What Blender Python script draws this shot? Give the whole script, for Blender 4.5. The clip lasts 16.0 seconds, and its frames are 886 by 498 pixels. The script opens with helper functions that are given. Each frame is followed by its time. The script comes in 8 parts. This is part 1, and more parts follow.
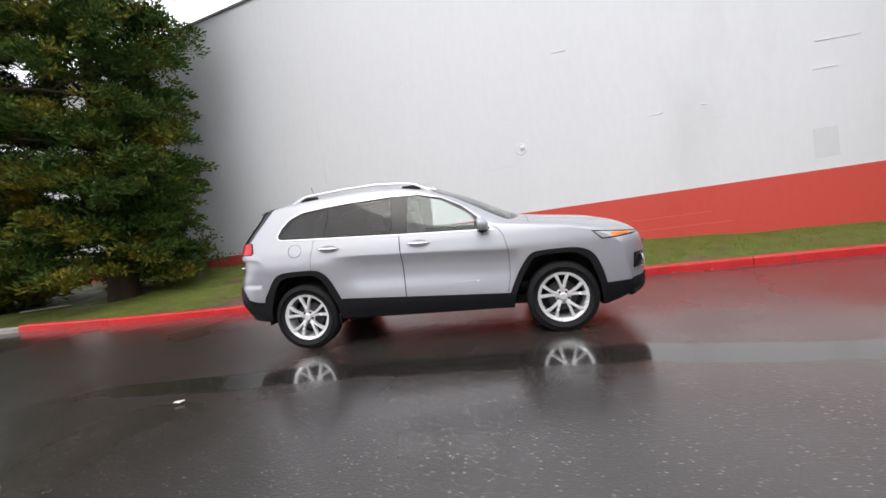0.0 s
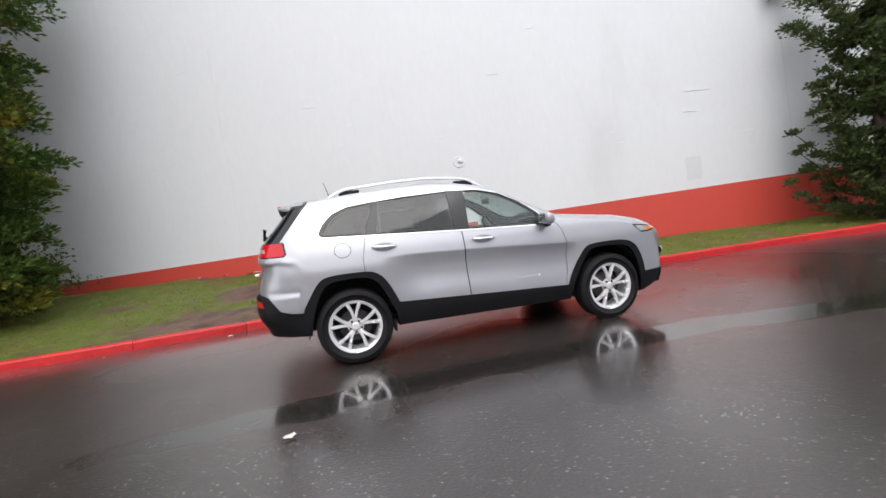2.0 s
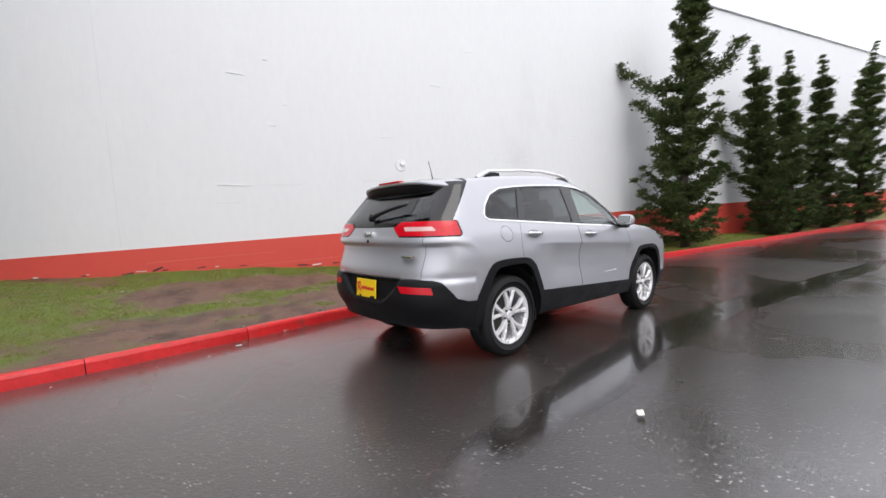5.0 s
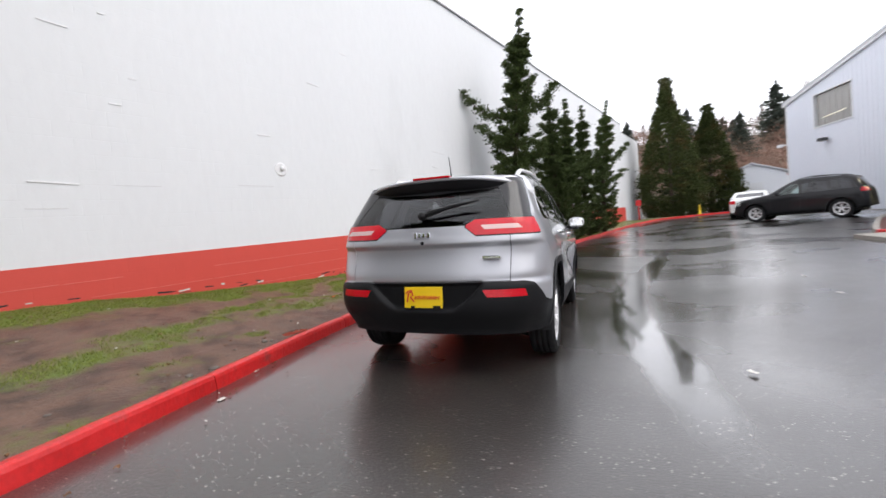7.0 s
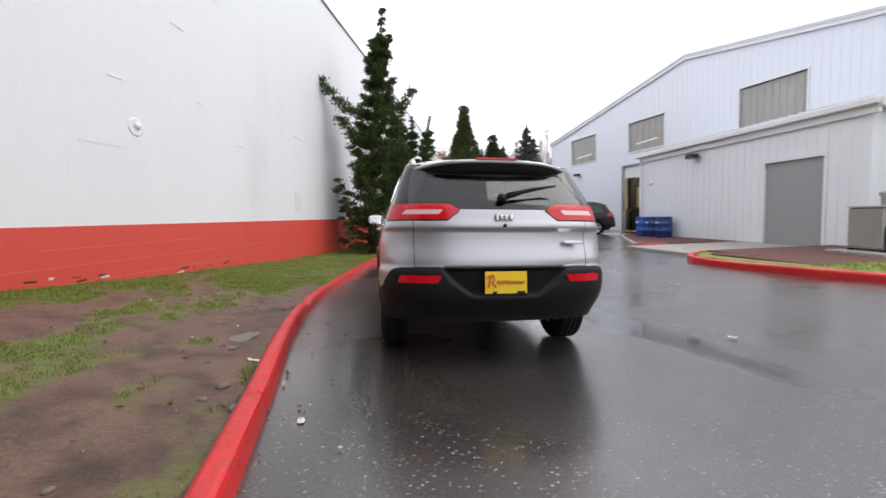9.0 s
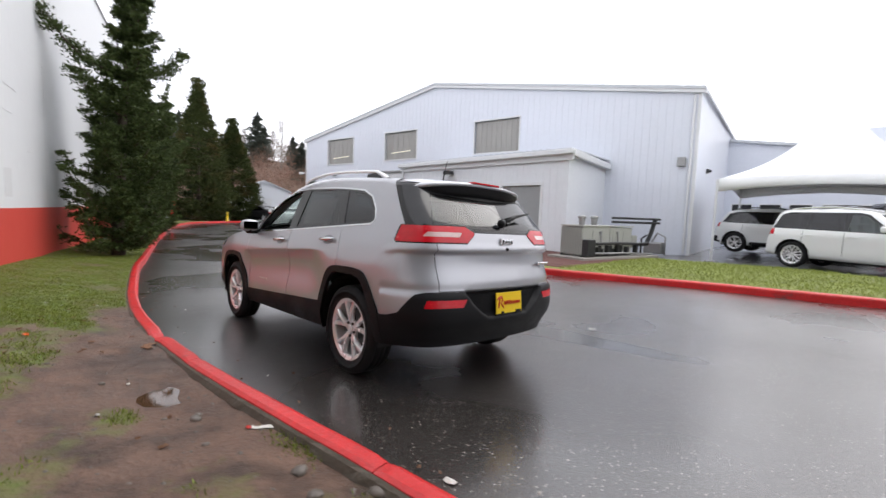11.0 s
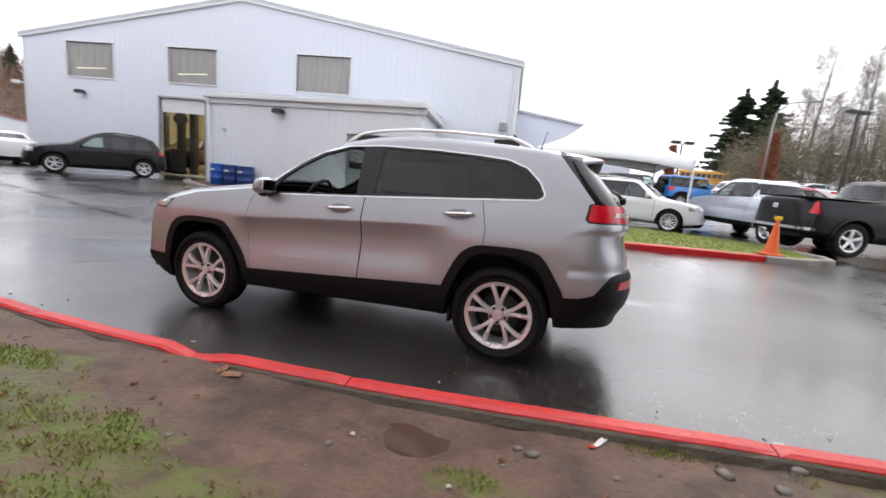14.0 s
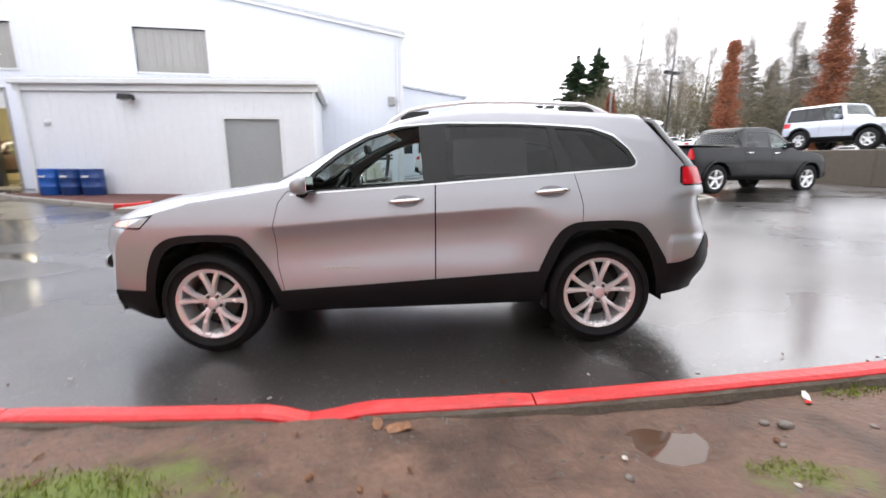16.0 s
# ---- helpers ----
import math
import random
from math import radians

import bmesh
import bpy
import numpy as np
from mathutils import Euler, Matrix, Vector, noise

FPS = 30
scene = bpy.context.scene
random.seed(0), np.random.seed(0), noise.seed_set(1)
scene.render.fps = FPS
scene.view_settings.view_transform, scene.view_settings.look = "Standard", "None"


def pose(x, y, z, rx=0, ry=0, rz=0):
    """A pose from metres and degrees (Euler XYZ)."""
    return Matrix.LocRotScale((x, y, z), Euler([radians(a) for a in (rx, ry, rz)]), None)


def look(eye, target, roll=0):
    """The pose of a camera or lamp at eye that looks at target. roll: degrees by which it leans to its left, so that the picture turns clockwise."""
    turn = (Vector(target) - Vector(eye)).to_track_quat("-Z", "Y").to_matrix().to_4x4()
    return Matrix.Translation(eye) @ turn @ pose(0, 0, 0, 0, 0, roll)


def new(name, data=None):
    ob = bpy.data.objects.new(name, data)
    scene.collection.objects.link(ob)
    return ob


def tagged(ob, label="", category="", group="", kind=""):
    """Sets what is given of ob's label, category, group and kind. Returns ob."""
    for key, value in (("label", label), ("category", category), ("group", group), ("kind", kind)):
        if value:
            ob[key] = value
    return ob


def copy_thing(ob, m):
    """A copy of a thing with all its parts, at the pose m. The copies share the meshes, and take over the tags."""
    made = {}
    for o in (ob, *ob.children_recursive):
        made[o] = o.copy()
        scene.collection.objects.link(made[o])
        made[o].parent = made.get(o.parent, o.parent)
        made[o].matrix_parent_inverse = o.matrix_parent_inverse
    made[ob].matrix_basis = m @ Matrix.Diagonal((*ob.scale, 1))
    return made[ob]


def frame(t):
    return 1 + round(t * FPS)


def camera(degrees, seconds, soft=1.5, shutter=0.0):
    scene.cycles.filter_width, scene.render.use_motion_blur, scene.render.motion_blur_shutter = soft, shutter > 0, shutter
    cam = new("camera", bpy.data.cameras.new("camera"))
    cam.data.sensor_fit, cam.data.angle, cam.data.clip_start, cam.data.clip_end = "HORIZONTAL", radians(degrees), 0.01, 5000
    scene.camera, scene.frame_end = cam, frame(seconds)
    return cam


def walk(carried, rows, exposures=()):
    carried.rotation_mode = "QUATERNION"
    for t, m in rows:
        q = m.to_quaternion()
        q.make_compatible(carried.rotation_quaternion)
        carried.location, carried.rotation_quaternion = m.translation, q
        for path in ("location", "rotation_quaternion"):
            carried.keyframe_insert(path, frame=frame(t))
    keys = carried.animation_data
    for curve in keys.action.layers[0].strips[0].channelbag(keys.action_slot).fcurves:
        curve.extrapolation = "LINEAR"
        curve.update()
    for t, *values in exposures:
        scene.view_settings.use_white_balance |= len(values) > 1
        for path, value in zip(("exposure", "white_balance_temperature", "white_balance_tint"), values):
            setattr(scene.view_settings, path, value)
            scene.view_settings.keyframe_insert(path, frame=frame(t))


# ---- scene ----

cam = camera(91.8, 16.0, shutter=0.5)
PATH = [
    (0, (0.901, -5.205, 1.103), (0.597, -3.23, 1.012), -8.1),
    (0.5, (0.339, -5.189, 1.102), (0.195, -3.195, 1.046), -7.5),
    (1, (-0.232, -5.164, 1.108), (-0.182, -3.167, 1.0), -8.3),
    (1.5, (-0.788, -5.057, 1.13), (-0.607, -3.067, 1.027), -7.8),
    (2, (-1.338, -4.965, 1.148), (-0.892, -3.017, 1.056), -8.6),
    (2.5, (-1.864, -4.763, 1.144), (-1.324, -2.841, 1.017), -6.8),
    (3, (-2.414, -4.605, 1.161), (-1.637, -2.772, 0.971), -7.1),
    (3.5, (-2.898, -4.358, 1.148), (-1.973, -2.595, 0.959), -6.4),
    (6, (-4.898, -2.426, 1.244), (-3.218, -1.346, 1.141), -5.6),
    (6.5, (-5.112, -1.899, 1.244), (-3.286, -1.092, 1.113), -6.2),
    (7, (-5.215, -1.322, 1.246), (-3.343, -0.626, 1.131), -5.5),
    (7.5, (-5.309, -0.782, 1.262), (-3.351, -0.384, 1.155), -6.3),
    (8, (-5.305, -0.231, 1.26), (-3.328, 0.062, 1.184), -5.4),
    (8.5, (-5.309, 0.299, 1.239), (-3.31, 0.295, 1.182), -3.6),
    (9, (-5.224, 0.833, 1.195), (-3.248, 0.566, 1.043), -1.6),
    (9.5, (-5.083, 1.336, 1.248), (-3.158, 0.811, 1.115), 0.2),
    (10, (-4.916, 1.837, 1.304), (-3.135, 0.938, 1.154), 1.4),
    (12.5, (-3.011, 3.402, 1.433), (-1.917, 1.744, 1.200), 2.5),
    (13, (-2.592, 3.576, 1.420), (-1.629, 1.849, 1.117), 3.6),
    (13.5, (-2.183, 3.712, 1.420), (-1.342, 1.924, 1.110), 4.3),
    (14, (-1.774, 3.861, 1.401), (-1.209, 1.974, 1.058), 5.6),
    (14.5, (-1.336, 3.900, 1.336), (-0.904, 1.981, 0.976), 5.3),
    (15, (-0.930, 3.971, 1.322), (-0.719, 2.027, 0.902), 4.5),
    (15.5, (-0.554, 3.881, 1.304), (-0.409, 1.941, 0.839), 2.6),
    (16, (-0.233, 3.717, 1.342), (-0.243, 1.761, 0.926), 0.3),
]
walk(cam, [(t, look(eye, target, roll)) for t, eye, target, roll in PATH], exposures=[(0, 0.2), (3.5, 0.3), (7.0, 0.3), (10.0, 0.2), (12.5, 0.3), (14.5, 0.3), (16.0, 0.85)])

# ---- light ----
EXPOSURE = 0.0
world = bpy.data.worlds.new("overcast_sky")
scene.world = world
world.use_nodes = True
wn, wl = world.node_tree.nodes, world.node_tree.links
sky = wn.new("ShaderNodeTexSky")
sky.sky_type, sky.sun_disc = "NISHITA", False
sky.sun_elevation, sky.sun_rotation = radians(48), radians(200)
sky.dust_density, sky.air_density = 6.0, 1.0
cloud = wn.new("ShaderNodeTexNoise")
cloud.inputs["Scale"].default_value, cloud.inputs["Detail"].default_value = 1.6, 4.0
ramp = wn.new("ShaderNodeMapRange")
ramp.inputs["From Min"].default_value, ramp.inputs["From Max"].default_value = 0.3, 0.7
ramp.inputs["To Min"].default_value, ramp.inputs["To Max"].default_value = 9.0, 10.6
grey = wn.new("ShaderNodeMix")
grey.data_type = "RGBA"
grey.inputs["Factor"].default_value = 0.9
tone = wn.new("ShaderNodeCombineColor")
wl.new(cloud.outputs["Fac"], ramp.inputs["Value"])
tint = wn.new("ShaderNodeMix")
tint.data_type, tint.blend_type = "RGBA", "MULTIPLY"
tint.inputs["Factor"].default_value = 1.0
tint.inputs["A"].default_value = (0.96, 0.965, 1.03, 1)
wl.new(ramp.outputs["Result"], tint.inputs["B"])
wl.new(sky.outputs["Color"], grey.inputs["A"])
wl.new(tint.outputs["Result"], grey.inputs["B"])
wl.new(grey.outputs["Result"], wn["Background"].inputs["Color"])
wn["Background"].inputs["Strength"].default_value = 0.16

sun = new("sun", bpy.data.lights.new("sun", "SUN"))
sun.data.energy, sun.data.angle, sun.data.color = 1.0, radians(40), (1.0, 0.97, 0.93)
sun.matrix_world = look((0, -20, 30), (0, 0, 0))

# ---- materials ----
def mat(name, base, rough=0.6, metal=0.0, var=0.12, scale=3.0, fine=40.0, bump=0.15, bump_scale=None, spec=0.5, coat=0.0, rough_var=0.08, second=None, mask=(0.5, 0.62), mask_scale=1.2, stretch=(1, 1, 1), rand=0.0):
    """A surface with variation at two scales. second: another colour in blotches, by a noise of mask_scale."""
    m = bpy.data.materials.new(name)
    m.use_nodes = True
    n, l = m.node_tree.nodes, m.node_tree.links
    b = n["Principled BSDF"]
    co = n.new("ShaderNodeTexCoord")
    mp = n.new("ShaderNodeMapping")
    mp.inputs["Scale"].default_value = stretch
    l.new(co.outputs["Object"], mp.inputs["Vector"])

    def tex(s, detail=5.0, rough_=0.6):
        t = n.new("ShaderNodeTexNoise")
        t.inputs["Scale"].default_value, t.inputs["Detail"].default_value, t.inputs["Roughness"].default_value = s, detail, rough_
        l.new(mp.outputs["Vector"], t.inputs["Vector"])
        return t

    big, small = tex(scale), tex(fine)
    col = n.new("ShaderNodeMix")
    col.data_type = "RGBA"
    dark, light = [max(0, c * (1 - var)) for c in base], [min(1, c * (1 + var)) for c in base]
    col.inputs["A"].default_value, col.inputs["B"].default_value = (*dark, 1), (*light, 1)
    add = n.new("ShaderNodeMath")
    add.operation = "ADD"
    h1 = n.new("ShaderNodeMath")
    h1.operation = "MULTIPLY"
    h1.inputs[1].default_value = 0.5
    l.new(big.outputs["Fac"], add.inputs[0])
    l.new(small.outputs["Fac"], add.inputs[1])
    l.new(add.outputs[0], h1.inputs[0])
    st = n.new("ShaderNodeMapRange")
    st.inputs["From Min"].default_value, st.inputs["From Max"].default_value = 0.3, 0.7
    l.new(h1.outputs[0], st.inputs["Value"])
    l.new(st.outputs["Result"], col.inputs["Factor"])
    out = col.outputs["Result"]
    if second:
        msk = tex(mask_scale, 6.0, 0.62)
        mr = n.new("ShaderNodeMapRange")
        mr.inputs["From Min"].default_value, mr.inputs["From Max"].default_value = mask
        l.new(msk.outputs["Fac"], mr.inputs["Value"])
        mx = n.new("ShaderNodeMix")
        mx.data_type = "RGBA"
        l.new(mr.outputs["Result"], mx.inputs["Factor"])
        l.new(out, mx.inputs["A"])
        mx.inputs["B"].default_value = (*second, 1)
        out = mx.outputs["Result"]
    if rand:
        oi = n.new("ShaderNodeObjectInfo")
        gi = n.new("ShaderNodeNewGeometry")
        rs = n.new("ShaderNodeMath")
        rs.operation = "ADD"
        l.new(oi.outputs["Random"], rs.inputs[0])
        l.new(gi.outputs["Random Per Island"], rs.inputs[1])
        rr = n.new("ShaderNodeMapRange")
        rr.inputs["From Max"].default_value = 2.0
        rr.inputs["To Min"].default_value, rr.inputs["To Max"].default_value = 1 - rand, 1 + rand
        l.new(rs.outputs[0], rr.inputs["Value"])
        mu = n.new("ShaderNodeMix")
        mu.data_type, mu.blend_type = "RGBA", "MULTIPLY"
        mu.inputs["Factor"].default_value = 1.0
        l.new(out, mu.inputs["A"])
        l.new(rr.outputs["Result"], mu.inputs["B"])
        out = mu.outputs["Result"]
    l.new(out, b.inputs["Base Color"])
    rv = n.new("ShaderNodeMapRange")
    rv.inputs["From Min"].default_value, rv.inputs["From Max"].default_value = 0.3, 0.7
    rv.inputs["To Min"].default_value, rv.inputs["To Max"].default_value = max(0.02, rough - rough_var), min(1, rough + rough_var)
    l.new(big.outputs["Fac"], rv.inputs["Value"])
    l.new(rv.outputs["Result"], b.inputs["Roughness"])
    b.inputs["Metallic"].default_value, b.inputs["Specular IOR Level"].default_value, b.inputs["Coat Weight"].default_value = metal, spec, coat
    b.inputs["Coat Roughness"].default_value = 0.03
    if bump:
        bt = tex(bump_scale or fine, 6.0)
        bp = n.new("ShaderNodeBump")
        bp.inputs["Strength"].default_value, bp.inputs["Distance"].default_value = bump, 0.02
        l.new(bt.outputs["Fac"], bp.inputs["Height"])
        l.new(bp.outputs["Normal"], b.inputs["Normal"])
    return m


def glass_mat(name, tint=(0.5, 0.55, 0.53), rough=0.0, mixing=0.9):
    """Window glass: mirror gloss by Fresnel over a tinted see-through layer."""
    m = bpy.data.materials.new(name)
    m.use_nodes = True
    n, l = m.node_tree.nodes, m.node_tree.links
    n.remove(n["Principled BSDF"])
    tr, gl, mx = n.new("ShaderNodeBsdfTransparent"), n.new("ShaderNodeBsdfGlossy"), n.new("ShaderNodeMixShader")
    lw, pw, ma = n.new("ShaderNodeLayerWeight"), n.new("ShaderNodeMath"), n.new("ShaderNodeMath")
    tr.inputs["Color"].default_value = (*tint, 1)
    gl.inputs["Roughness"].default_value = rough
    gl.inputs["Color"].default_value = (mixing, mixing, mixing, 1)
    lw.inputs["Blend"].default_value = 0.5
    pw.operation, ma.operation = "POWER", "MULTIPLY_ADD"
    pw.inputs[1].default_value, ma.inputs[1].default_value, ma.inputs[2].default_value = 4.5, 0.9, 0.045
    l.new(lw.outputs["Facing"], pw.inputs[0])
    l.new(pw.outputs[0], ma.inputs[0])
    l.new(ma.outputs[0], mx.inputs[0])
    l.new(tr.outputs[0], mx.inputs[1])
    l.new(gl.outputs[0], mx.inputs[2])
    l.new(mx.outputs[0], n["Material Output"].inputs["Surface"])
    return m


def glow_mat(name, colour, strength):
    m = bpy.data.materials.new(name)
    m.use_nodes = True
    b = m.node_tree.nodes["Principled BSDF"]
    b.inputs["Base Color"].default_value = (*colour, 1)
    b.inputs["Emission Color"].default_value, b.inputs["Emission Strength"].default_value = (*colour, 1), strength
    return m


def asphalt_mat():
    """Wet asphalt: dark binder with pale and brown aggregate, glints painted among the stones, a water film that is
    thick in the hollows.
    """
    m = mat("wet_asphalt", (0.034, 0.030, 0.0275), 0.3, var=0.5, scale=0.6, fine=60, bump=0.0)
    n, l = m.node_tree.nodes, m.node_tree.links
    b = n["Principled BSDF"]
    co = n.new("ShaderNodeTexCoord")
    base = b.inputs["Base Color"].links[0].from_socket
    # stones that show at the surface; the pale ones also stand for wet glints
    vo = n.new("ShaderNodeTexVoronoi")
    vo.inputs["Scale"].default_value = 58
    l.new(co.outputs["Object"], vo.inputs["Vector"])
    pick = n.new("ShaderNodeSeparateColor")
    l.new(vo.outputs["Color"], pick.inputs[0])
    few = n.new("ShaderNodeMath")
    few.operation = "GREATER_THAN"
    few.inputs[1].default_value = 0.7
    l.new(pick.outputs[0], few.inputs[0])
    core = n.new("ShaderNodeMath")
    core.operation = "LESS_THAN"
    size = n.new("ShaderNodeMath")
    size.operation = "MULTIPLY_ADD"
    size.inputs[1].default_value, size.inputs[2].default_value = 0.34, 0.06
    l.new(pick.outputs[1], size.inputs[0])
    l.new(size.outputs[0], core.inputs[1])
    l.new(vo.outputs["Distance"], core.inputs[0])
    both = n.new("ShaderNodeMath")
    both.operation = "MULTIPLY"
    l.new(few.outputs[0], both.inputs[0])
    l.new(core.outputs[0], both.inputs[1])
    stone = n.new("ShaderNodeMix")
    stone.data_type = "RGBA"
    l.new(both.outputs[0], stone.inputs["Factor"])
    l.new(base, stone.inputs["A"])
    hue = n.new("ShaderNodeMix")
    hue.data_type = "RGBA"
    l.new(pick.outputs[2], hue.inputs["Factor"])
    hue.inputs["A"].default_value, hue.inputs["B"].default_value = (0.05, 0.037, 0.03, 1), (0.3, 0.28, 0.26, 1)
    l.new(hue.outputs["Result"], stone.inputs["B"])
    l.new(stone.outputs["Result"], b.inputs["Base Color"])
    # water film: broad patches smooth, the rest pebbled
    wet = n.new("ShaderNodeTexNoise")
    wet.inputs["Scale"].default_value, wet.inputs["Detail"].default_value = 0.33, 5
    l.new(co.outputs["Object"], wet.inputs["Vector"])
    # smooth rut along the lane, base darkened: a soft strip about y = -1.74 - 0.217 (x - 1.9)
    sp = n.new("ShaderNodeSeparateXYZ")
    l.new(co.outputs["Object"], sp.inputs[0])

    def calc(op, x, y=0.0, z=0.0):
        k = n.new("ShaderNodeMath")
        k.operation = op
        for i, q in enumerate((x, y, z)):
            if isinstance(q, (int, float)):
                k.inputs[i].default_value = q
            else:
                l.new(q, k.inputs[i])
        return k.outputs[0]

    wob = n.new("ShaderNodeTexNoise")
    wob.inputs["Scale"].default_value, wob.inputs["Detail"].default_value = 1.6, 4.0
    l.new(co.outputs["Object"], wob.inputs["Vector"])
    bend = calc("MULTIPLY_ADD", calc("MAXIMUM", calc("SUBTRACT", sp.outputs["X"], 1.9), 0.0), 0.217, sp.outputs["Y"])
    line = calc("MULTIPLY_ADD", calc("MAXIMUM", calc("SUBTRACT", -0.5, sp.outputs["X"]), 0.0), 0.1, bend)
    dist = calc("ABSOLUTE", calc("MULTIPLY_ADD", wob.outputs["Fac"], 0.22, calc("ADD", line, 1.50)))
    strip = calc("SUBTRACT", 1.0, calc("MULTIPLY", dist, 4.0))
    near = calc("MULTIPLY", calc("MINIMUM", calc("MAXIMUM", calc("MULTIPLY_ADD", sp.outputs["X"], 0.45, 1.5), 0.0), 1.0), calc("MINIMUM", calc("MAXIMUM", calc("MULTIPLY_ADD", sp.outputs["X"], -0.3, 2.2), 0.0), 1.0))
    strip = calc("MULTIPLY", calc("MAXIMUM", strip, 0.0), near)
    strip = calc("MINIMUM", calc("MULTIPLY", strip, calc("MULTIPLY", wob.outputs["Fac"], 3.6)), 1.0)
    # dark seam along the bottom of the swale
    seam = calc("MINIMUM", calc("MAXIMUM", calc("MULTIPLY_ADD", dist, -16.0, 2.2), 0.0), 1.0)
    gaps = n.new("ShaderNodeTexNoise")
    gaps.inputs["Scale"].default_value, gaps.inputs["Detail"].default_value = 0.5, 2.0
    l.new(co.outputs["Object"], gaps.inputs["Vector"])
    seam = calc("MULTIPLY", seam, calc("MINIMUM", calc("MAXIMUM", calc("MULTIPLY_ADD", gaps.outputs["Fac"], 7.0, calc("MINIMUM", calc("MULTIPLY_ADD", sp.outputs["X"], 0.9, -9.0), -2.6)), 0.0), 1.0))
    film = calc("MULTIPLY_ADD", strip, 0.55, wet.outputs["Fac"])
    strip_tone = n.new("ShaderNodeMix")
    strip_tone.data_type = "RGBA"
    l.new(calc("MINIMUM", calc("MULTIPLY_ADD", strip, 0.5, seam), 0.95), strip_tone.inputs["Factor"])
    l.new(stone.outputs["Result"], strip_tone.inputs["A"])
    strip_tone.inputs["B"].default_value = (0.012, 0.011, 0.0105, 1)
    l.new(strip_tone.outputs["Result"], b.inputs["Base Color"])
    rg = n.new("ShaderNodeMapRange")
    rg.inputs["From Min"].default_value, rg.inputs["From Max"].default_value = 0.36, 0.72
    rg.inputs["To Min"].default_value, rg.inputs["To Max"].default_value = 0.40, 0.14
    l.new(film, rg.inputs["Value"])
    l.new(rg.outputs["Result"], b.inputs["Roughness"])
    b.inputs["IOR"].default_value = 1.62
    # the water film itself: a second, smoother gloss, absent on the seam
    cr_ = n.new("ShaderNodeMapRange")
    cr_.inputs["From Min"].default_value, cr_.inputs["From Max"].default_value = 0.40, 0.84
    cr_.inputs["To Min"].default_value, cr_.inputs["To Max"].default_value = 0.26, 0.05
    l.new(film, cr_.inputs["Value"])
    l.new(cr_.outputs["Result"], b.inputs["Coat Roughness"])
    b.inputs["Coat IOR"].default_value = 1.36
    l.new(calc("MULTIPLY_ADD", seam, -0.95, 1.0), b.inputs["Coat Weight"])
    l.new(calc("MULTIPLY_ADD", seam, -0.3, 0.42), b.inputs["Specular IOR Level"])
    grain = n.new("ShaderNodeTexNoise")
    grain.inputs["Scale"].default_value, grain.inputs["Detail"].default_value = 70, 3
    l.new(co.outputs["Object"], grain.inputs["Vector"])
    bp = n.new("ShaderNodeBump")
    bs = n.new("ShaderNodeMapRange")
    bs.inputs["From Min"].default_value, bs.inputs["From Max"].default_value = 0.38, 0.74
    bs.inputs["To Min"].default_value, bs.inputs["To Max"].default_value = 0.5, 0.05
    l.new(film, bs.inputs["Value"])
    l.new(bs.outputs["Result"], bp.inputs["Strength"])
    bp.inputs["Distance"].default_value = 0.01
    l.new(grain.outputs["Fac"], bp.inputs["Height"])
    l.new(bp.outputs["Normal"], b.inputs["Normal"])
    return m


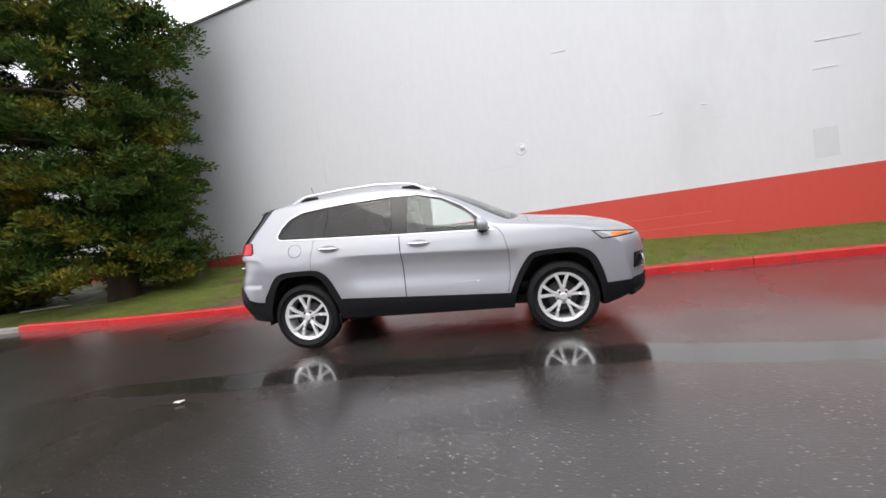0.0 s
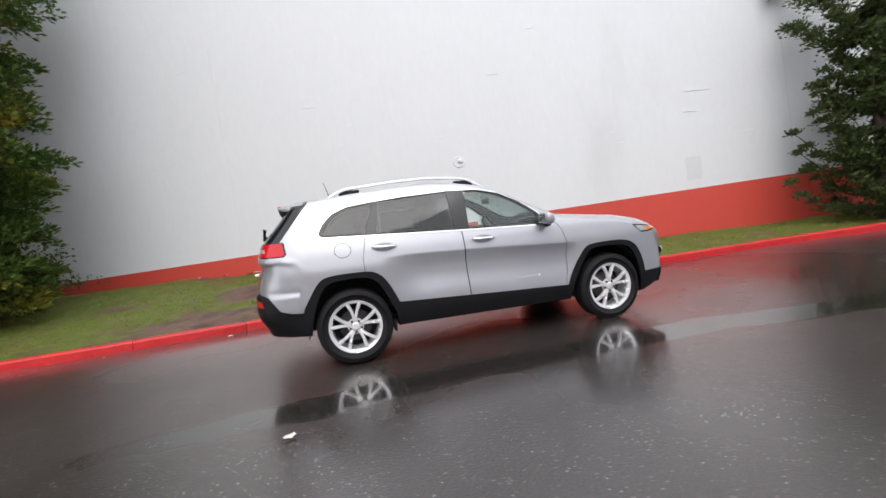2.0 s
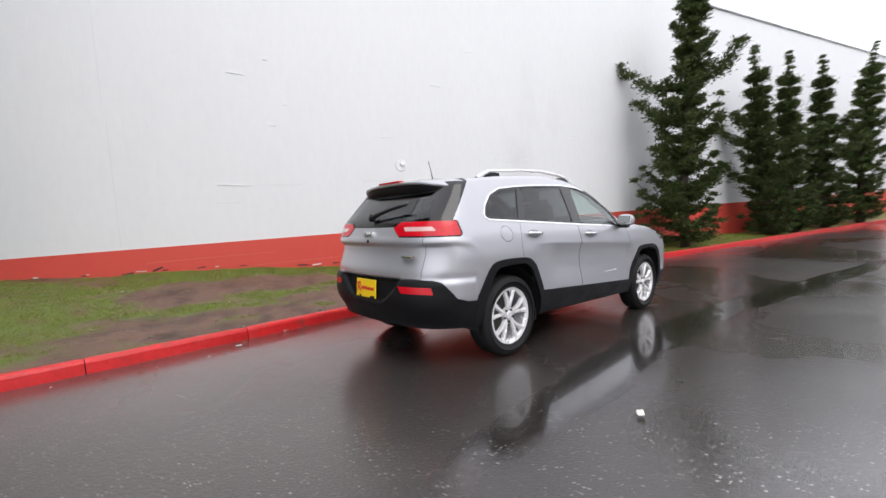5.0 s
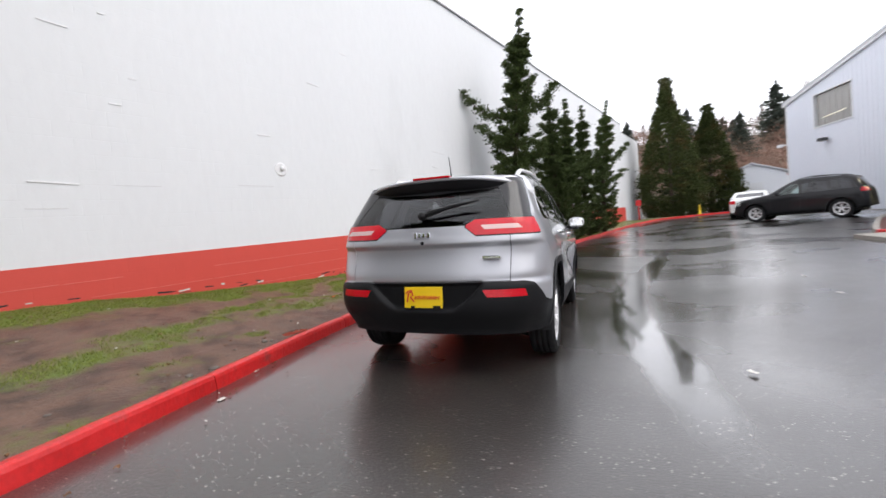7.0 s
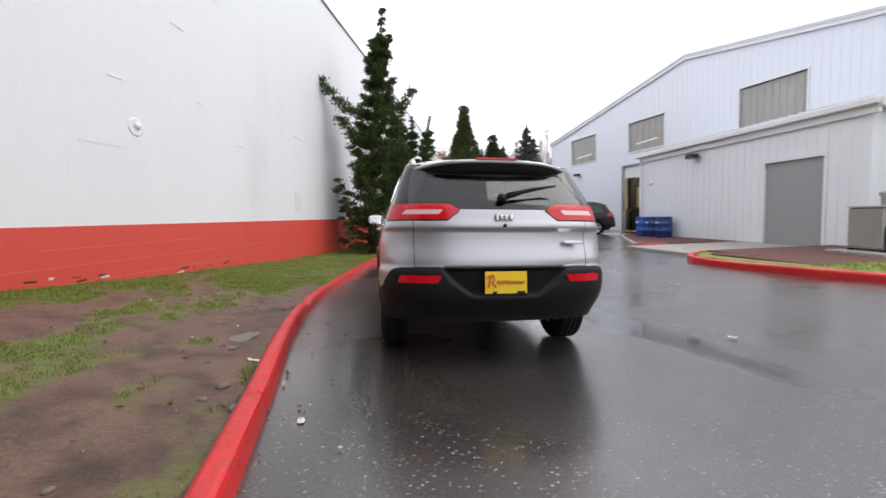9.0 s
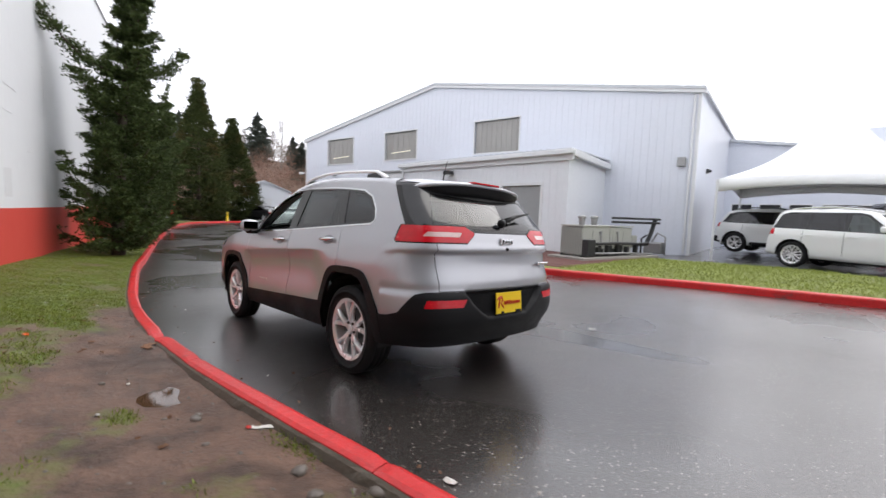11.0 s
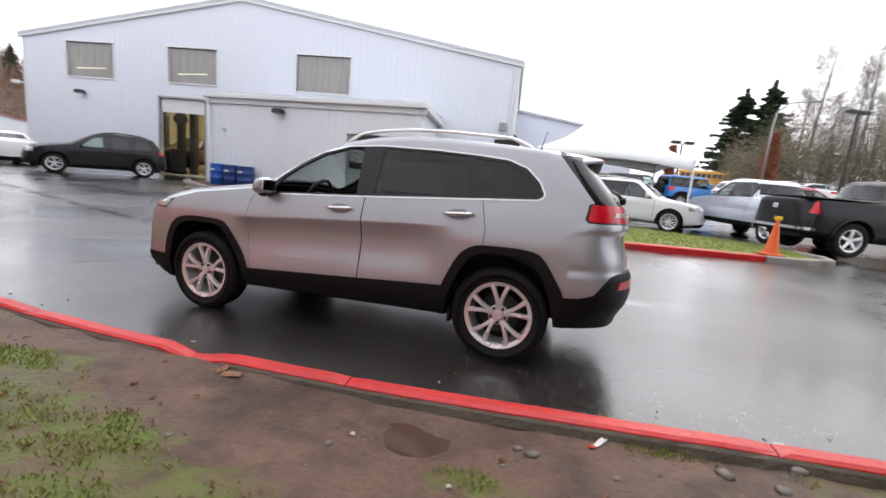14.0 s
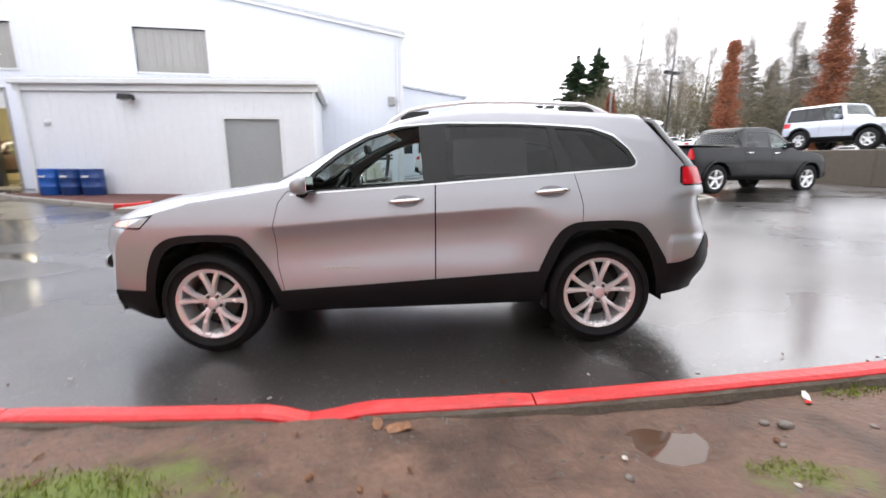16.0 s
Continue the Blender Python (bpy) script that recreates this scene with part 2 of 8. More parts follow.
def block_wall_mat(name, base, dirt):
    """Painted block wall: faint courses under thick paint, streaks, sheen of rain."""
    m = mat(name, base, 0.55, var=0.035, scale=0.5, fine=9, bump=0.0, second=dirt, mask=(0.6, 0.85), mask_scale=0.35, stretch=(1, 1, 0.35))
    n, l = m.node_tree.nodes, m.node_tree.links
    b = n["Principled BSDF"]
    co = n.new("ShaderNodeTexCoord")
    sw = n.new("ShaderNodeSeparateXYZ")
    cb = n.new("ShaderNodeCombineXYZ")
    l.new(co.outputs["Object"], sw.inputs[0])
    l.new(sw.outputs["X"], cb.inputs["X"])
    l.new(sw.outputs["Z"], cb.inputs["Y"])
    br = n.new("ShaderNodeTexBrick")
    br.inputs["Scale"].default_value = 1.0
    br.inputs["Brick Width"].default_value, br.inputs["Row Height"].default_value, br.inputs["Mortar Size"].default_value = 0.4, 0.2, 0.006
    br.inputs["Mortar Smooth"].default_value = 0.6
    l.new(cb.outputs[0], br.inputs["Vector"])
    no = n.new("ShaderNodeTexNoise")
    no.inputs["Scale"].default_value, no.inputs["Detail"].default_value = 1.3, 6
    l.new(co.outputs["Object"], no.inputs["Vector"])
    gate = n.new("ShaderNodeMapRange")
    gate.inputs["From Min"].default_value, gate.inputs["From Max"].default_value = 0.45, 0.65
    l.new(no.outputs["Fac"], gate.inputs["Value"])
    mu = n.new("ShaderNodeMath")
    mu.operation = "MULTIPLY"
    l.new(br.outputs["Fac"], mu.inputs[0])
    l.new(gate.outputs["Result"], mu.inputs[1])
    fine = n.new("ShaderNodeTexNoise")
    fine.inputs["Scale"].default_value, fine.inputs["Detail"].default_value = 25, 5
    l.new(co.outputs["Object"], fine.inputs["Vector"])
    sub = n.new("ShaderNodeMath")
    sub.operation = "MULTIPLY_ADD"
    sub.inputs[1].default_value = -1.0
    l.new(mu.outputs[0], sub.inputs[0])
    f2 = n.new("ShaderNodeMath")
    f2.operation = "MULTIPLY"
    f2.inputs[1].default_value = 0.5
    l.new(fine.outputs["Fac"], f2.inputs[0])
    l.new(f2.outputs[0], sub.inputs[2])
    bp = n.new("ShaderNodeBump")
    bp.inputs["Strength"].default_value, bp.inputs["Distance"].default_value = 0.32, 0.006
    l.new(sub.outputs[0], bp.inputs["Height"])
    l.new(bp.outputs["Normal"], b.inputs["Normal"])
    return m


M = {
    "asphalt": asphalt_mat(),
    "wall_white": block_wall_mat("white_painted_block", (0.72, 0.735, 0.75), (0.61, 0.62, 0.63)),
    "wall_red": block_wall_mat("red_painted_block", (0.60, 0.068, 0.048), (0.44, 0.05, 0.04)),
    "kerb_red": mat("red_kerb_paint", (0.54, 0.017, 0.018), 0.36, var=0.25, scale=2.5, fine=25, bump=0.35, second=(0.17, 0.05, 0.045), mask=(0.62, 0.75), mask_scale=3.0, rand=0.1),
    "concrete": mat("worn_concrete", (0.30, 0.28, 0.25), 0.75, var=0.25, scale=2.0, fine=30, bump=0.4, second=(0.12, 0.11, 0.09), mask=(0.55, 0.75), mask_scale=2.0),
    "soil": mat("grass_and_mud", (0.13, 0.078, 0.056), 0.5, var=0.5, scale=2.2, fine=34, bump=0.9, second=(0.055, 0.034, 0.025), mask=(0.48, 0.66), mask_scale=3.0, spec=0.3, rough_var=0.2),
    "lawn_blade": mat("lawn_blade", (0.30, 0.35, 0.085), 0.5, var=0.3, scale=3.0, bump=0.0, rand=0.3, spec=0.15),
    "grass": mat("lawn_grass", (0.19, 0.22, 0.055), 0.6, var=0.35, scale=2.0, fine=45, bump=0.8, second=(0.10, 0.11, 0.04), mask=(0.55, 0.7), mask_scale=0.8, spec=0.15),
    "blade": mat("grass_blade", (0.215, 0.262, 0.052), 0.5, var=0.3, scale=3.0, bump=0.0, rand=0.3, spec=0.15),
    "mulch": mat("red_bark_mulch", (0.10, 0.035, 0.028), 0.8, var=0.4, scale=8, fine=60, bump=0.8),
    "siding": mat("pale_metal_siding", (0.70, 0.73, 0.80), 0.42, var=0.04, scale=0.6, fine=6, bump=0.03),
    "annex": mat("white_panel", (0.74, 0.76, 0.79), 0.45, var=0.04, scale=0.8, fine=8, bump=0.03),
    "roof": mat("roof_metal", (0.55, 0.57, 0.60), 0.45, var=0.08, scale=1.0, fine=10, bump=0.05),
    "trim": mat("white_trim", (0.72, 0.73, 0.74), 0.45, var=0.06, bump=0.03),
    "grey_door": mat("grey_door", (0.30, 0.31, 0.31), 0.45, var=0.05, scale=1.0, fine=8, bump=0.03),
    "dark": mat("dark_recess", (0.012, 0.012, 0.013), 0.7, var=0.2, bump=0.0),
    "black_metal": mat("black_metal", (0.025, 0.025, 0.027), 0.45, var=0.2, bump=0.05),
    "grey_metal": mat("grey_metal", (0.33, 0.33, 0.33), 0.4, metal=0.6, var=0.1, bump=0.05),
    "blue_plastic": mat("blue_plastic", (0.015, 0.10, 0.42), 0.35, var=0.12, bump=0.06, rand=0.2),
    "bin_dark": mat("navy_plastic", (0.015, 0.05, 0.19), 0.35, var=0.12, bump=0.06),
    "orange": mat("orange_plastic", (0.75, 0.12, 0.01), 0.4, var=0.1, bump=0.05),
    "tent": mat("white_canvas", (0.85, 0.86, 0.86), 0.6, var=0.03, scale=0.8, bump=0.05, bump_scale=3),
    "bark": mat("bark", (0.07, 0.05, 0.038), 0.85, var=0.4, scale=6, fine=40, bump=0.9, stretch=(1, 1, 0.25)),
    "bark_grey": mat("grey_bark", (0.16, 0.145, 0.13), 0.85, var=0.3, scale=6, fine=40, bump=0.5, stretch=(1, 1, 0.3)),
    "stone": mat("pebble", (0.115, 0.097, 0.082), 0.5, var=0.3, scale=6, fine=40, bump=0.3, rand=0.3),
    "leaf_dead": mat("dead_leaf", (0.19, 0.085, 0.035), 0.6, var=0.4, scale=12, bump=0.2, rand=0.4),
    "litter": mat("paper_litter", (0.6, 0.58, 0.54), 0.6, var=0.15, bump=0.1, rand=0.3),
    "silver": mat("silver_paint", (0.445, 0.45, 0.482), 0.4, metal=0.55, var=0.015, scale=1.0, fine=6, bump=0.0, coat=1.0, rough_var=0.03),
    "white_paint": mat("white_paint", (0.78, 0.79, 0.78), 0.36, var=0.02, bump=0.0, coat=1.0, rough_var=0.03),
    "grey_paint": mat("dark_grey_paint", (0.020, 0.020, 0.022), 0.45, metal=0.0, spec=0.08, var=0.04, bump=0.0, coat=0.35, rough_var=0.03),
    "black_paint": mat("black_paint", (0.02, 0.02, 0.022), 0.36, var=0.04, bump=0.0, coat=1.0, rough_var=0.03),
    "pale_paint": mat("pale_silver_paint", (0.52, 0.55, 0.62), 0.36, metal=0.5, var=0.03, bump=0.0, coat=1.0, rough_var=0.03),
    "blue_paint": mat("blue_paint", (0.02, 0.19, 0.55), 0.36, var=0.04, bump=0.0, coat=1.0, rough_var=0.03),
    "maroon_paint": mat("maroon_paint", (0.05, 0.006, 0.007), 0.4, var=0.04, bump=0.0, coat=0.6, rough_var=0.03),
    "bus_yellow": mat("bus_yellow_paint", (0.72, 0.33, 0.03), 0.4, var=0.06, bump=0.0, coat=0.6),
    "red_paint": mat("red_paint", (0.42, 0.02, 0.02), 0.36, var=0.04, bump=0.0, coat=1.0, rough_var=0.03),
    "plastic": mat("black_plastic", (0.009, 0.0092, 0.0105), 0.5, spec=0.2, var=0.15, scale=4, fine=120, bump=0.12, rough_var=0.1),
    "plastic_rough": mat("grained_plastic", (0.006, 0.006, 0.007), 0.75, spec=0.15, var=0.2, scale=6, fine=160, bump=0.3),
    # body silver, darkened by the shade in the handle cups
    "handle_shade": mat("shaded_handle_paint", (0.22, 0.22, 0.235), 0.4, metal=0.35, var=0.03, bump=0.0, coat=0.6),
    "gloss_black": mat("gloss_black", (0.012, 0.012, 0.013), 0.12, var=0.1, bump=0.0),
    "rubber": mat("tyre_rubber", (0.013, 0.013, 0.014), 0.7, spec=0.25, var=0.2, scale=8, fine=80, bump=0.2),
    "alloy": mat("alloy", (0.92, 0.92, 0.93), 0.22, metal=0.5, var=0.04, scale=6, fine=80, bump=0.02),
    "chrome": mat("chrome", (0.78, 0.79, 0.8), 0.12, metal=1.0, var=0.03, bump=0.0),
    "steel_disc": mat("brake_disc", (0.07, 0.068, 0.066), 0.45, metal=0.5, var=0.2, bump=0.1),
    "red_lamp": mat("red_lamp_glass", (0.58, 0.005, 0.016), 0.2, var=0.15, scale=8, bump=0.0, coat=0.12),
    "clear_lamp": mat("clear_lamp_glass", (0.42, 0.42, 0.43), 0.12, metal=0.3, var=0.1, bump=0.0, coat=1.0),
    "pink_lamp": mat("pale_lamp_glass", (0.72, 0.5, 0.48), 0.12, var=0.1, bump=0.0, coat=1.0),
    "amber": mat("amber_lamp_glass", (0.8, 0.2, 0.02), 0.15, var=0.1, bump=0.0, coat=1.0),
    "interior": mat("dark_cabin", (0.03, 0.03, 0.031), 0.7, var=0.25, scale=6, bump=0.15),
    "seat_cloth": mat("seat_cloth", (0.035, 0.034, 0.034), 0.8, var=0.2, scale=6, fine=90, bump=0.3),
    "headliner": mat("pale_headliner", (0.35, 0.34, 0.32), 0.85, var=0.08, bump=0.1),
    "yellow": mat("yellow_card", (0.85, 0.58, 0.01), 0.4, var=0.05, bump=0.02),
    "red_ink": mat("red_ink", (0.55, 0.03, 0.02), 0.5, var=0.05, bump=0.0),
    "glass": glass_mat("car_glass", (0.80, 0.86, 0.84)),
    "privacy": glass_mat("privacy_glass", (0.41, 0.415, 0.43)),
    "mirror": mat("mirror_glass", (0.85, 0.86, 0.87), 0.03, metal=1.0, var=0.01, bump=0.0, rough_var=0.01),
    "muddy": mat("mud_stained_concrete", (0.095, 0.076, 0.056), 0.7, var=0.3, scale=4, fine=30, bump=0.5),
    # distant firs: haze put into the leaf colour, paler and greyer than pine
    "hazed_fir": mat("hazed_fir_leaf", (0.10, 0.12, 0.10), 0.8, var=0.25, scale=0.2, bump=0.0, rand=0.3, spec=0.15),
    "cypress": mat("cypress_leaf", (0.05, 0.088, 0.018), 0.6, var=0.3, scale=0.9, bump=0.0, rand=0.6, second=(0.22, 0.175, 0.02), mask=(0.5, 0.66), mask_scale=0.8, spec=0.15),
    "juniper": mat("juniper_leaf", (0.066, 0.092, 0.030), 0.6, var=0.3, scale=1.2, bump=0.0, rand=0.5, spec=0.15),
    "arbor": mat("arborvitae_leaf", (0.055, 0.07, 0.022), 0.65, var=0.3, scale=0.7, bump=0.0, rand=0.45, second=(0.115, 0.075, 0.03), mask=(0.52, 0.7), mask_scale=0.5, spec=0.15),
    "beech": mat("copper_leaf", (0.30, 0.12, 0.065), 0.6, var=0.3, scale=1.2, bump=0.0, rand=0.4, spec=0.15),
    "pine": mat("pine_needles", (0.042, 0.072, 0.036), 0.65, var=0.3, scale=0.6, bump=0.0, rand=0.4, spec=0.15),
    "woods": mat("olive_woods", (0.22, 0.19, 0.13), 0.85, var=0.3, scale=0.15, bump=0.0, rand=0.45, second=(0.12, 0.135, 0.085), mask=(0.48, 0.6), mask_scale=0.06, spec=0.15),
    "twig": mat("grey_twigs", (0.27, 0.24, 0.215), 0.8, var=0.25, scale=0.4, bump=0.0, rand=0.4, second=(0.17, 0.15, 0.08), mask=(0.5, 0.65), mask_scale=0.05, spec=0.15),
    "scrub": mat("brown_scrub", (0.25, 0.155, 0.12), 0.85, var=0.3, scale=0.15, bump=0.0, rand=0.4, second=(0.15, 0.14, 0.10), mask=(0.5, 0.62), mask_scale=0.04, spec=0.15),
    "hill": mat("wooded_hill", (0.14, 0.09, 0.065), 0.9, var=0.3, scale=0.1, fine=1.0, bump=0.6, bump_scale=0.6),
    "cream": mat("cream_wall", (0.72, 0.66, 0.46), 0.7, var=0.06, bump=0.05),
    "shop_floor": mat("shop_floor", (0.33, 0.29, 0.22), 0.3, var=0.15, scale=1.0, bump=0.05),
    "pane": mat("old_translucent_pane", (0.32, 0.31, 0.29), 0.22, var=0.14, scale=1.2, fine=5, bump=0.05, stretch=(1, 1, 0.25)),
    "water": mat("muddy_water", (0.07, 0.037, 0.021), 0.03, var=0.15, scale=3, bump=0.0, rough_var=0.02),
    "roof_red": mat("faded_red_roof", (0.42, 0.17, 0.15), 0.7, var=0.1, bump=0.1),
    "dim_tube": glow_mat("pane_glow", (0.9, 0.85, 0.7), 0.35),
    "tube_light": glow_mat("lamp_tube", (1.0, 0.93, 0.74), 26.0),
    "lamp_glass": mat("lamp_lens", (0.45, 0.46, 0.45), 0.2, var=0.1, bump=0.0),
}


def grass_mix(m):
    """Green where the verge's grass value is high."""
    n, l = m.node_tree.nodes, m.node_tree.links
    b = n["Principled BSDF"]
    old = b.inputs["Base Color"].links[0].from_socket
    at = n.new("ShaderNodeAttribute")
    at.attribute_name = "grass"
    co = n.new("ShaderNodeTexCoord")
    no = n.new("ShaderNodeTexNoise")
    no.inputs["Scale"].default_value, no.inputs["Detail"].default_value = 9.0, 6.0
    l.new(co.outputs["Object"], no.inputs["Vector"])
    ad = n.new("ShaderNodeMath")
    ad.operation = "ADD"
    l.new(at.outputs["Fac"], ad.inputs[0])
    l.new(no.outputs["Fac"], ad.inputs[1])
    mr = n.new("ShaderNodeMapRange")
    mr.inputs["From Min"].default_value, mr.inputs["From Max"].default_value = 0.78, 1.16
    l.new(ad.outputs[0], mr.inputs["Value"])
    mx = n.new("ShaderNodeMix")
    mx.data_type = "RGBA"
    l.new(mr.outputs["Result"], mx.inputs["Factor"])
    l.new(old, mx.inputs["A"])
    dry = n.new("ShaderNodeMix")
    dry.data_type = "RGBA"
    dn = n.new("ShaderNodeTexNoise")
    dn.inputs["Scale"].default_value, dn.inputs["Detail"].default_value = 3.5, 7.0
    l.new(co.outputs["Object"], dn.inputs["Vector"])
    dr = n.new("ShaderNodeMapRange")
    dr.inputs["From Min"].default_value, dr.inputs["From Max"].default_value = 0.42, 0.66
    l.new(dn.outputs["Fac"], dr.inputs["Value"])
    l.new(dr.outputs["Result"], dry.inputs["Factor"])
    dry.inputs["A"].default_value, dry.inputs["B"].default_value = (0.105, 0.142, 0.026, 1), (0.125, 0.108, 0.042, 1)
    l.new(dry.outputs["Result"], mx.inputs["B"])
    l.new(mx.outputs["Result"], b.inputs["Base Color"])


grass_mix(M["soil"])

# ---- tools ----
def mesh_of(name, bm, material, smooth=False):
    me = bpy.data.meshes.new(name)
    bm.normal_update()
    bm.to_mesh(me)
    bm.free()
    me.materials.append(material)
    if smooth:
        me.shade_smooth()
    return me


def thing(name, label, category, group="", kind="", m=None):
    ob = new(name)
    if m is not None:
        ob.matrix_world = m
    return tagged(ob, label, category, group, kind)


def part(name, bm, material, parent, label="", smooth=False):
    ob = new(name, mesh_of(name, bm, material, smooth))
    ob.parent = parent
    if label:
        ob["label"] = label
    return ob


def solid(name, bm, material, label="", category="", kind="", smooth=False, group=""):
    return tagged(new(name, mesh_of(name, bm, material, smooth)), label, category, group, kind)


def grid_mesh(rows, close=False):
    """A bmesh from rows of points (all rows equally long)."""
    bm = bmesh.new()
    vs = [[bm.verts.new(p) for p in r] for r in rows]
    for a, b in zip(vs, vs[1:]):
        for i in range(len(a) - (0 if close else 1)):
            j = (i + 1) % len(a)
            bm.faces.new((a[i], a[j], b[j], b[i]))
    return bm


def box(bm, x0, x1, y0, y1, z0, z1, m=None, bevel=0.0):
    r = bmesh.ops.create_cube(bm, size=1.0, matrix=Matrix.LocRotScale(((x0 + x1) / 2, (y0 + y1) / 2, (z0 + z1) / 2), None, (abs(x1 - x0), abs(y1 - y0), abs(z1 - z0))))
    if bevel:
        es = list({e for v in r["verts"] for e in v.link_edges})
        g = bmesh.ops.bevel(bm, geom=es, offset=bevel, segments=2, affect="EDGES", profile=0.5)
        vs = list({v for f in g["faces"] for v in f.verts} | {v for v in r["verts"] if v.is_valid})
    else:
        vs = r["verts"]
    if m is not None:
        bmesh.ops.transform(bm, matrix=m, verts=vs)
    return bm


def boxed(*a, m=None, bevel=0.0):
    return box(bmesh.new(), *a, m=m, bevel=bevel)


def tube(points, radius, sides=8, cap=True):
    """A tube along points; radius: one number or one for each point."""
    bm = bmesh.new()
    pts = [Vector(p) for p in points]
    rads = radius if hasattr(radius, "__len__") else [radius] * len(pts)
    rings = []
    ref = None
    for i, p in enumerate(pts):
        d = (pts[min(i + 1, len(pts) - 1)] - pts[max(i - 1, 0)]).normalized()
        if ref is None:
            ref = d.orthogonal().normalized()
        ref = (ref - d * ref.dot(d)).normalized()
        b = d.cross(ref)
        rings.append([bm.verts.new(p + (ref * math.cos(t) + b * math.sin(t)) * rads[i]) for t in (2 * math.pi * k / sides for k in range(sides))])
    for a, b in zip(rings, rings[1:]):
        for k in range(sides):
            bm.faces.new((a[k], a[(k + 1) % sides], b[(k + 1) % sides], b[k]))
    if cap:
        bm.faces.new(rings[0][::-1])
        bm.faces.new(rings[-1])
    return bm


def lathe(profile, n=32, axis="y"):
    """Turn (radius, along) pairs about an axis."""
    rows = []
    for r, a in profile:
        ring = []
        for k in range(n):
            c, s = r * math.cos(2 * math.pi * k / n), r * math.sin(2 * math.pi * k / n)
            ring.append((c, a, s) if axis == "y" else (c, s, a))
        rows.append(ring)
    return grid_mesh(rows, close=True)


def merge(bm, other, m=None):
    """Add the bmesh other, moved by m, to bm."""
    me = bpy.data.meshes.new("scratch")
    other.to_mesh(me)
    other.free()
    if m is not None:
        me.transform(m)
    bm.from_mesh(me)
    bpy.data.meshes.remove(me)
    return bm


def prism(outline, depth, m=None):
    """Extrude an outline in x, z by depth along +y."""
    bm = bmesh.new()
    a = [bm.verts.new((x, 0, z)) for x, z in outline]
    b = [bm.verts.new((x, depth, z)) for x, z in outline]
    bm.faces.new(a)
    bm.faces.new(b[::-1])
    for i in range(len(a)):
        j = (i + 1) % len(a)
        bm.faces.new((a[j], a[i], b[i], b[j]))
    if m is not None:
        bmesh.ops.transform(bm, matrix=m, verts=bm.verts)
    return bm


def fast_mesh(name, verts, faces, material):
    """A mesh from numpy arrays: verts (n, 3), faces (m, 3 or 4)."""
    me = bpy.data.meshes.new(name)
    k = faces.shape[1]
    me.vertices.add(len(verts))
    me.vertices.foreach_set("co", np.asarray(verts, np.float32).ravel())
    me.loops.add(faces.size)
    me.loops.foreach_set("vertex_index", np.asarray(faces, np.int32).ravel())
    me.polygons.add(len(faces))
    me.polygons.foreach_set("loop_start", np.arange(0, faces.size, k, dtype=np.int32))
    me.update(calc_edges=True)
    me.materials.append(material)
    return me


def smooth_step(a, b, t):
    t = min(1.0, max(0.0, (t - a) / (b - a)))
    return t * t * (3 - 2 * t)


def soft_curve(points, width=0.06, n=1200):
    """A smooth function through (x, value) pairs."""
    px, pv = [p[0] for p in points], [p[1] for p in points]
    xs = np.linspace(px[0], px[-1], n)
    vs = np.interp(xs, px, pv)
    w = max(1, int(width / (xs[1] - xs[0])))
    for _ in range(2):
        pad = np.concatenate([2 * vs[0] - vs[w:0:-1], vs, 2 * vs[-1] - vs[-2:-w - 2:-1]])
        vs = np.convolve(pad, np.ones(2 * w + 1) / (2 * w + 1), "valid")
    return lambda x: float(np.interp(x, xs, vs))

# ---- the lie of the land ----
def ground_z(x, y):
    """The road falls along the car's nose and away from the kerb, and is level beyond."""
    z = -0.034 * max(-8.0, min(2.5, x)) - 0.034 * max(-3.5, min(0.0, x + 8.0)) * smooth_step(-2.0, -6.0, y) + 0.034 * max(-1.2, min(2.5, y)) + 0.1 * smooth_step(-3.0, -6.0, y)
    return z + (0.45 * smooth_step(-14, -24, y) + 2.4 * smooth_step(-34, -52, y)) * smooth_step(4, -3, x)


WALL_Y, WALL_M, WALL_TOP, BAND = 4.57, -0.24, 7.85, 1.2
WALL_TURN = math.degrees(math.atan(WALL_M))
wall_m = pose(0, WALL_Y, 0, 0, 0, WALL_TURN)
wall_c = math.cos(math.radians(WALL_TURN))


def wall_y(x):
    return WALL_Y + WALL_M * x


kerb_y = soft_curve([(-40, 2.4), (-12, 1.7), (-8.2, 1.38), (-5.5, 1.26), (-4.2, 1.35), (-3.1, 1.47), (-2.5, 1.54), (-1.9, 1.62), (-1.4, 1.68), (-0.8, 1.74), (-0.2, 1.78), (0.6, 1.805), (1.1, 1.795), (1.9, 1.765), (3.0, 1.66), (4.4, 1.47), (6.5, 1.15), (8.6, 0.7), (10, 0.42), (15.8, -0.77), (22, -2.2), (27.8, -3.6), (31, -5.4), (33.5, -9.0), (34.2, -12)], 0.4, 2400)
wall_foot = soft_curve([(-40, 1.1), (-8, 0.95), (-4.5, 0.88), (-1.6, 0.7), (-0.7, 0.58), (1.7, 0.44), (3.6, 0.36), (5.6, 0.24), (9, 0.18), (14, 0.12), (40, 0.1)], 0.5)

KERB_W, KERB_H = 0.135, 0.13


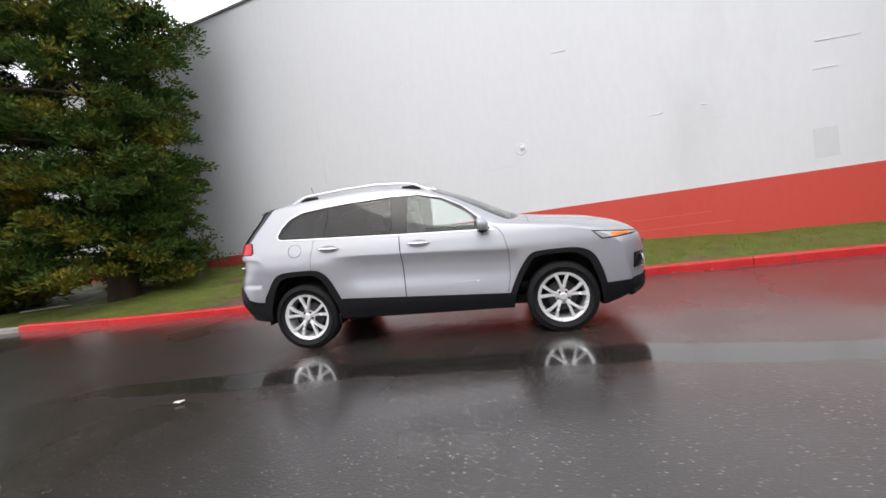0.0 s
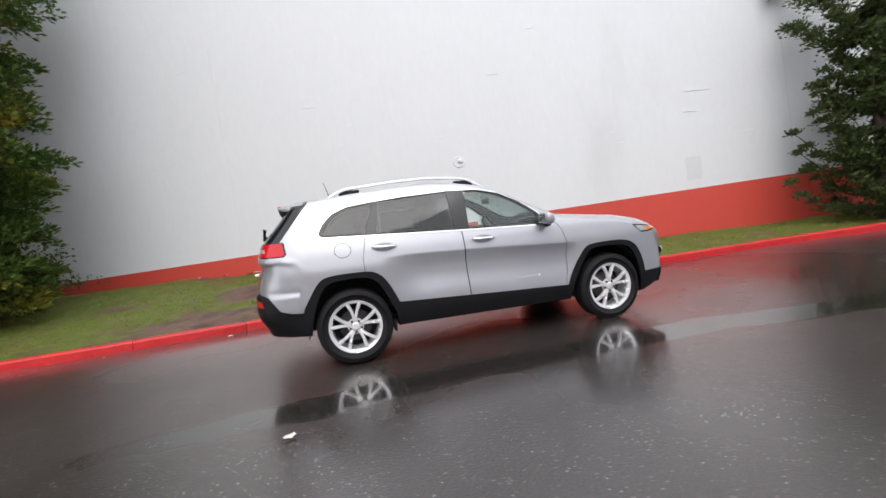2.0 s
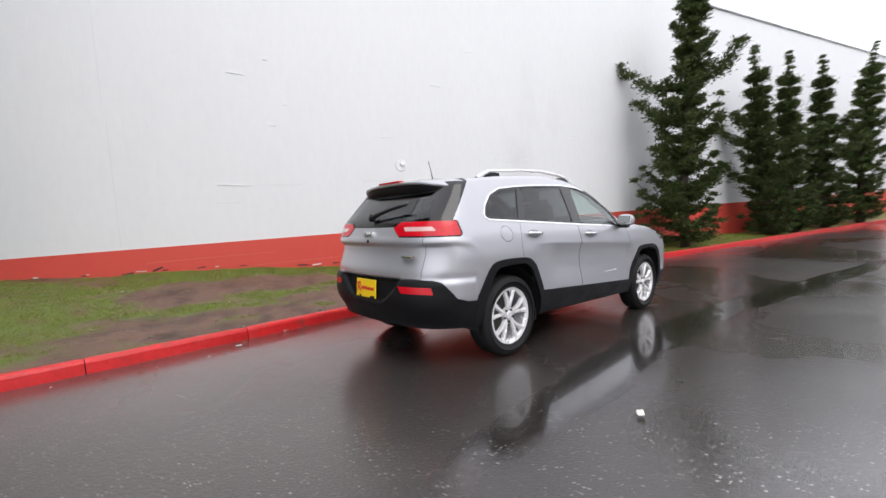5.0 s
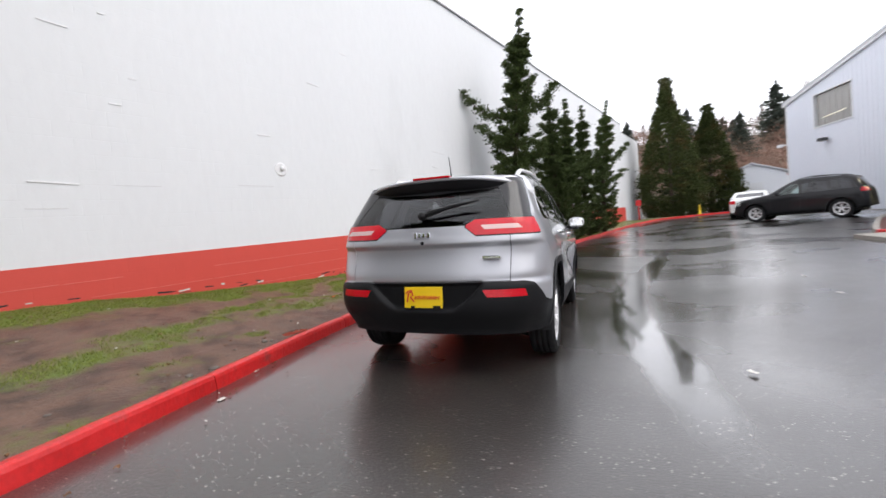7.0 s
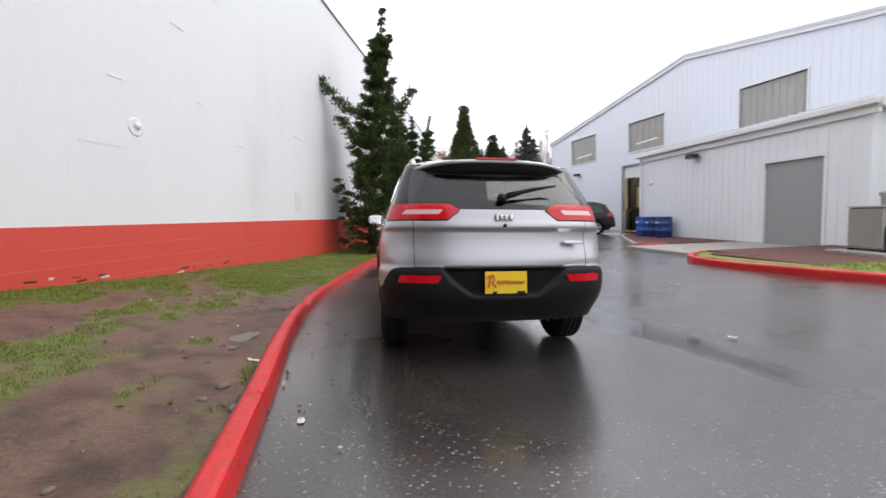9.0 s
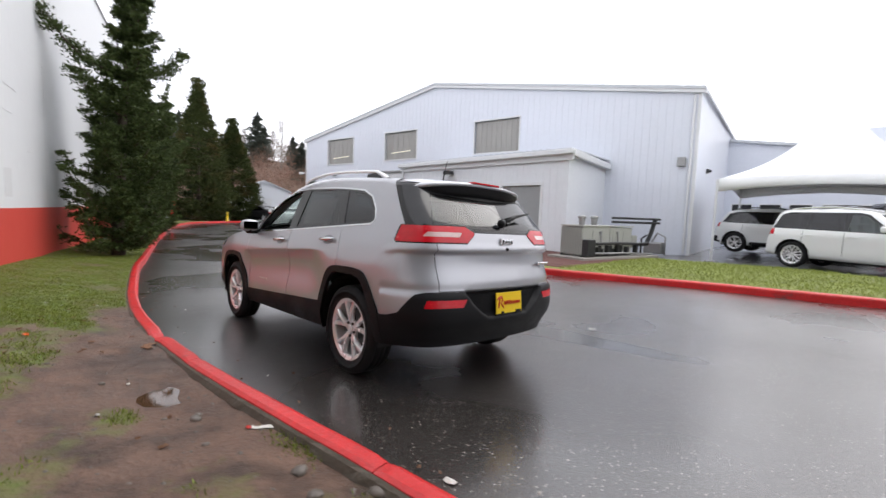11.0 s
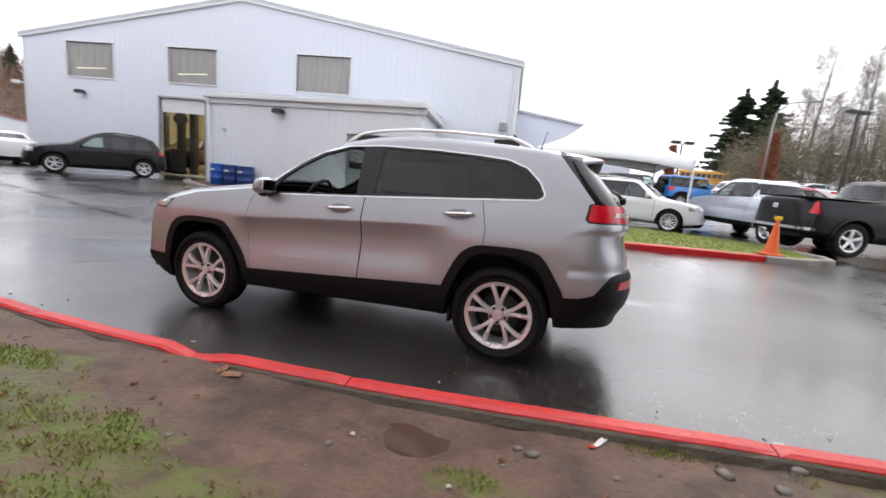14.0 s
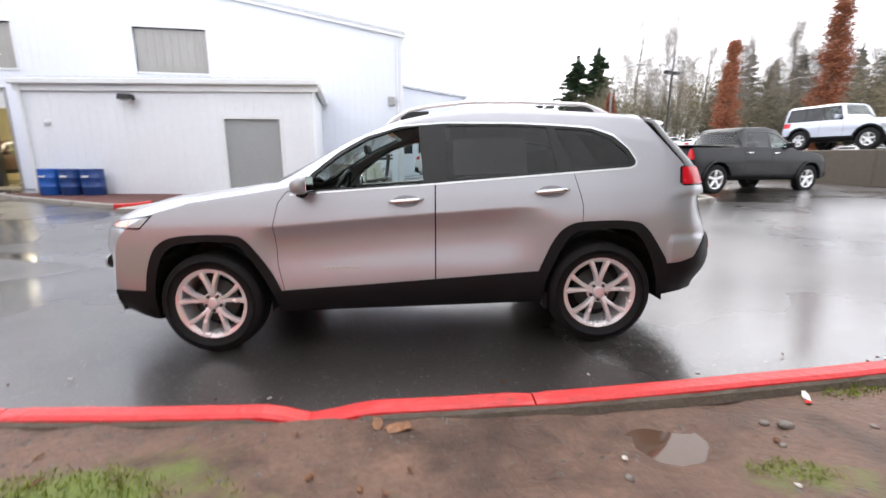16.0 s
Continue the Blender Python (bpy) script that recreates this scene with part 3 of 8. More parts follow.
def verge_z(x, y):
    yk = kerb_y(x) + KERB_W
    yw = wall_y(x)
    t = max(0.0, min(1.0, (y - yk) / max(0.3, yw - yk)))
    z0 = ground_z(x, kerb_y(x)) + KERB_H - 0.04 - 0.035 * smooth_step(0.2, -1.2, x)
    bump = 0.05 * (noise.noise(Vector((x * 0.9, y * 0.9, 3.0)))) * min(1, 6 * t) + 0.015 * noise.noise(Vector((x * 4, y * 4, 1.0)))
    z = z0 + (wall_foot(x) - z0) * (0.75 * t + 0.25 * t * t) + bump
    for cx, cy, rx, ry, dep in ((-1.22, 2.17, 0.26, 0.17, 0.05),):
        q = ((x - cx) / rx) ** 2 + ((y - cy) / ry) ** 2
        z -= dep * math.exp(-q)
    return z


# ground: one sheet of asphalt
xs = [-900, -400, -150, -80, -50, -35, -25] + [-18 + 0.5 * i for i in range(110)] + [38, 45, 60, 90, 150, 300, 500, 900]
ys = [-900, -400, -200, -120, -80, -55, -40, -32] + [-26 + 0.5 * i for i in range(72)] + [12, 20, 40, 90, 200, 400, 900]
bm = grid_mesh([[(x, y, ground_z(x, y) + (0.012 * noise.noise(Vector((x * 0.35, y * 0.35, 0.0))) if abs(x) < 40 and abs(y) < 30 else 0.0)) for x in xs] for y in ys])
solid("ground", bm, M["asphalt"], "wet dark asphalt lane with small pale stones, painted glints and puddles", "ground", "structure", smooth=True)

# the verge between kerb and wall
GRASS_PATCHES = ((1.0, 2.8, 0.6, 0.35, 0.25), (-0.2, 2.72, 0.38, 0.2, 0.5), (-1.5, 2.36, 0.24, 0.12, 0.6), (-0.7, 3.4, 0.6, 0.16, 0.4), (-2.0, 3.2, 0.5, 0.2, 0.5), (-2.8, 2.85, 0.45, 0.2, 0.5), (-1.0, 4.65, 3.0, 0.25, 0.55), (-1.4, 3.75, 1.1, 0.22, -0.6), (-3.9, 2.0, 0.9, 0.4, -0.4))


def grass_at(x, y):
    """How grassy the verge is, 0 to 1: lush by the wall and at both ends, worn to mud beside the parked car."""
    t = (y - kerb_y(x)) / max(0.5, wall_y(x) - kerb_y(x))
    worn = math.exp(-(((x + 1.3) / 3.2) ** 2)) * (1.25 - 0.9 * t)
    v = 0.93 + 0.55 * noise.noise(Vector((x * 0.55, y * 0.9, 7.0))) + 0.5 * noise.noise(Vector((x * 1.7, y * 2.2, 2.0))) - 0.92 * worn
    for cx, cy, rx, ry, amp in GRASS_PATCHES:
        v += amp * math.exp(-(((x - cx) / rx) ** 2 + ((y - cy) / ry) ** 2))
    return max(0.0, min(1.0, v))


vx = [-40, -34, -28, -24, -20, -17] + [-15 + 0.25 * i for i in range(40)] + [-5 + 0.1 * i for i in range(80)] + [3 + 0.25 * i for i in range(120)] + [33.0]
rows, green = [], []
for x in vx:
    y0, y1 = kerb_y(x) + KERB_W - 0.02, wall_y(x) + 0.1
    ys_ = [y0 + (y1 - y0) * (i / 30) for i in range(31)]
    rows.append([(x, y, verge_z(x, y)) for y in ys_])
    green += [grass_at(x, y) for y in ys_]
verge = solid("verge", grid_mesh(rows), M["soil"], "sloping verge of worn grass and bare mud beside the wall", "verge", "structure", smooth=True)
att = verge.data.attributes.new("grass", "FLOAT", "POINT")
att.data.foreach_set("value", green)

# wall
lo, hi = -40 / wall_c, 33.0 / wall_c
wall = thing("wall_north", "tall white painted block wall with a red band at its foot", "wall", kind="structure", m=wall_m)
part("upper_wall", boxed(lo, hi, 0.0, 0.3, BAND, WALL_TOP), M["wall_white"], wall)
part("red_band", boxed(lo, hi - 0.3, -0.006, 0.29, -0.6, BAND), M["wall_red"], wall, "brick red painted band")
part("coping", boxed(lo, hi + 0.02, -0.05, 0.36, WALL_TOP, WALL_TOP + 0.06, bevel=0.008), M["grey_metal"], wall, "thin grey metal coping")

# ---- kerbs ----
def kerb_piece(pts, height, width, base_z, chip=None):
    """A kerb stone along pts (x, y), its road face on the right-hand side of the way; rounded upper edges."""
    rows = []
    n = len(pts)
    for i, (x, y) in enumerate(pts):
        a, b = Vector(pts[max(0, i - 1)]), Vector(pts[min(n - 1, i + 1)])
        d = (b - a).normalized()
        nx, ny = -d.y, d.x
        z = base_z(x, y)
        h = height * (1 + 0.03 * noise.noise(Vector((x * 3, y * 3, 0))))
        if chip:
            h -= chip(x)
        e = 0.006 if i in (0, n - 1) else 0.0
        prof = [(0.0 + e, -0.1), (0.012 + e, h - 0.035), (0.022 + e, h - 0.01 - e), (0.045, h - e), (width - 0.03, h - 0.004 - e), (width - 0.008, h - 0.016), (width, h - 0.04), (width, -0.1)]
        w = 0.006 * noise.noise(Vector((x * 2.5, y * 2.5, 4)))
        rows.append([(x + nx * (o + w), y + ny * (o + w), z + zz) for o, zz in prof])
    bm = grid_mesh(rows)
    for k in (0, len(rows) - 1):
        vs = [v for v in bm.verts][k * 8:(k + 1) * 8]
        bm.faces.new(vs if k == 0 else vs[::-1])
    bmesh.ops.recalc_face_normals(bm, faces=bm.faces)
    return bm


def notch(x):
    q = (x - 0.36) / 0.24
    return 0.0 if abs(q) > 1 else 0.055 * (1 - q * q) * (0.7 + 0.5 * noise.noise(Vector((x * 9, 0, 0))))


kerb = thing("kerb", "red painted concrete kerb with chipped paint along the lane", "kerb", kind="structure")
joints = [-8.2, -6.2, -4.17, -2.82, -0.68, 1.9, 4.3, 6.7, 9.1, 11.5, 13.9, 16.3, 18.7, 21.1, 23.5, 25.9, 28.3, 30.2, 31.8, 33.0, 33.9]
for a, b in zip(joints, joints[1:]):
    n = 24 if a < 6 else 10
    pts = [(a + 0.004 + (b - a - 0.008) * i / n, kerb_y(a + (b - a) * i / n)) for i in range(n + 1)]
    part("kerb_stone", kerb_piece(pts, KERB_H, KERB_W, ground_z, notch if a == -0.68 else None), M["kerb_red"], kerb)
pts = [(-11.5 + 3.29 * i / 12, kerb_y(-11.5 + 3.29 * i / 12)) for i in range(13)]
part("bare_kerb_stone", kerb_piece(pts, KERB_H * 0.8, KERB_W, ground_z), M["concrete"], kerb, "unpainted grey concrete kerb end")
# earth-stained footing behind the stones
rows = []
for i in range(420):
    x = -8.2 + 41.5 * (i / 419) ** 1.4
    y, z = kerb_y(x) + KERB_W, ground_z(x, kerb_y(x))
    j = 0.02 * noise.noise(Vector((x * 7, 1, 0)))
    rows.append([(x, y - 0.006, z + 0.108 - notch(x)), (x, y + 0.012 + j * 0.5, z + 0.095 - notch(x) + j * 0.5), (x, y + 0.032 + j, z + 0.06 + j), (x, y + 0.05 + j, z - 0.03)])
part("kerb_footing", grid_mesh(rows), M["muddy"], kerb, "mud-stained concrete footing")

# lawn island opposite, with the showroom lot behind
def south_kerb(i):
    return [(5.0, -7.6), (4.35, -6.55), (3.7, -6.25), (2.0, -6.3), (0.0, -6.35), (-2.0, -6.55), (-4.0, -6.6), (-5.6, -6.6)][i]


ctrl = [south_kerb(i) for i in range(8)]
kp = []
for (x0, y0), (x1, y1) in zip(ctrl, ctrl[1:]):
    n = max(2, int(math.hypot(x1 - x0, y1 - y0) / 0.25))
    kp += [(x0 + (x1 - x0) * i / n, y0 + (y1 - y0) * i / n) for i in range(n)]
kp.append(ctrl[-1])
for _ in range(4):
    kp = [kp[0]] + [((a[0] + 2 * b[0] + c[0]) / 4, (a[1] + 2 * b[1] + c[1]) / 4) for a, b, c in zip(kp, kp[1:], kp[2:])] + [kp[-1]]
island = thing("lawn_island_kerb", "red painted kerb round a lawn island", "kerb", kind="structure")
for i in range(0, len(kp) - 1, 8):
    piece = kp[i:i + 9]
    if len(piece) > 1:
        part("kerb_stone", kerb_piece(piece[::-1], 0.14, 0.16, ground_z), M["kerb_red"], island)
tip = [(-5.62, -6.6), (-6.3, -6.62), (-6.85, -6.95), (-6.95, -7.5), (-6.7, -8.1)]
part("bare_kerb_stone", kerb_piece(tip[::-1], 0.14, 0.16, ground_z), M["concrete"], island, "bare concrete kerb end")
rows = []
for i in range(25):
    x = 4.9 - 11.6 * i / 24
    y0 = np.interp(-x, [-5, -4.35, -3.7, 6.5, 7.0], [-7.4, -6.7, -6.42, -6.75, -7.4])
    y1 = np.interp(-x, [-5, -1.5, 3, 7.0], [-12.5, -12.6, -11.6, -8.6])
    rows.append([(x, y0 + (y1 - y0) * k / 12, ground_z(x, y0 + (y1 - y0) * k / 12) + 0.11 + 0.02 * noise.noise(Vector((x, k * 0.7, 0)))) for k in range(13)])
lawn = solid("lawn", grid_mesh(rows), M["grass"], "short wet green lawn on the island", "lawn", "structure", smooth=True)
# mulch bed and slab by the annex
bm = boxed(1.5, 4.9, -12.6, -7.45, -0.1, 0.125, bevel=0.02)
box(bm, 1.52, 4.2, -7.46, -7.0, -0.1, 0.121, bevel=0.02)
solid("mulch_bed", bm, M["mulch"], "bed of dark red bark mulch", "planting bed", "structure")
bm = boxed(4.9, 7.9, -11.2, -7.0, -0.1, 0.06, bevel=0.015)
solid("door_slab", bm, M["concrete"], "pale concrete slab before the grey door", "slab", "structure")
isl = [(8.0, -7.55), (8.6, -7.75), (11.0, -8.8), (13.2, -9.9), (14.9, -10.9), (15.2, -11.6)]
bed = thing("bin_bed_kerb", "red-ended concrete kerb round a narrow mulch bed", "kerb", kind="structure")
part("kerb_stone", kerb_piece([(7.95, -8.5), (7.98, -7.9), (8.2, -7.62), (8.45, -7.66)][::-1], 0.13, 0.16, ground_z), M["kerb_red"], bed)
part("kerb_stone", kerb_piece([(8.46, -7.665), (9.0, -7.85), (11.0, -8.8), (13.2, -9.9), (14.6, -10.7), (15.0, -11.3)][::-1], 0.12, 0.16, ground_z), M["concrete"], bed)
bm = bmesh.new()
vs = [bm.verts.new((x, y, 0.07)) for x, y in ((8.05, -11.2), (8.05, -7.8), (9.0, -8.0), (11.0, -8.95), (13.2, -10.05), (14.8, -11.2))]
bm.faces.new(vs[::-1])
bmesh.ops.recalc_face_normals(bm, faces=bm.faces)
solid("bin_bed", bm, M["mulch"], "dark red bark mulch under the blue drums", "planting bed", "structure")

# ---- metal-clad workshop ----
B_M = pose(0, -16.6, 0, 0, 0, math.degrees(math.atan(0.15)))
b_c = math.cos(math.atan(0.15))


def bx(x):
    return x / b_c


bL, bR, bP = bx(27.5), bx(1.5), bx(14.9)
EAVE, PEAK = 6.55, 8.75
workshop = thing("workshop_building", "pale blue-grey metal-clad workshop with an open service bay", "building", m=B_M)


def gable_top(u):
    return PEAK - (PEAK - EAVE) * (abs(u - bP) / (bL - bP if u > bP else bP - bR))


OPEN = [(bx(22.05), bx(24.85), 4.62, 6.34), (bx(16.25), bx(18.95), 4.66, 6.34), (bx(9.35), bx(12.05), 4.68, 6.36), (bx(16.9), bx(19.45), -0.1, 3.88)]
cuts = sorted({bR, bL, bP, *[o[0] for o in OPEN], *[o[1] for o in OPEN]})
bm = bmesh.new()
for u0, u1 in zip(cuts, cuts[1:]):
    holes = sorted([(o[2], o[3]) for o in OPEN if o[0] < (u0 + u1) / 2 < o[1]])
    z = -0.3
    spans = []
    for a, b in holes:
        if a > z:
            spans.append((z, a, z, a))
        z = b
    spans.append((z, gable_top(u0), z, gable_top(u1)))
    for za, zb, zc, zd in spans:
        bm = bmesh.new()
        q = [(u0, za), (u1, zc), (u1, zd), (u0, zb)]
        a = [bm.verts.new((u, 0, w)) for u, w in q]
        b = [bm.verts.new((u, -0.2, w)) for u, w in q]
        bm.faces.new(a[::-1])
        bm.faces.new(b)
        for i in range(4):
            j = (i + 1) % 4
            bm.faces.new((a[i], a[j], b[j], b[i]))
        bmesh.ops.recalc_face_normals(bm, faces=bm.faces)
        part("front_wall", bm, M["siding"], workshop)
DEPTH = 34.0
part("side_wall", boxed(bR, bR + 0.2, -DEPTH, -0.2, -0.3, EAVE), M["siding"], workshop)
part("side_wall", boxed(bL - 0.2, bL, -DEPTH, -0.2, -0.3, EAVE), M["siding"], workshop)
part("back_wall", boxed(bR, bL, -DEPTH - 0.2, -DEPTH, -0.3, EAVE), M["siding"], workshop)
bm = bmesh.new()
for u0, u1 in ((bR - 0.15, bP), (bP, bL + 0.15)):
    merge(bm, prism([(u0, gable_top(u0)), (u1, gable_top(u1)), (u1, gable_top(u1) + 0.12), (u0, gable_top(u0) + 0.12)], -DEPTH - 0.3, pose(0, 0.15, 0)))
part("roof", bm, M["roof"], workshop, "low-pitched metal roof")

for side_ in (0, 1):
    u0, u1 = ((bR - 0.2, bP), (bP, bL + 0.2))[side_]
    part("gable_trim", prism([(u0, gable_top(u0) - 0.14), (u1, gable_top(u1) - 0.14), (u1, gable_top(u1) + 0.05), (u0, gable_top(u0) + 0.05)], 0.1, pose(0, 0.02, 0)), M["trim"], workshop)
part("corner_trim", boxed(bR - 0.03, bR + 0.09, -0.1, 0.035, -0.2, EAVE), M["trim"], workshop)
part("corner_trim", boxed(bL - 0.09, bL + 0.03, -0.1, 0.035, -0.2, EAVE), M["trim"], workshop)
part("downpipe", tube([(bR + 0.2, 0.07, EAVE - 0.2), (bR + 0.2, 0.07, 0.1)], 0.045, 8), M["trim"], workshop)
# siding ribs
rib = mesh_of("rib", boxed(-0.014, 0.014, 0.0, 0.012, 0.0, 1.0, bevel=0.005), M["siding"])
u = bR + 0.3
while u < bL - 0.2:
    z0 = -0.1
    for a, b, c, d in OPEN:
        if a - 0.08 < u < b + 0.08:
            z0 = max(z0, d + 0.1)
    o = new("rib", rib)
    o.parent = workshop
    o.matrix_local = Matrix.LocRotScale((u, 0.0, z0), None, (1, 1, gable_top(u) - 0.14 - z0))
    u += 0.30
# windows
for k, (a, b, c, d) in enumerate(OPEN[:3]):
    win = part("window", boxed(a + 0.02, b - 0.02, -0.12, -0.1, c + 0.02, d - 0.02), M["pane"], workshop, "old translucent pane, grey and streaked")
    bm = boxed(a - 0.06, b + 0.06, -0.1, 0.04, d, d + 0.07)
    box(bm, a - 0.06, b + 0.06, -0.1, 0.05, c - 0.07, c)
    box(bm, a - 0.06, a, -0.1, 0.04, c, d)
    box(bm, b, b + 0.06, -0.1, 0.04, c, d)
    part("window_frame", bm, M["trim"], win)
    for i in range(9 if k == 2 else 6):
        uu = a + (b - a) * (i + 0.7) / (9 if k == 2 else 6)
        if uu < b - 0.1:
            part("rib", boxed(uu - 0.03, uu + 0.03, -0.1, -0.085, c + 0.02, d - 0.02), M["pane"], win)
    if k != 2:
        # bar on the pane's outer face, glowing in place of the light inside
        part("lamp_tube", tube([(a + 0.6, -0.09, c + 0.5), (b - 0.5, -0.09, c + 0.42)], 0.03, 6), M["dim_tube"], win, "dim glowing bar on the pane, standing in for light inside")
# bay door: rolled-down strip of shutter, jambs, and the room behind
ba, bb = OPEN[3][0], OPEN[3][1]
sh = part("bay_shutter", boxed(ba, bb, -0.16, -0.12, 3.18, 3.9), M["trim"], workshop, "half-raised pale sectional door")
for i in range(2):
    part("shutter_rib", boxed(ba, bb, -0.12, -0.1, 3.4 + 0.24 * i, 3.43 + 0.24 * i), M["trim"], sh)
for u0, u1, z0, z1 in ((ba - 0.08, ba, -0.1, 3.96), (bb, bb + 0.08, -0.1, 3.96), (ba, bb, 3.88, 3.96)):
    part("bay_frame", boxed(u0, u1, -0.15, 0.03, z0, z1), M["grey_metal"], workshop)
part("bay_back_wall", boxed(ba - 4, bb + 5, -9.2, -9.0, 0, 4.6), M["cream"], workshop, "cream inner wall of the service bay")
part("bay_side_wall", boxed(ba - 4.2, ba - 4, -9.0, -0.25, 0, 4.6), M["cream"], workshop)
part("bay_side_wall", boxed(bb + 5, bb + 5.2, -9.0, -0.25, 0, 4.6), M["cream"], workshop)
part("bay_ceiling", boxed(ba - 4, bb + 5, -9.0, -0.25, 4.55, 4.65), M["cream"], workshop)
part("bay_floor", boxed(ba - 4, bb + 5, -9.0, 0.0, -0.06, 0.01), M["shop_floor"], workshop, "tan shop floor")
for i in range(3):
    part("lamp_tube", tube([(ba - 0.6 + 0.3 * i, -2.4 - 2.2 * i, 3.9), (bb + 0.8, -2.2 - 2.2 * i, 3.9)], 0.05, 6), M["tube_light"], workshop, "glowing ceiling lamp tube")
for u, y in ((bb + 1.05, -1.5), (bb + 0.1, -1.6), (bb - 0.6, -1.7), (bb + 4.0, -4.2)):
    part("lift_post", boxed(u - 0.17, u + 0.17, y - 0.15, y + 0.15, 0.01, 3.5, bevel=0.02), M["black_metal"], workshop, "black steel lift post")
part("hose_reel", lathe([(0.0, -0.12), (0.32, -0.12), (0.32, -0.08), (0.2, -0.06), (0.2, 0.06), (0.32, 0.08), (0.32, 0.12), (0.0, 0.12)], 20), M["black_metal"], workshop, "dark hose reel under the bay ceiling").matrix_local = pose(bb - 0.2, -1.2, 2.95, 0, 0, 20)


def tool_chest(m, w, h, material):
    t = thing("tool_chest", "dark tool chest with shallow drawers in the service bay", "tool chest", "tool chests in the bay", m=m)
    part("body", boxed(-w / 2, w / 2, -0.25, 0.25, 0.1, h, bevel=0.02), M[material], t)
    for i in range(5):
        z = 0.16 + (h - 0.22) * i / 5
        part("drawer", boxed(-w / 2 + 0.03, w / 2 - 0.03, 0.25, 0.27, z, z + (h - 0.22) / 5 - 0.02, bevel=0.006), M[material], t)
    for x in (-w / 2 + 0.1, w / 2 - 0.1):
        part("caster", boxed(x - 0.03, x + 0.03, -0.2, 0.2, 0.0, 0.1, bevel=0.01), M["rubber"], t)


tool_chest(B_M @ pose(bb + 0.75, -1.0, 0.012), 0.9, 1.15, "black_paint")
tool_chest(B_M @ pose(bb - 0.2, -1.0, 0.012), 0.6, 1.3, "grey_paint")

# ---- annex ----
annex = thing("annex_building", "low white annex with a grey door and a wide gutter", "building")
A0, A1, AY = 13.62, 4.02, -11.2
for x0, x1, z0, z1 in ((A1, 5.1, -0.2, 3.6), (7.07, A0, -0.2, 3.6), (5.1, 7.07, 2.6, 3.6)):
    part("front_wall", boxed(x0, x1, AY - 0.2, AY, z0, z1), M["annex"], annex)
side_m = pose(A1, AY, 0, 0, 0, 11.5)
part("side_wall", boxed(0.0, 0.2, -4.95, -0.02, -0.2, 3.88, m=side_m), M["annex"], annex)
part("side_wall", boxed(A0 - 0.2, A0, -14.4, AY - 0.2, -0.2, 3.6), M["annex"], annex)
rows = [[(x, AY + 0.22, 3.78), (x2, AY - 4.6, 3.93)] for x, x2 in ((A1 - 0.2, A1 + 0.75), (A0 + 0.15, A0 + 0.15))]
bm = grid_mesh(rows)
r_ = bmesh.ops.extrude_face_region(bm, geom=bm.faces[:])
bmesh.ops.translate(bm, verts=[v for v in r_["geom"] if isinstance(v, bmesh.types.BMVert)], vec=(0, 0, 0.05))
bmesh.ops.recalc_face_normals(bm, faces=bm.faces)
part("roof", bm, M["roof"], annex, "corrugated metal roof")
ribm = mesh_of("roof_rib", boxed(-0.03, 0.03, -4.5, 0.0, 0.0, 0.035, bevel=0.012), M["roof"])
for i in range(3, 31):
    o = new("roof_rib", ribm)
    o.parent = annex
    o.matrix_local = pose(A1 - 0.1 + 0.305 * i, AY + 0.22, 3.83, -1.8, 0, 0)
part("gutter", boxed(A1 - 0.25, A0 + 0.2, AY + 0.1, AY + 0.26, 3.62, 3.8, bevel=0.03), M["trim"], annex, "wide white gutter")
part("fascia", boxed(A1 - 0.2, A0 + 0.15, AY, AY + 0.1, 3.42, 3.66, bevel=0.01), M["trim"], annex)
part("side_gutter", boxed(-0.25, -0.05, -4.7, 0.12, 3.55, 3.8, m=side_m, bevel=0.03), M["trim"], annex)
part("downpipe", tube([(A0 - 0.06, AY + 0.16, 3.6), (A0 - 0.06, AY + 0.1, 3.3), (A0 - 0.06, AY + 0.08, 0.1)], 0.05, 8), M["trim"], annex)
door = part("grey_door", boxed(5.15, 7.02, AY - 0.12, AY - 0.06, 0.03, 2.58), M["grey_door"], annex, "plain grey metal door")
bm = boxed(5.06, 5.16, AY - 0.05, AY + 0.03, 0, 2.57)
box(bm, 7.01, 7.11, AY - 0.05, AY + 0.03, 0, 2.57)
box(bm, 5.06, 7.11, AY - 0.05, AY + 0.03, 2.57, 2.67)
part("door_frame", bm, M["trim"], door)
ribm = mesh_of("panel_rib", boxed(-0.006, 0.006, 0.0, 0.01, 0.0, 1.0), M["annex"])
for i in range(31):
    x = A1 + 0.15 + 0.305 * i
    z0 = 2.7 if 5.0 < x < 7.15 else 0.05
    o = new("panel_rib", ribm)
    o.parent = annex
    o.matrix_local = Matrix.LocRotScale((x, AY, z0), None, (1, 1, 3.42 - z0))


def wall_lamp(m, size=1.0):
    t = thing("wall_lamp", "dark bronze flood lamp fixed to the wall", "lamp", "wall flood lamps", m=m)
    bm = bmesh.new()
    merge(bm, prism([(-0.2, 0.0), (0.2, 0.0), (0.2, 0.06), (0.16, 0.16), (-0.16, 0.16), (-0.2, 0.06)], 0.3))
    part("housing", bm, M["black_metal"], t)
    part("lens", boxed(-0.17, 0.17, 0.03, 0.27, -0.03, 0.0, bevel=0.01), M["lamp_glass"], t, "pale lens")
    part("bracket", boxed(-0.05, 0.05, -0.1, 0.0, 0.03, 0.12), M["black_metal"], t)
    return t


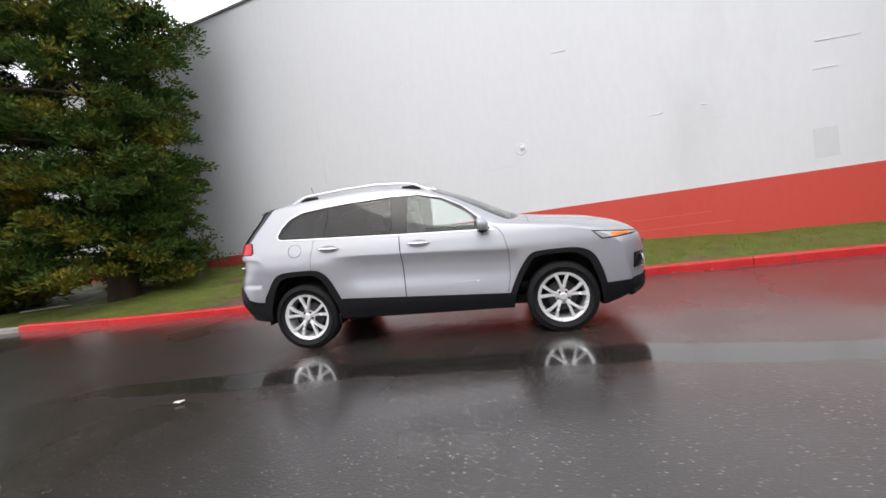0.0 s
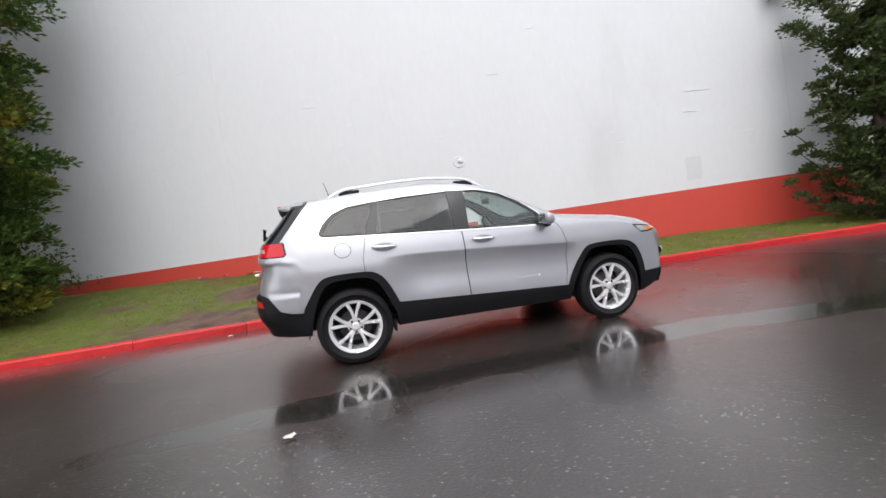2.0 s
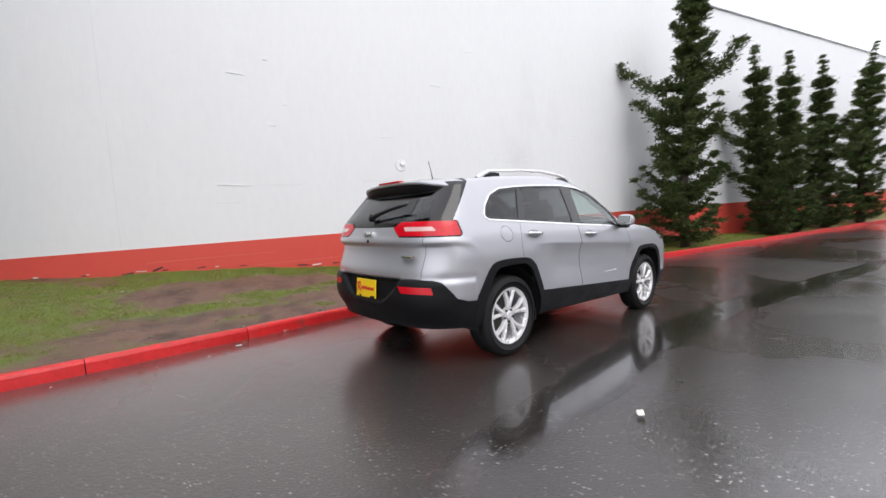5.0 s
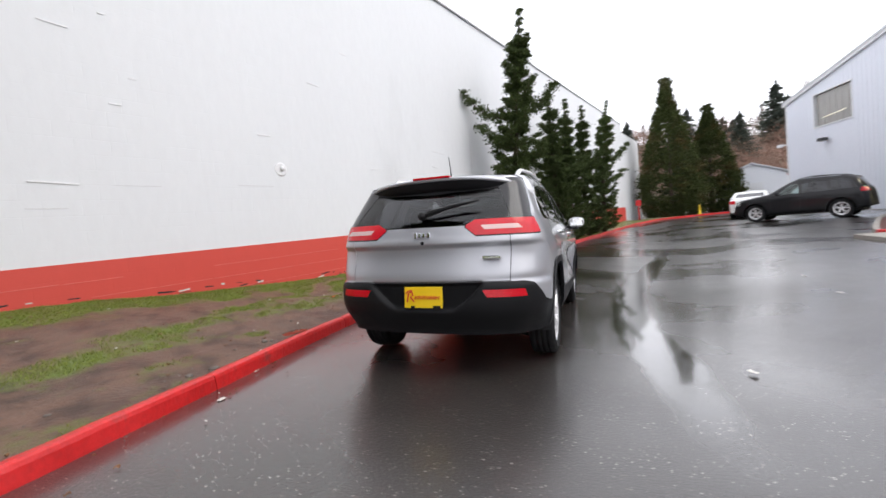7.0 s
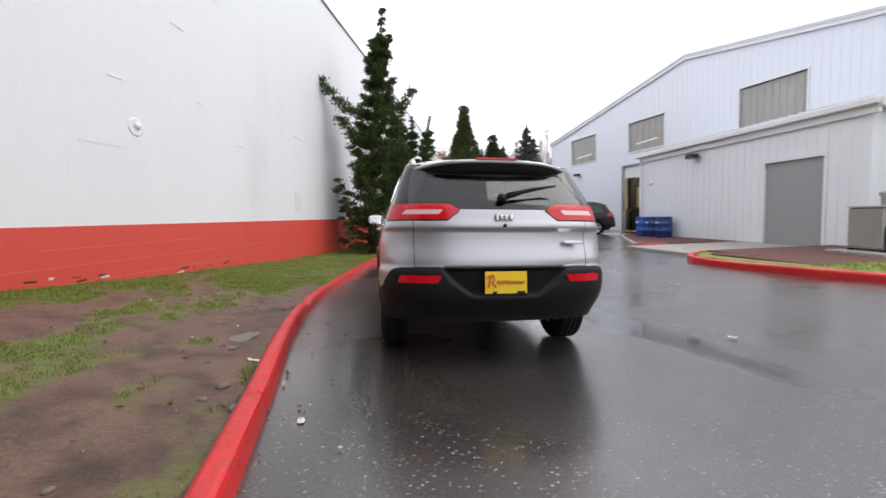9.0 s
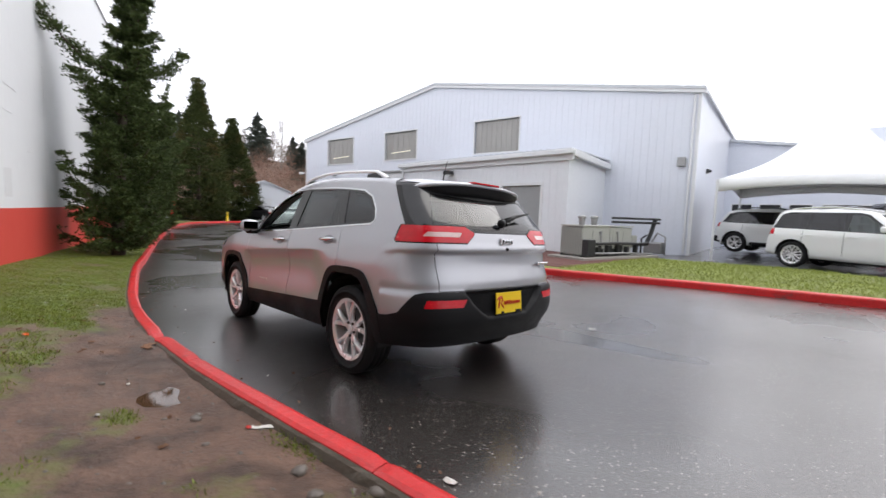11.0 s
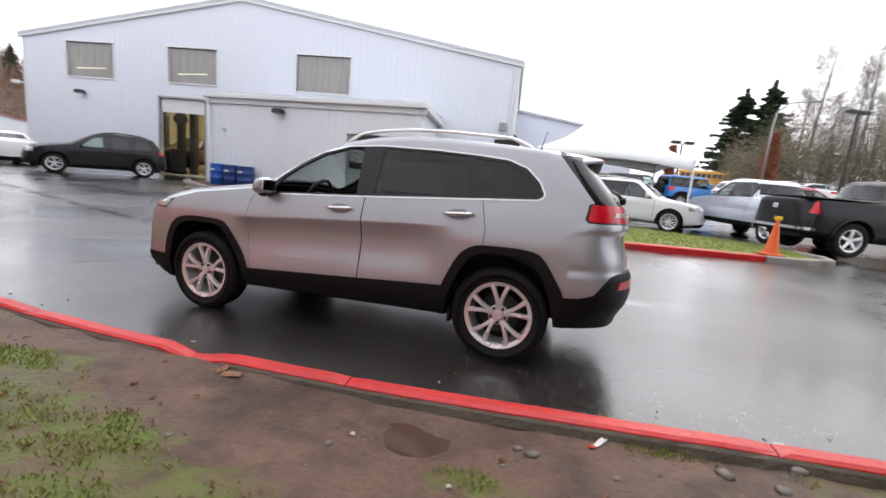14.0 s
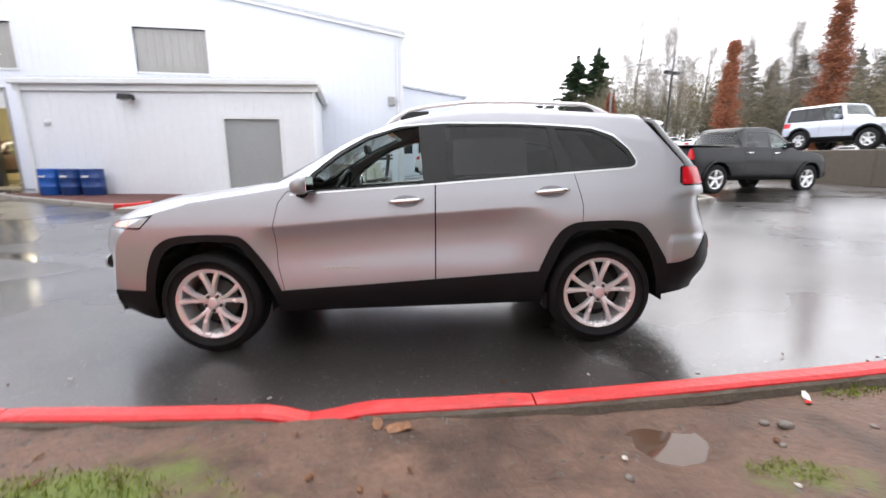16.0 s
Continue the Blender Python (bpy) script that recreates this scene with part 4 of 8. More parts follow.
wl_ = wall_lamp(pose(10.0, AY + 0.1, 3.14))
copy_thing(wl_, B_M @ pose(bx(23.9), 0.1, 3.75))
copy_thing(wl_, B_M @ pose(bR - 0.1, -3.0, 3.6, 0, 0, -90))
t = thing("security_camera", "small white camera dome on the corner", "camera", m=B_M @ pose(bL + 0.1, 0.1, 4.05))
part("arm", boxed(-0.05, 0.05, -0.15, 0.25, 0, 0.06, bevel=0.01), M["trim"], t)
part("housing", boxed(-0.08, 0.3, 0.12, 0.3, -0.08, 0.1, bevel=0.03), M["trim"], t)
t = thing("security_camera", "small round white camera on the annex wall", "camera", m=pose(12.87, AY, 2.42))
part("dome", lathe([(0.09, 0.0), (0.09, 0.05), (0.06, 0.1), (0.0, 0.12)], 16), M["trim"], t, smooth=True)
part("meter_box", boxed(-0.15, 0.15, 0.0, 0.15, 0, 0.35, bevel=0.01), M["grey_metal"], thing("meter_box", "small grey meter box on the siding", "meter box", m=B_M @ pose(bR + 0.5, 0.02, 3.6)))

# ---- showroom wing behind the marquee ----
wing = thing("showroom_wing", "pale grey flat-roofed showroom wing with square windows", "building")
WM = pose(3.0, -27.5, 0, 0, 0, 2)
part("wall", prism([(-7.8, -0.2), (1.5, -0.2), (1.5, 6.4), (-7.8, 4.95)], 6.0, WM @ pose(0, -6.0, 0)), M["siding"], wing)
for i in range(5):
    x = -6.6 + 1.35 * i
    w = part("window", boxed(x, x + 0.95, -0.1, 0.015, 1.6, 2.5, m=WM), M["gloss_black"], wing, "dark square window")
    for x0, x1, z0, z1 in ((x - 0.05, x + 1.0, 2.5, 2.56), (x - 0.05, x + 1.0, 1.54, 1.6), (x - 0.05, x, 1.6, 2.5), (x + 0.95, x + 1.0, 1.6, 2.5)):
        part("window_frame", boxed(x0, x1, -0.03, 0.04, z0, z1, m=WM), M["trim"], w)
part("roof_edge", prism([(-8.0, 4.92), (1.5, 6.4), (1.5, 6.55), (-8.0, 5.07)], 6.4, WM @ pose(0, -6.2, 0)), M["roof"], wing)
part("chimney_box", boxed(-6.5, -5.7, -3, -2, 5.0, 6.7, m=WM), M["siding"], wing)

# ---- far sheds ----
def shed(name, label, m, w, d, h, peak, roof):
    t = thing(name, label, "building", m=m)
    part("wall", prism([(-w / 2, -0.2), (w / 2, -0.2), (w / 2, h), (0, peak), (-w / 2, h)], d), M["annex"], t)
    bm = bmesh.new()
    for s_ in (-1, 1):
        merge(bm, prism([(0, peak), (s_ * (w / 2 + 0.2), h - 0.05), (s_ * (w / 2 + 0.2), h + 0.07), (0, peak + 0.12)], d + 0.4, pose(0, -0.2, 0)))
    bmesh.ops.recalc_face_normals(bm, faces=bm.faces)
    part("roof", bm, M[roof], t)
    part("roller_door", boxed(-w * 0.3, w * 0.15, -0.05, 0.02, 0, h * 0.75), M["trim"], t)
    return t


shed("storage_shed", "white gabled storage shed with a roller door", pose(41.5, -14.5, 0, 0, 0, -100), 5.0, 9, 3.0, 4.0, "roof")
shed("low_shed", "low white shed with a faded red roof", pose(56, -23.5, 0, 0, 0, -100), 9.0, 8, 2.6, 3.4, "roof_red")
# wall's plain continuation past the painted band
ext = solid("wall_north_end", boxed(33.05 / wall_c, 40.3 / wall_c, 0.05, 0.35, -0.5, 7.3, m=wall_m), M["wall_white"], "plain white wall continuing past the red band", "wall", "structure")
solid("wall_return", boxed(40.3 / wall_c, 40.6 / wall_c, 0.05, 12, -0.5, 7.3, m=wall_m), M["wall_white"], "white end wall turned away from the lane", "wall", "structure")

# ---- motor cars ----
from mathutils import bvhtree, geometry

up = Vector((-0.034, 0.034, 0.9988)).normalized()
ahead_ = (Vector((1, 0, 0)) - up * up.x).normalized()
CAR_M = Matrix((ahead_, up.cross(ahead_), up)).to_4x4()


def carve(bm, faces, planes):
    """Cut faces along planes (point, outward normal) and return those inside all of them."""
    mark = bm.faces.layers.int["mark"]
    inside = list(faces)
    pl = [(Vector(co), Vector(no)) for co, no in planes]
    inside = [f for f in inside if not any(all((v.co - co).dot(no) > 1e-6 for v in f.verts) for co, no in pl)]
    for f in bm.faces:
        f[mark] = 0
    for f in inside:
        f[mark] = 1
    for co, no in planes:
        if not inside:
            return []
        co, no = Vector(co), Vector(no)
        geom = list(set(inside) | {e for f in inside for e in f.edges} | {v for f in inside for v in f.verts})
        bmesh.ops.bisect_plane(bm, geom=geom, dist=1e-5, plane_co=co, plane_no=no)
        inside = []
        for f in bm.faces:
            if f[mark]:
                if (f.calc_center_median() - co).dot(no) < 0:
                    inside.append(f)
                else:
                    f[mark] = 0
    return inside


def side_planes(poly, inset=0.0):
    """Planes across the car through the edges of a convex outline in x, z."""
    cx, cz = sum(p[0] for p in poly) / len(poly), sum(p[1] for p in poly) / len(poly)
    out = []
    for (x0, z0), (x1, z1) in zip(poly, poly[1:] + poly[:1]):
        n = Vector((z1 - z0, 0, x0 - x1)).normalized()
        if n.dot(Vector((x0 - cx, 0, z0 - cz))) < 0:
            n = -n
        out.append((Vector((x0, 0, z0)) - n * inset, n))
    return out


TAIL_X = -1.55


class Hull:
    """The outer skin of a car as a half shell (left side, y > 0), cut into tagged pieces."""

    def __init__(self, s):
        self.s = s
        self.top = soft_curve(s["top"], s.get("soft", 0.012), 3000)
        self.width = soft_curve(s["width"], 0.04)
        self.low = soft_curve(s["low"], 0.04)
        self.belt = soft_curve(s["belt"], 0.05)
        self.form = soft_curve(s["form"], 0.03)
        self.crease = soft_curve(s["crease"], 0.05)
        self.tags = {}
        self.build()

    def side_y(self, x, z):
        s, w, zb = self.s, self.width(x), self.belt(x)
        y = w * self.form(min(z, zb))
        zc = self.crease(x)
        fade = smooth_step(1.02, 0.84, x) * smooth_step(-1.1, -0.62, x)
        d = min(1.0, max(0.0, (zc - z) / 0.15))
        y -= s["recess"] * fade * d * (2 - d) * (1 - smooth_step(zc - 0.17, zc - 0.5, z))
        if z > zb:
            y -= s["tumble"] * (z - zb) + 0.10 * (z - zb) ** 2
        return max(0.02, y)

    def roof_z(self, x, y):
        s, q = self.s, (y / 0.92) ** 2
        qq = 0.45 * q + 0.75 * q ** 3
        return min(self.top(x + s["cf"] * qq), self.top(x - s["cr"] * qq)) - s["crown"] * q * q

    def surface(self, x, z):
        return Vector((x, self.side_y(x, z), z))

    def build(self):
        s = self.s
        x0, x1 = s["top"][0][0], s["top"][-1][0]
        n = s.get("fine", 1.0)
        xs = list(np.concatenate([np.linspace(x0, x0 + 0.16, int(26 * n)), np.linspace(x0 + 0.17, x1 - 0.2, int(96 * n)), np.linspace(x1 - 0.19, x1, int(26 * n))]))
        na, nb, nc = int(18 * n), max(4, int(9 * n)), int(15 * n)
        if n >= 1:
            # even steps along the outline, so that the upright ends are as finely divided as the roof
            px = np.linspace(x0, x1, 6000)
            pz = np.array([self.top(x) for x in px])
            run = np.concatenate([[0.0], np.cumsum(np.hypot(np.diff(px), 1.2 * np.diff(pz)))])
            xs = list(np.interp(np.linspace(0, run[-1], 250), run, px))
            na, nb, nc = 60, 12, 26
        if "press" in s:
            xs = [TAIL_X] + [x for x in xs if x > TAIL_X + 0.01]
        rows = []
        for x in xs:
            zb = self.low(x)
            lo, hi = zb, 2.4
            for _ in range(40):
                mid = (lo + hi) / 2
                if mid < self.roof_z(x, self.side_y(x, mid)):
                    lo = mid
                else:
                    hi = mid
            ze = max(lo, zb + 0.02)
            zm = min(self.belt(x), ze - 0.012)
            cap = 9.0
            if self.roof_z(x, self.side_y(x, zb)) < zb + 0.02:
                ya, yb = 0.0, self.side_y(x, zb)
                for _ in range(30):
                    ym = (ya + yb) / 2
                    ya, yb = (ym, yb) if self.roof_z(x, ym) > zb + 0.02 else (ya, ym)
                cap = max(0.03, ya)
            side = lambda z_: min(cap, self.side_y(x, z_))
            ring = [(x, 0.0, zb), (x, side(zb) * 0.6, zb), (x, side(zb) * 0.93, zb)]
            for i in range(na):
                z = zb + 0.015 + (zm - zb - 0.015) * i / (na - 1)
                if n >= 1:
                    # one level line of the mesh runs along the crease
                    zc, k = min(self.crease(x), zm - 0.03), (na * 2) // 3
                    z = zb + 0.015 + (zc - zb - 0.015) * i / k if i <= k else zc + (zm - zc) * (i - k) / (na - 1 - k)
                ring.append((x, side(z), z))
            for i in range(1, nb + 1):
                z = zm + (ze - zm) * i / nb
                ring.append((x, side(z), z))
            ye = side(ze)
            for i in range(1, nc + 1):
                y = ye * (1 - i / nc)
                ring.append((x, y, max(zb + 0.02, self.roof_z(x, y))))
            rows.append(ring)
        bm = self.bm = grid_mesh(rows)
        bm.faces.new([v for v in bm.verts if abs(v.co.x - xs[-1]) < 1e-6])
        if "press" in s:
            self.wrap_tail(bm, len(rows[0]), na + nb, nc)
        else:
            bm.faces.new([v for v in bm.verts if abs(v.co.x - xs[0]) < 1e-6][::-1])
        free = [v for v in bm.verts if v.co.y > 0.03 and (v.co.x > TAIL_X + 0.05 or "press" not in s) and v.co.z > 0.5 and not (abs(v.co.x) < 1.25 and v.co.z < 1.04)]
        bmesh.ops.smooth_vert(bm, verts=free, factor=0.35, use_axis_x=True, use_axis_y=True, use_axis_z=True)
        if "press" in s:
            bm.normal_update()
            for v, p in [(v, s["press"](v.co, v.normal)) for v in bm.verts]:
                v.co = p
        tri = bm.copy()
        bmesh.ops.triangulate(tri, faces=tri.faces[:])
        tri.normal_update()
        tri.verts.ensure_lookup_table()
        self.skin = [(v.co.copy(), v.normal.copy() if v.co.y > 1e-4 else Vector((v.normal.x, 0, v.normal.z)).normalized()) for v in tri.verts]
        self.tris = [[v.index for v in f.verts] for f in tri.faces]
        self.tree = bvhtree.BVHTree.FromPolygons([c for c, _ in self.skin], self.tris)
        tri.free()
        self.known = {}
        bm.faces.layers.int.new("mark")
        self.layer = bm.faces.layers.int.new("piece")

    def wrap_tail(self, bm, ring_len, n_side, nc, steps=84):
        """Close the tail with level lines that run from the flank round a soft corner to the middle of the tailgate."""
        s = self.s
        bm.verts.ensure_lookup_table()
        ring = [bm.verts[i] for i in range(ring_len)]
        prof = [p for p in s["top"] if p[0] < -1.5]
        px = np.linspace(prof[0][0], -1.6, 1500)
        pz = np.maximum.accumulate(np.array([self.top(x) for x in px]))
        lines = []
        for v in ring[3:3 + n_side]:
            z = v.co.z
            back = float(np.interp(z, pz, px))
            row = [v]
            for k in range(1, steps + 1):
                th = math.pi / 2 * k / steps
                dx, dy = -math.sin(th), math.cos(th)
                lo, hi = 0.0, 1.6
                for _ in range(28):
                    mid = (lo + hi) / 2
                    x, y = TAIL_X + dx * mid, dy * mid
                    q = (y / 0.92) ** 2
                    a = self.side_y(x, z) - y
                    b = x - back - s["cr"] * (0.45 * q + 0.75 * q ** 3)
                    h = max(0.11 - abs(a - b), 0.0) / 0.11
                    if min(a, b) - h * h * 0.11 / 4 > 0:
                        lo = mid
                    else:
                        hi = mid
                row.append(bm.verts.new((TAIL_X + dx * lo, max(0.0, dy * lo) if k < steps else 0.0, z)))
            lines.append(row)
        for a, b in zip(lines, lines[1:]):
            for k in range(steps):
                bm.faces.new((a[k], a[k + 1], b[k + 1], b[k]))
        # the end of the roof, under the spoiler
        top_row = lines[-1]
        roof = [ring[3 + n_side - 1:]]
        z0 = top_row[0].co.z
        for k in range(1, steps + 1):
            p = top_row[k].co
            xc = TAIL_X + (top_row[-1].co.x - TAIL_X) * (k / steps) ** 0.8
            row = [top_row[k]]
            if k < steps:
                for i in range(1, nc + 1):
                    t = i / nc
                    x, y = p.x + (xc - p.x) * t, p.y * (1 - t)
                    row.append(bm.verts.new((x, y, max(z0, self.roof_z(x, y)))))
            roof.append(row)
        for a, b in zip(roof, roof[1:]):
            for i in range(nc):
                if len(b) > 1:
                    bm.faces.new((a[i], b[i], b[i + 1], a[i + 1]))

    def normal_at(self, v):
        """The smooth normal of the uncut skin at a point of it."""
        key = (round(v.co.x, 5), round(v.co.y, 5), round(v.co.z, 5))
        if key not in self.known:
            loc, nrm, i, _ = self.tree.find_nearest(v.co)
            (a, na), (b, nb), (c, nc) = (self.skin[k] for k in self.tris[i])
            n = geometry.barycentric_transform(loc, a, b, c, na, nb, nc)
            self.known[key] = n.normalized() if n.length > 1e-6 else nrm
        return self.known[key]

    def cut(self, name, planes, keep=lambda c, n: True, source=("body",)):
        """Tag the faces within planes, taken from the source tags."""
        self.bm.normal_update()
        ids = [self.tags.setdefault(k, len(self.tags)) for k in source]
        pool = [f for f in self.bm.faces if f[self.layer] in ids and keep(f.calc_center_median(), f.normal)]
        got = carve(self.bm, pool, planes)
        k = self.tags.setdefault(name, len(self.tags))
        for f in got:
            f[self.layer] = k
        return got

    def panel(self, name, planes_of, keep, gap=0.005, source=("body",)):
        """A panel with a dark gap round it; planes_of(inset) gives its planes."""
        self.cut("gap", planes_of(0.0), keep, source)
        self.cut(name, planes_of(gap), keep, ("gap",))

    def pieces(self, names, sign, out=0.0):
        """A bmesh of the named pieces, for the left (1) or right (-1) side or both (0), moved out by so much."""
        ids = {self.tags[k] for k in names if k in self.tags}
        self.bm.normal_update()
        bm = bmesh.new()
        lay = bm.verts.layers.float_vector.new("skin")
        for sg in ((sign,) if sign else (1, -1)):
            seen = {}
            for f in self.bm.faces:
                if f[self.layer] in ids:
                    vs = []
                    for v in f.verts:
                        if v not in seen:
                            nv = self.normal_at(v)
                            p = v.co + nv * out
                            seen[v] = bm.verts.new((p.x, max(0.0, p.y) * sg, p.z))
                            seen[v][lay] = (nv.x, nv.y * sg, nv.z)
                        vs.append(seen[v])
                    try:
                        bm.faces.new(vs if sg > 0 else vs[::-1])
                    except ValueError:
                        pass
        bmesh.ops.dissolve_degenerate(bm, dist=0.0012, edges=bm.edges[:])
        if not sign:
            bmesh.ops.remove_doubles(bm, verts=[v for v in bm.verts if abs(v.co.y) < 1e-4], dist=1e-4)
        return bm


def shell(name, bm, materials, parent, thick, label="", smooth=True):
    """A sheet part with real thickness, its inner face in the second material."""
    if not len(bm.faces):
        bm.free()
        return None
    lay = bm.verts.layers.float_vector["skin"]
    verts, norms, faces, idx = [], [], [], {}
    for v in bm.verts:
        idx[v] = len(verts)
        verts.append(v.co.copy())
        norms.append(Vector(v[lay]).normalized())
    n = len(verts)
    verts += [c - k * thick for c, k in zip(verts, norms)]
    norms += [-k for k in norms]
    outer = [[idx[v] for v in f.verts] for f in bm.faces]
    faces = outer + [[i + n for i in f[::-1]] for f in outer]
    for e in bm.edges:
        if len(e.link_loops) == 1:
            lp = e.link_loops[0]
            i, j = idx[lp.vert], idx[lp.link_loop_next.vert]
            quad = [verts[j], verts[i], verts[i + n], verts[j + n]]
            k = (quad[1] - quad[0]).cross(quad[2] - quad[0])
            if k.length < 1e-12:
                continue
            faces.append(list(range(len(verts), len(verts) + 4)))
            verts += quad
            norms += [k.normalized()] * 4
    bm.free()
    me = bpy.data.meshes.new(name)
    me.from_pydata(verts, [], faces)
    me.materials.append(materials[0])
    me.materials.append(materials[-1])
    me.polygons.foreach_set("use_smooth", [True] * len(faces))
    m = len(outer)
    me.polygons.foreach_set("material_index", [1 if m <= i < 2 * m else 0 for i in range(len(faces))])
    me.normals_split_custom_set_from_vertices(norms)
    ob = new(name, me)
    ob.parent = parent
    if label:
        ob["label"] = label
    return ob


WHEELS = {}


def islands(bm):
    """The loose pieces of a mesh, each in a mesh of its own, the largest first."""
    bm.verts.ensure_lookup_table()
    bm.verts.index_update()
    seen, groups = set(), []
    for v in bm.verts:
        if v.index in seen:
            continue
        group, todo = {v.index}, [v]
        while todo:
            for e in todo.pop().link_edges:
                for o in e.verts:
                    if o.index not in group:
                        group.add(o.index)
                        todo.append(o)
        seen |= group
        groups.append(group)
    out = []
    for group in sorted(groups, key=len, reverse=True):
        one = bm.copy()
        one.verts.ensure_lookup_table()
        bmesh.ops.delete(one, geom=[v for v in one.verts if v.index not in group], context="VERTS")
        out.append(one)
    return out


def wheel_meshes(r, rim_r, width, spokes, twin):
    """Tyre, rim and brake disc, turned about y with the outer face towards +y."""
    key = (r, rim_r, width, spokes, twin)
    if key in WHEELS:
        return WHEELS[key]
    h = width / 2
    tyre = lathe([(rim_r - 0.015, -h * 0.8), (rim_r + 0.01, -h * 0.92), (rim_r + 0.05, -h), (r - 0.035, -h * 0.97), (r - 0.008, -h * 0.82), (r, -h * 0.6), (r, -0.055), (r - 0.009, -0.05), (r - 0.009, -0.042), (r, -0.037), (r, -0.004), (r - 0.009, 0.0), (r, 0.004), (r, 0.037), (r - 0.009, 0.042), (r - 0.009, 0.05), (r, 0.055), (r, h * 0.6), (r - 0.008, h * 0.82), (r - 0.035, h * 0.97), (r - 0.06, h * 1.0), (rim_r + 0.055, h * 1.0), (rim_r + 0.012, h * 0.93), (rim_r - 0.012, h * 0.8)], 48)
    rim = lathe([(rim_r - 0.04, -h * 0.8), (rim_r - 0.036, h * 0.66), (rim_r - 0.03, h * 0.76), (rim_r - 0.008, h * 0.84), (rim_r + 0.006, h * 0.86), (rim_r + 0.008, h * 0.8)], 48)
    for k in range(spokes):
        a0 = 2 * math.pi * k / spokes + math.pi / 2
        for side in ((-1, 1) if twin else (0,)):
            # twin spokes spring from one root and spread evenly to the rim
            hub_a, tip_a = a0 + side * 0.06, a0 + side * (0.275 if twin else 0)
            r0 = 0.05 if twin else 0.035
            rows = []
            for t in (0.0, 0.12, 0.25, 0.5, 0.75, 0.9, 1.0):
                rad = r0 + (rim_r - 0.012 - r0) * t
                ang = hub_a + (tip_a - hub_a) * min(1.0, t ** 0.8)
                face = h * (0.66 + 0.2 * t * (1 - t) * 2 + 0.13 * t)
                w = (0.0165 - 0.003 * math.sin(math.pi * t) + 0.005 * t ** 4) if twin else 0.035 - 0.005 * t
                c, sn = math.cos(ang), math.sin(ang)
                rows.append([(c * rad - sn * d, yy, sn * rad + c * d) for d, yy in ((-w * 1.15, face - 0.034), (-w, face - 0.012), (-w * 0.72, face - 0.002), (0, face), (w * 0.72, face - 0.002), (w, face - 0.012), (w * 1.15, face - 0.034), (0, face - 0.05))])
            merge(rim, grid_mesh(rows, close=True))
    merge(rim, lathe([(0.078, h * 0.4), (0.076, h * 0.56), (0.04, h * 0.6), (0.035, h * 0.70), (0.03, h * 0.73), (0.0, h * 0.735)], 24))
    nuts = lathe([(0.011, h * 0.5), (0.011, h * 0.72), (0.0, h * 0.725)], 6)
    disc = lathe([(0.07, -0.02), (0.15, -0.02), (0.152, -0.01), (0.15, 0.0), (0.06, 0.004), (0.055, 0.03), (0.0, 0.03)], 32)
    drum = lathe([(rim_r - 0.03, -h * 0.7), (0.0, -h * 0.68)], 32)
    merge(tyre, drum)
    out = []
    for nm, b, m in (("tyre", tyre, "rubber"), ("rim", rim, "alloy"), ("brake_disc", disc, "steel_disc"), ("wheel_nut", nuts, "steel_disc")):
        bmesh.ops.recalc_face_normals(b, faces=b.faces)
        me = mesh_of(nm, b, M[m], nm != "rim")
        out.append((nm, me))
    WHEELS[key] = out
    return out


def add_wheel(car, x, y, z, r, rim_r, width=0.225, spokes=5, twin=True, steer=0.0):
    meshes = wheel_meshes(r, rim_r, width, spokes, twin)
    hub = new("wheel", meshes[2][1])
    hub.parent = car
    hub.matrix_local = pose(x, y, z, 0, 0, (0 if y > 0 else 180) + steer)
    for nm, me in meshes[:2]:
        o = new(nm, me)
        o.parent = hub
    for k in range(5 if twin else 0):
        a = 2 * math.pi * (k + 0.5) / 5 + math.pi / 2
        o = new("wheel_nut", meshes[3][1])
        o.parent = hub
        o.matrix_local = Matrix.Translation((0.055 * math.cos(a), 0, 0.055 * math.sin(a)))
    return hub


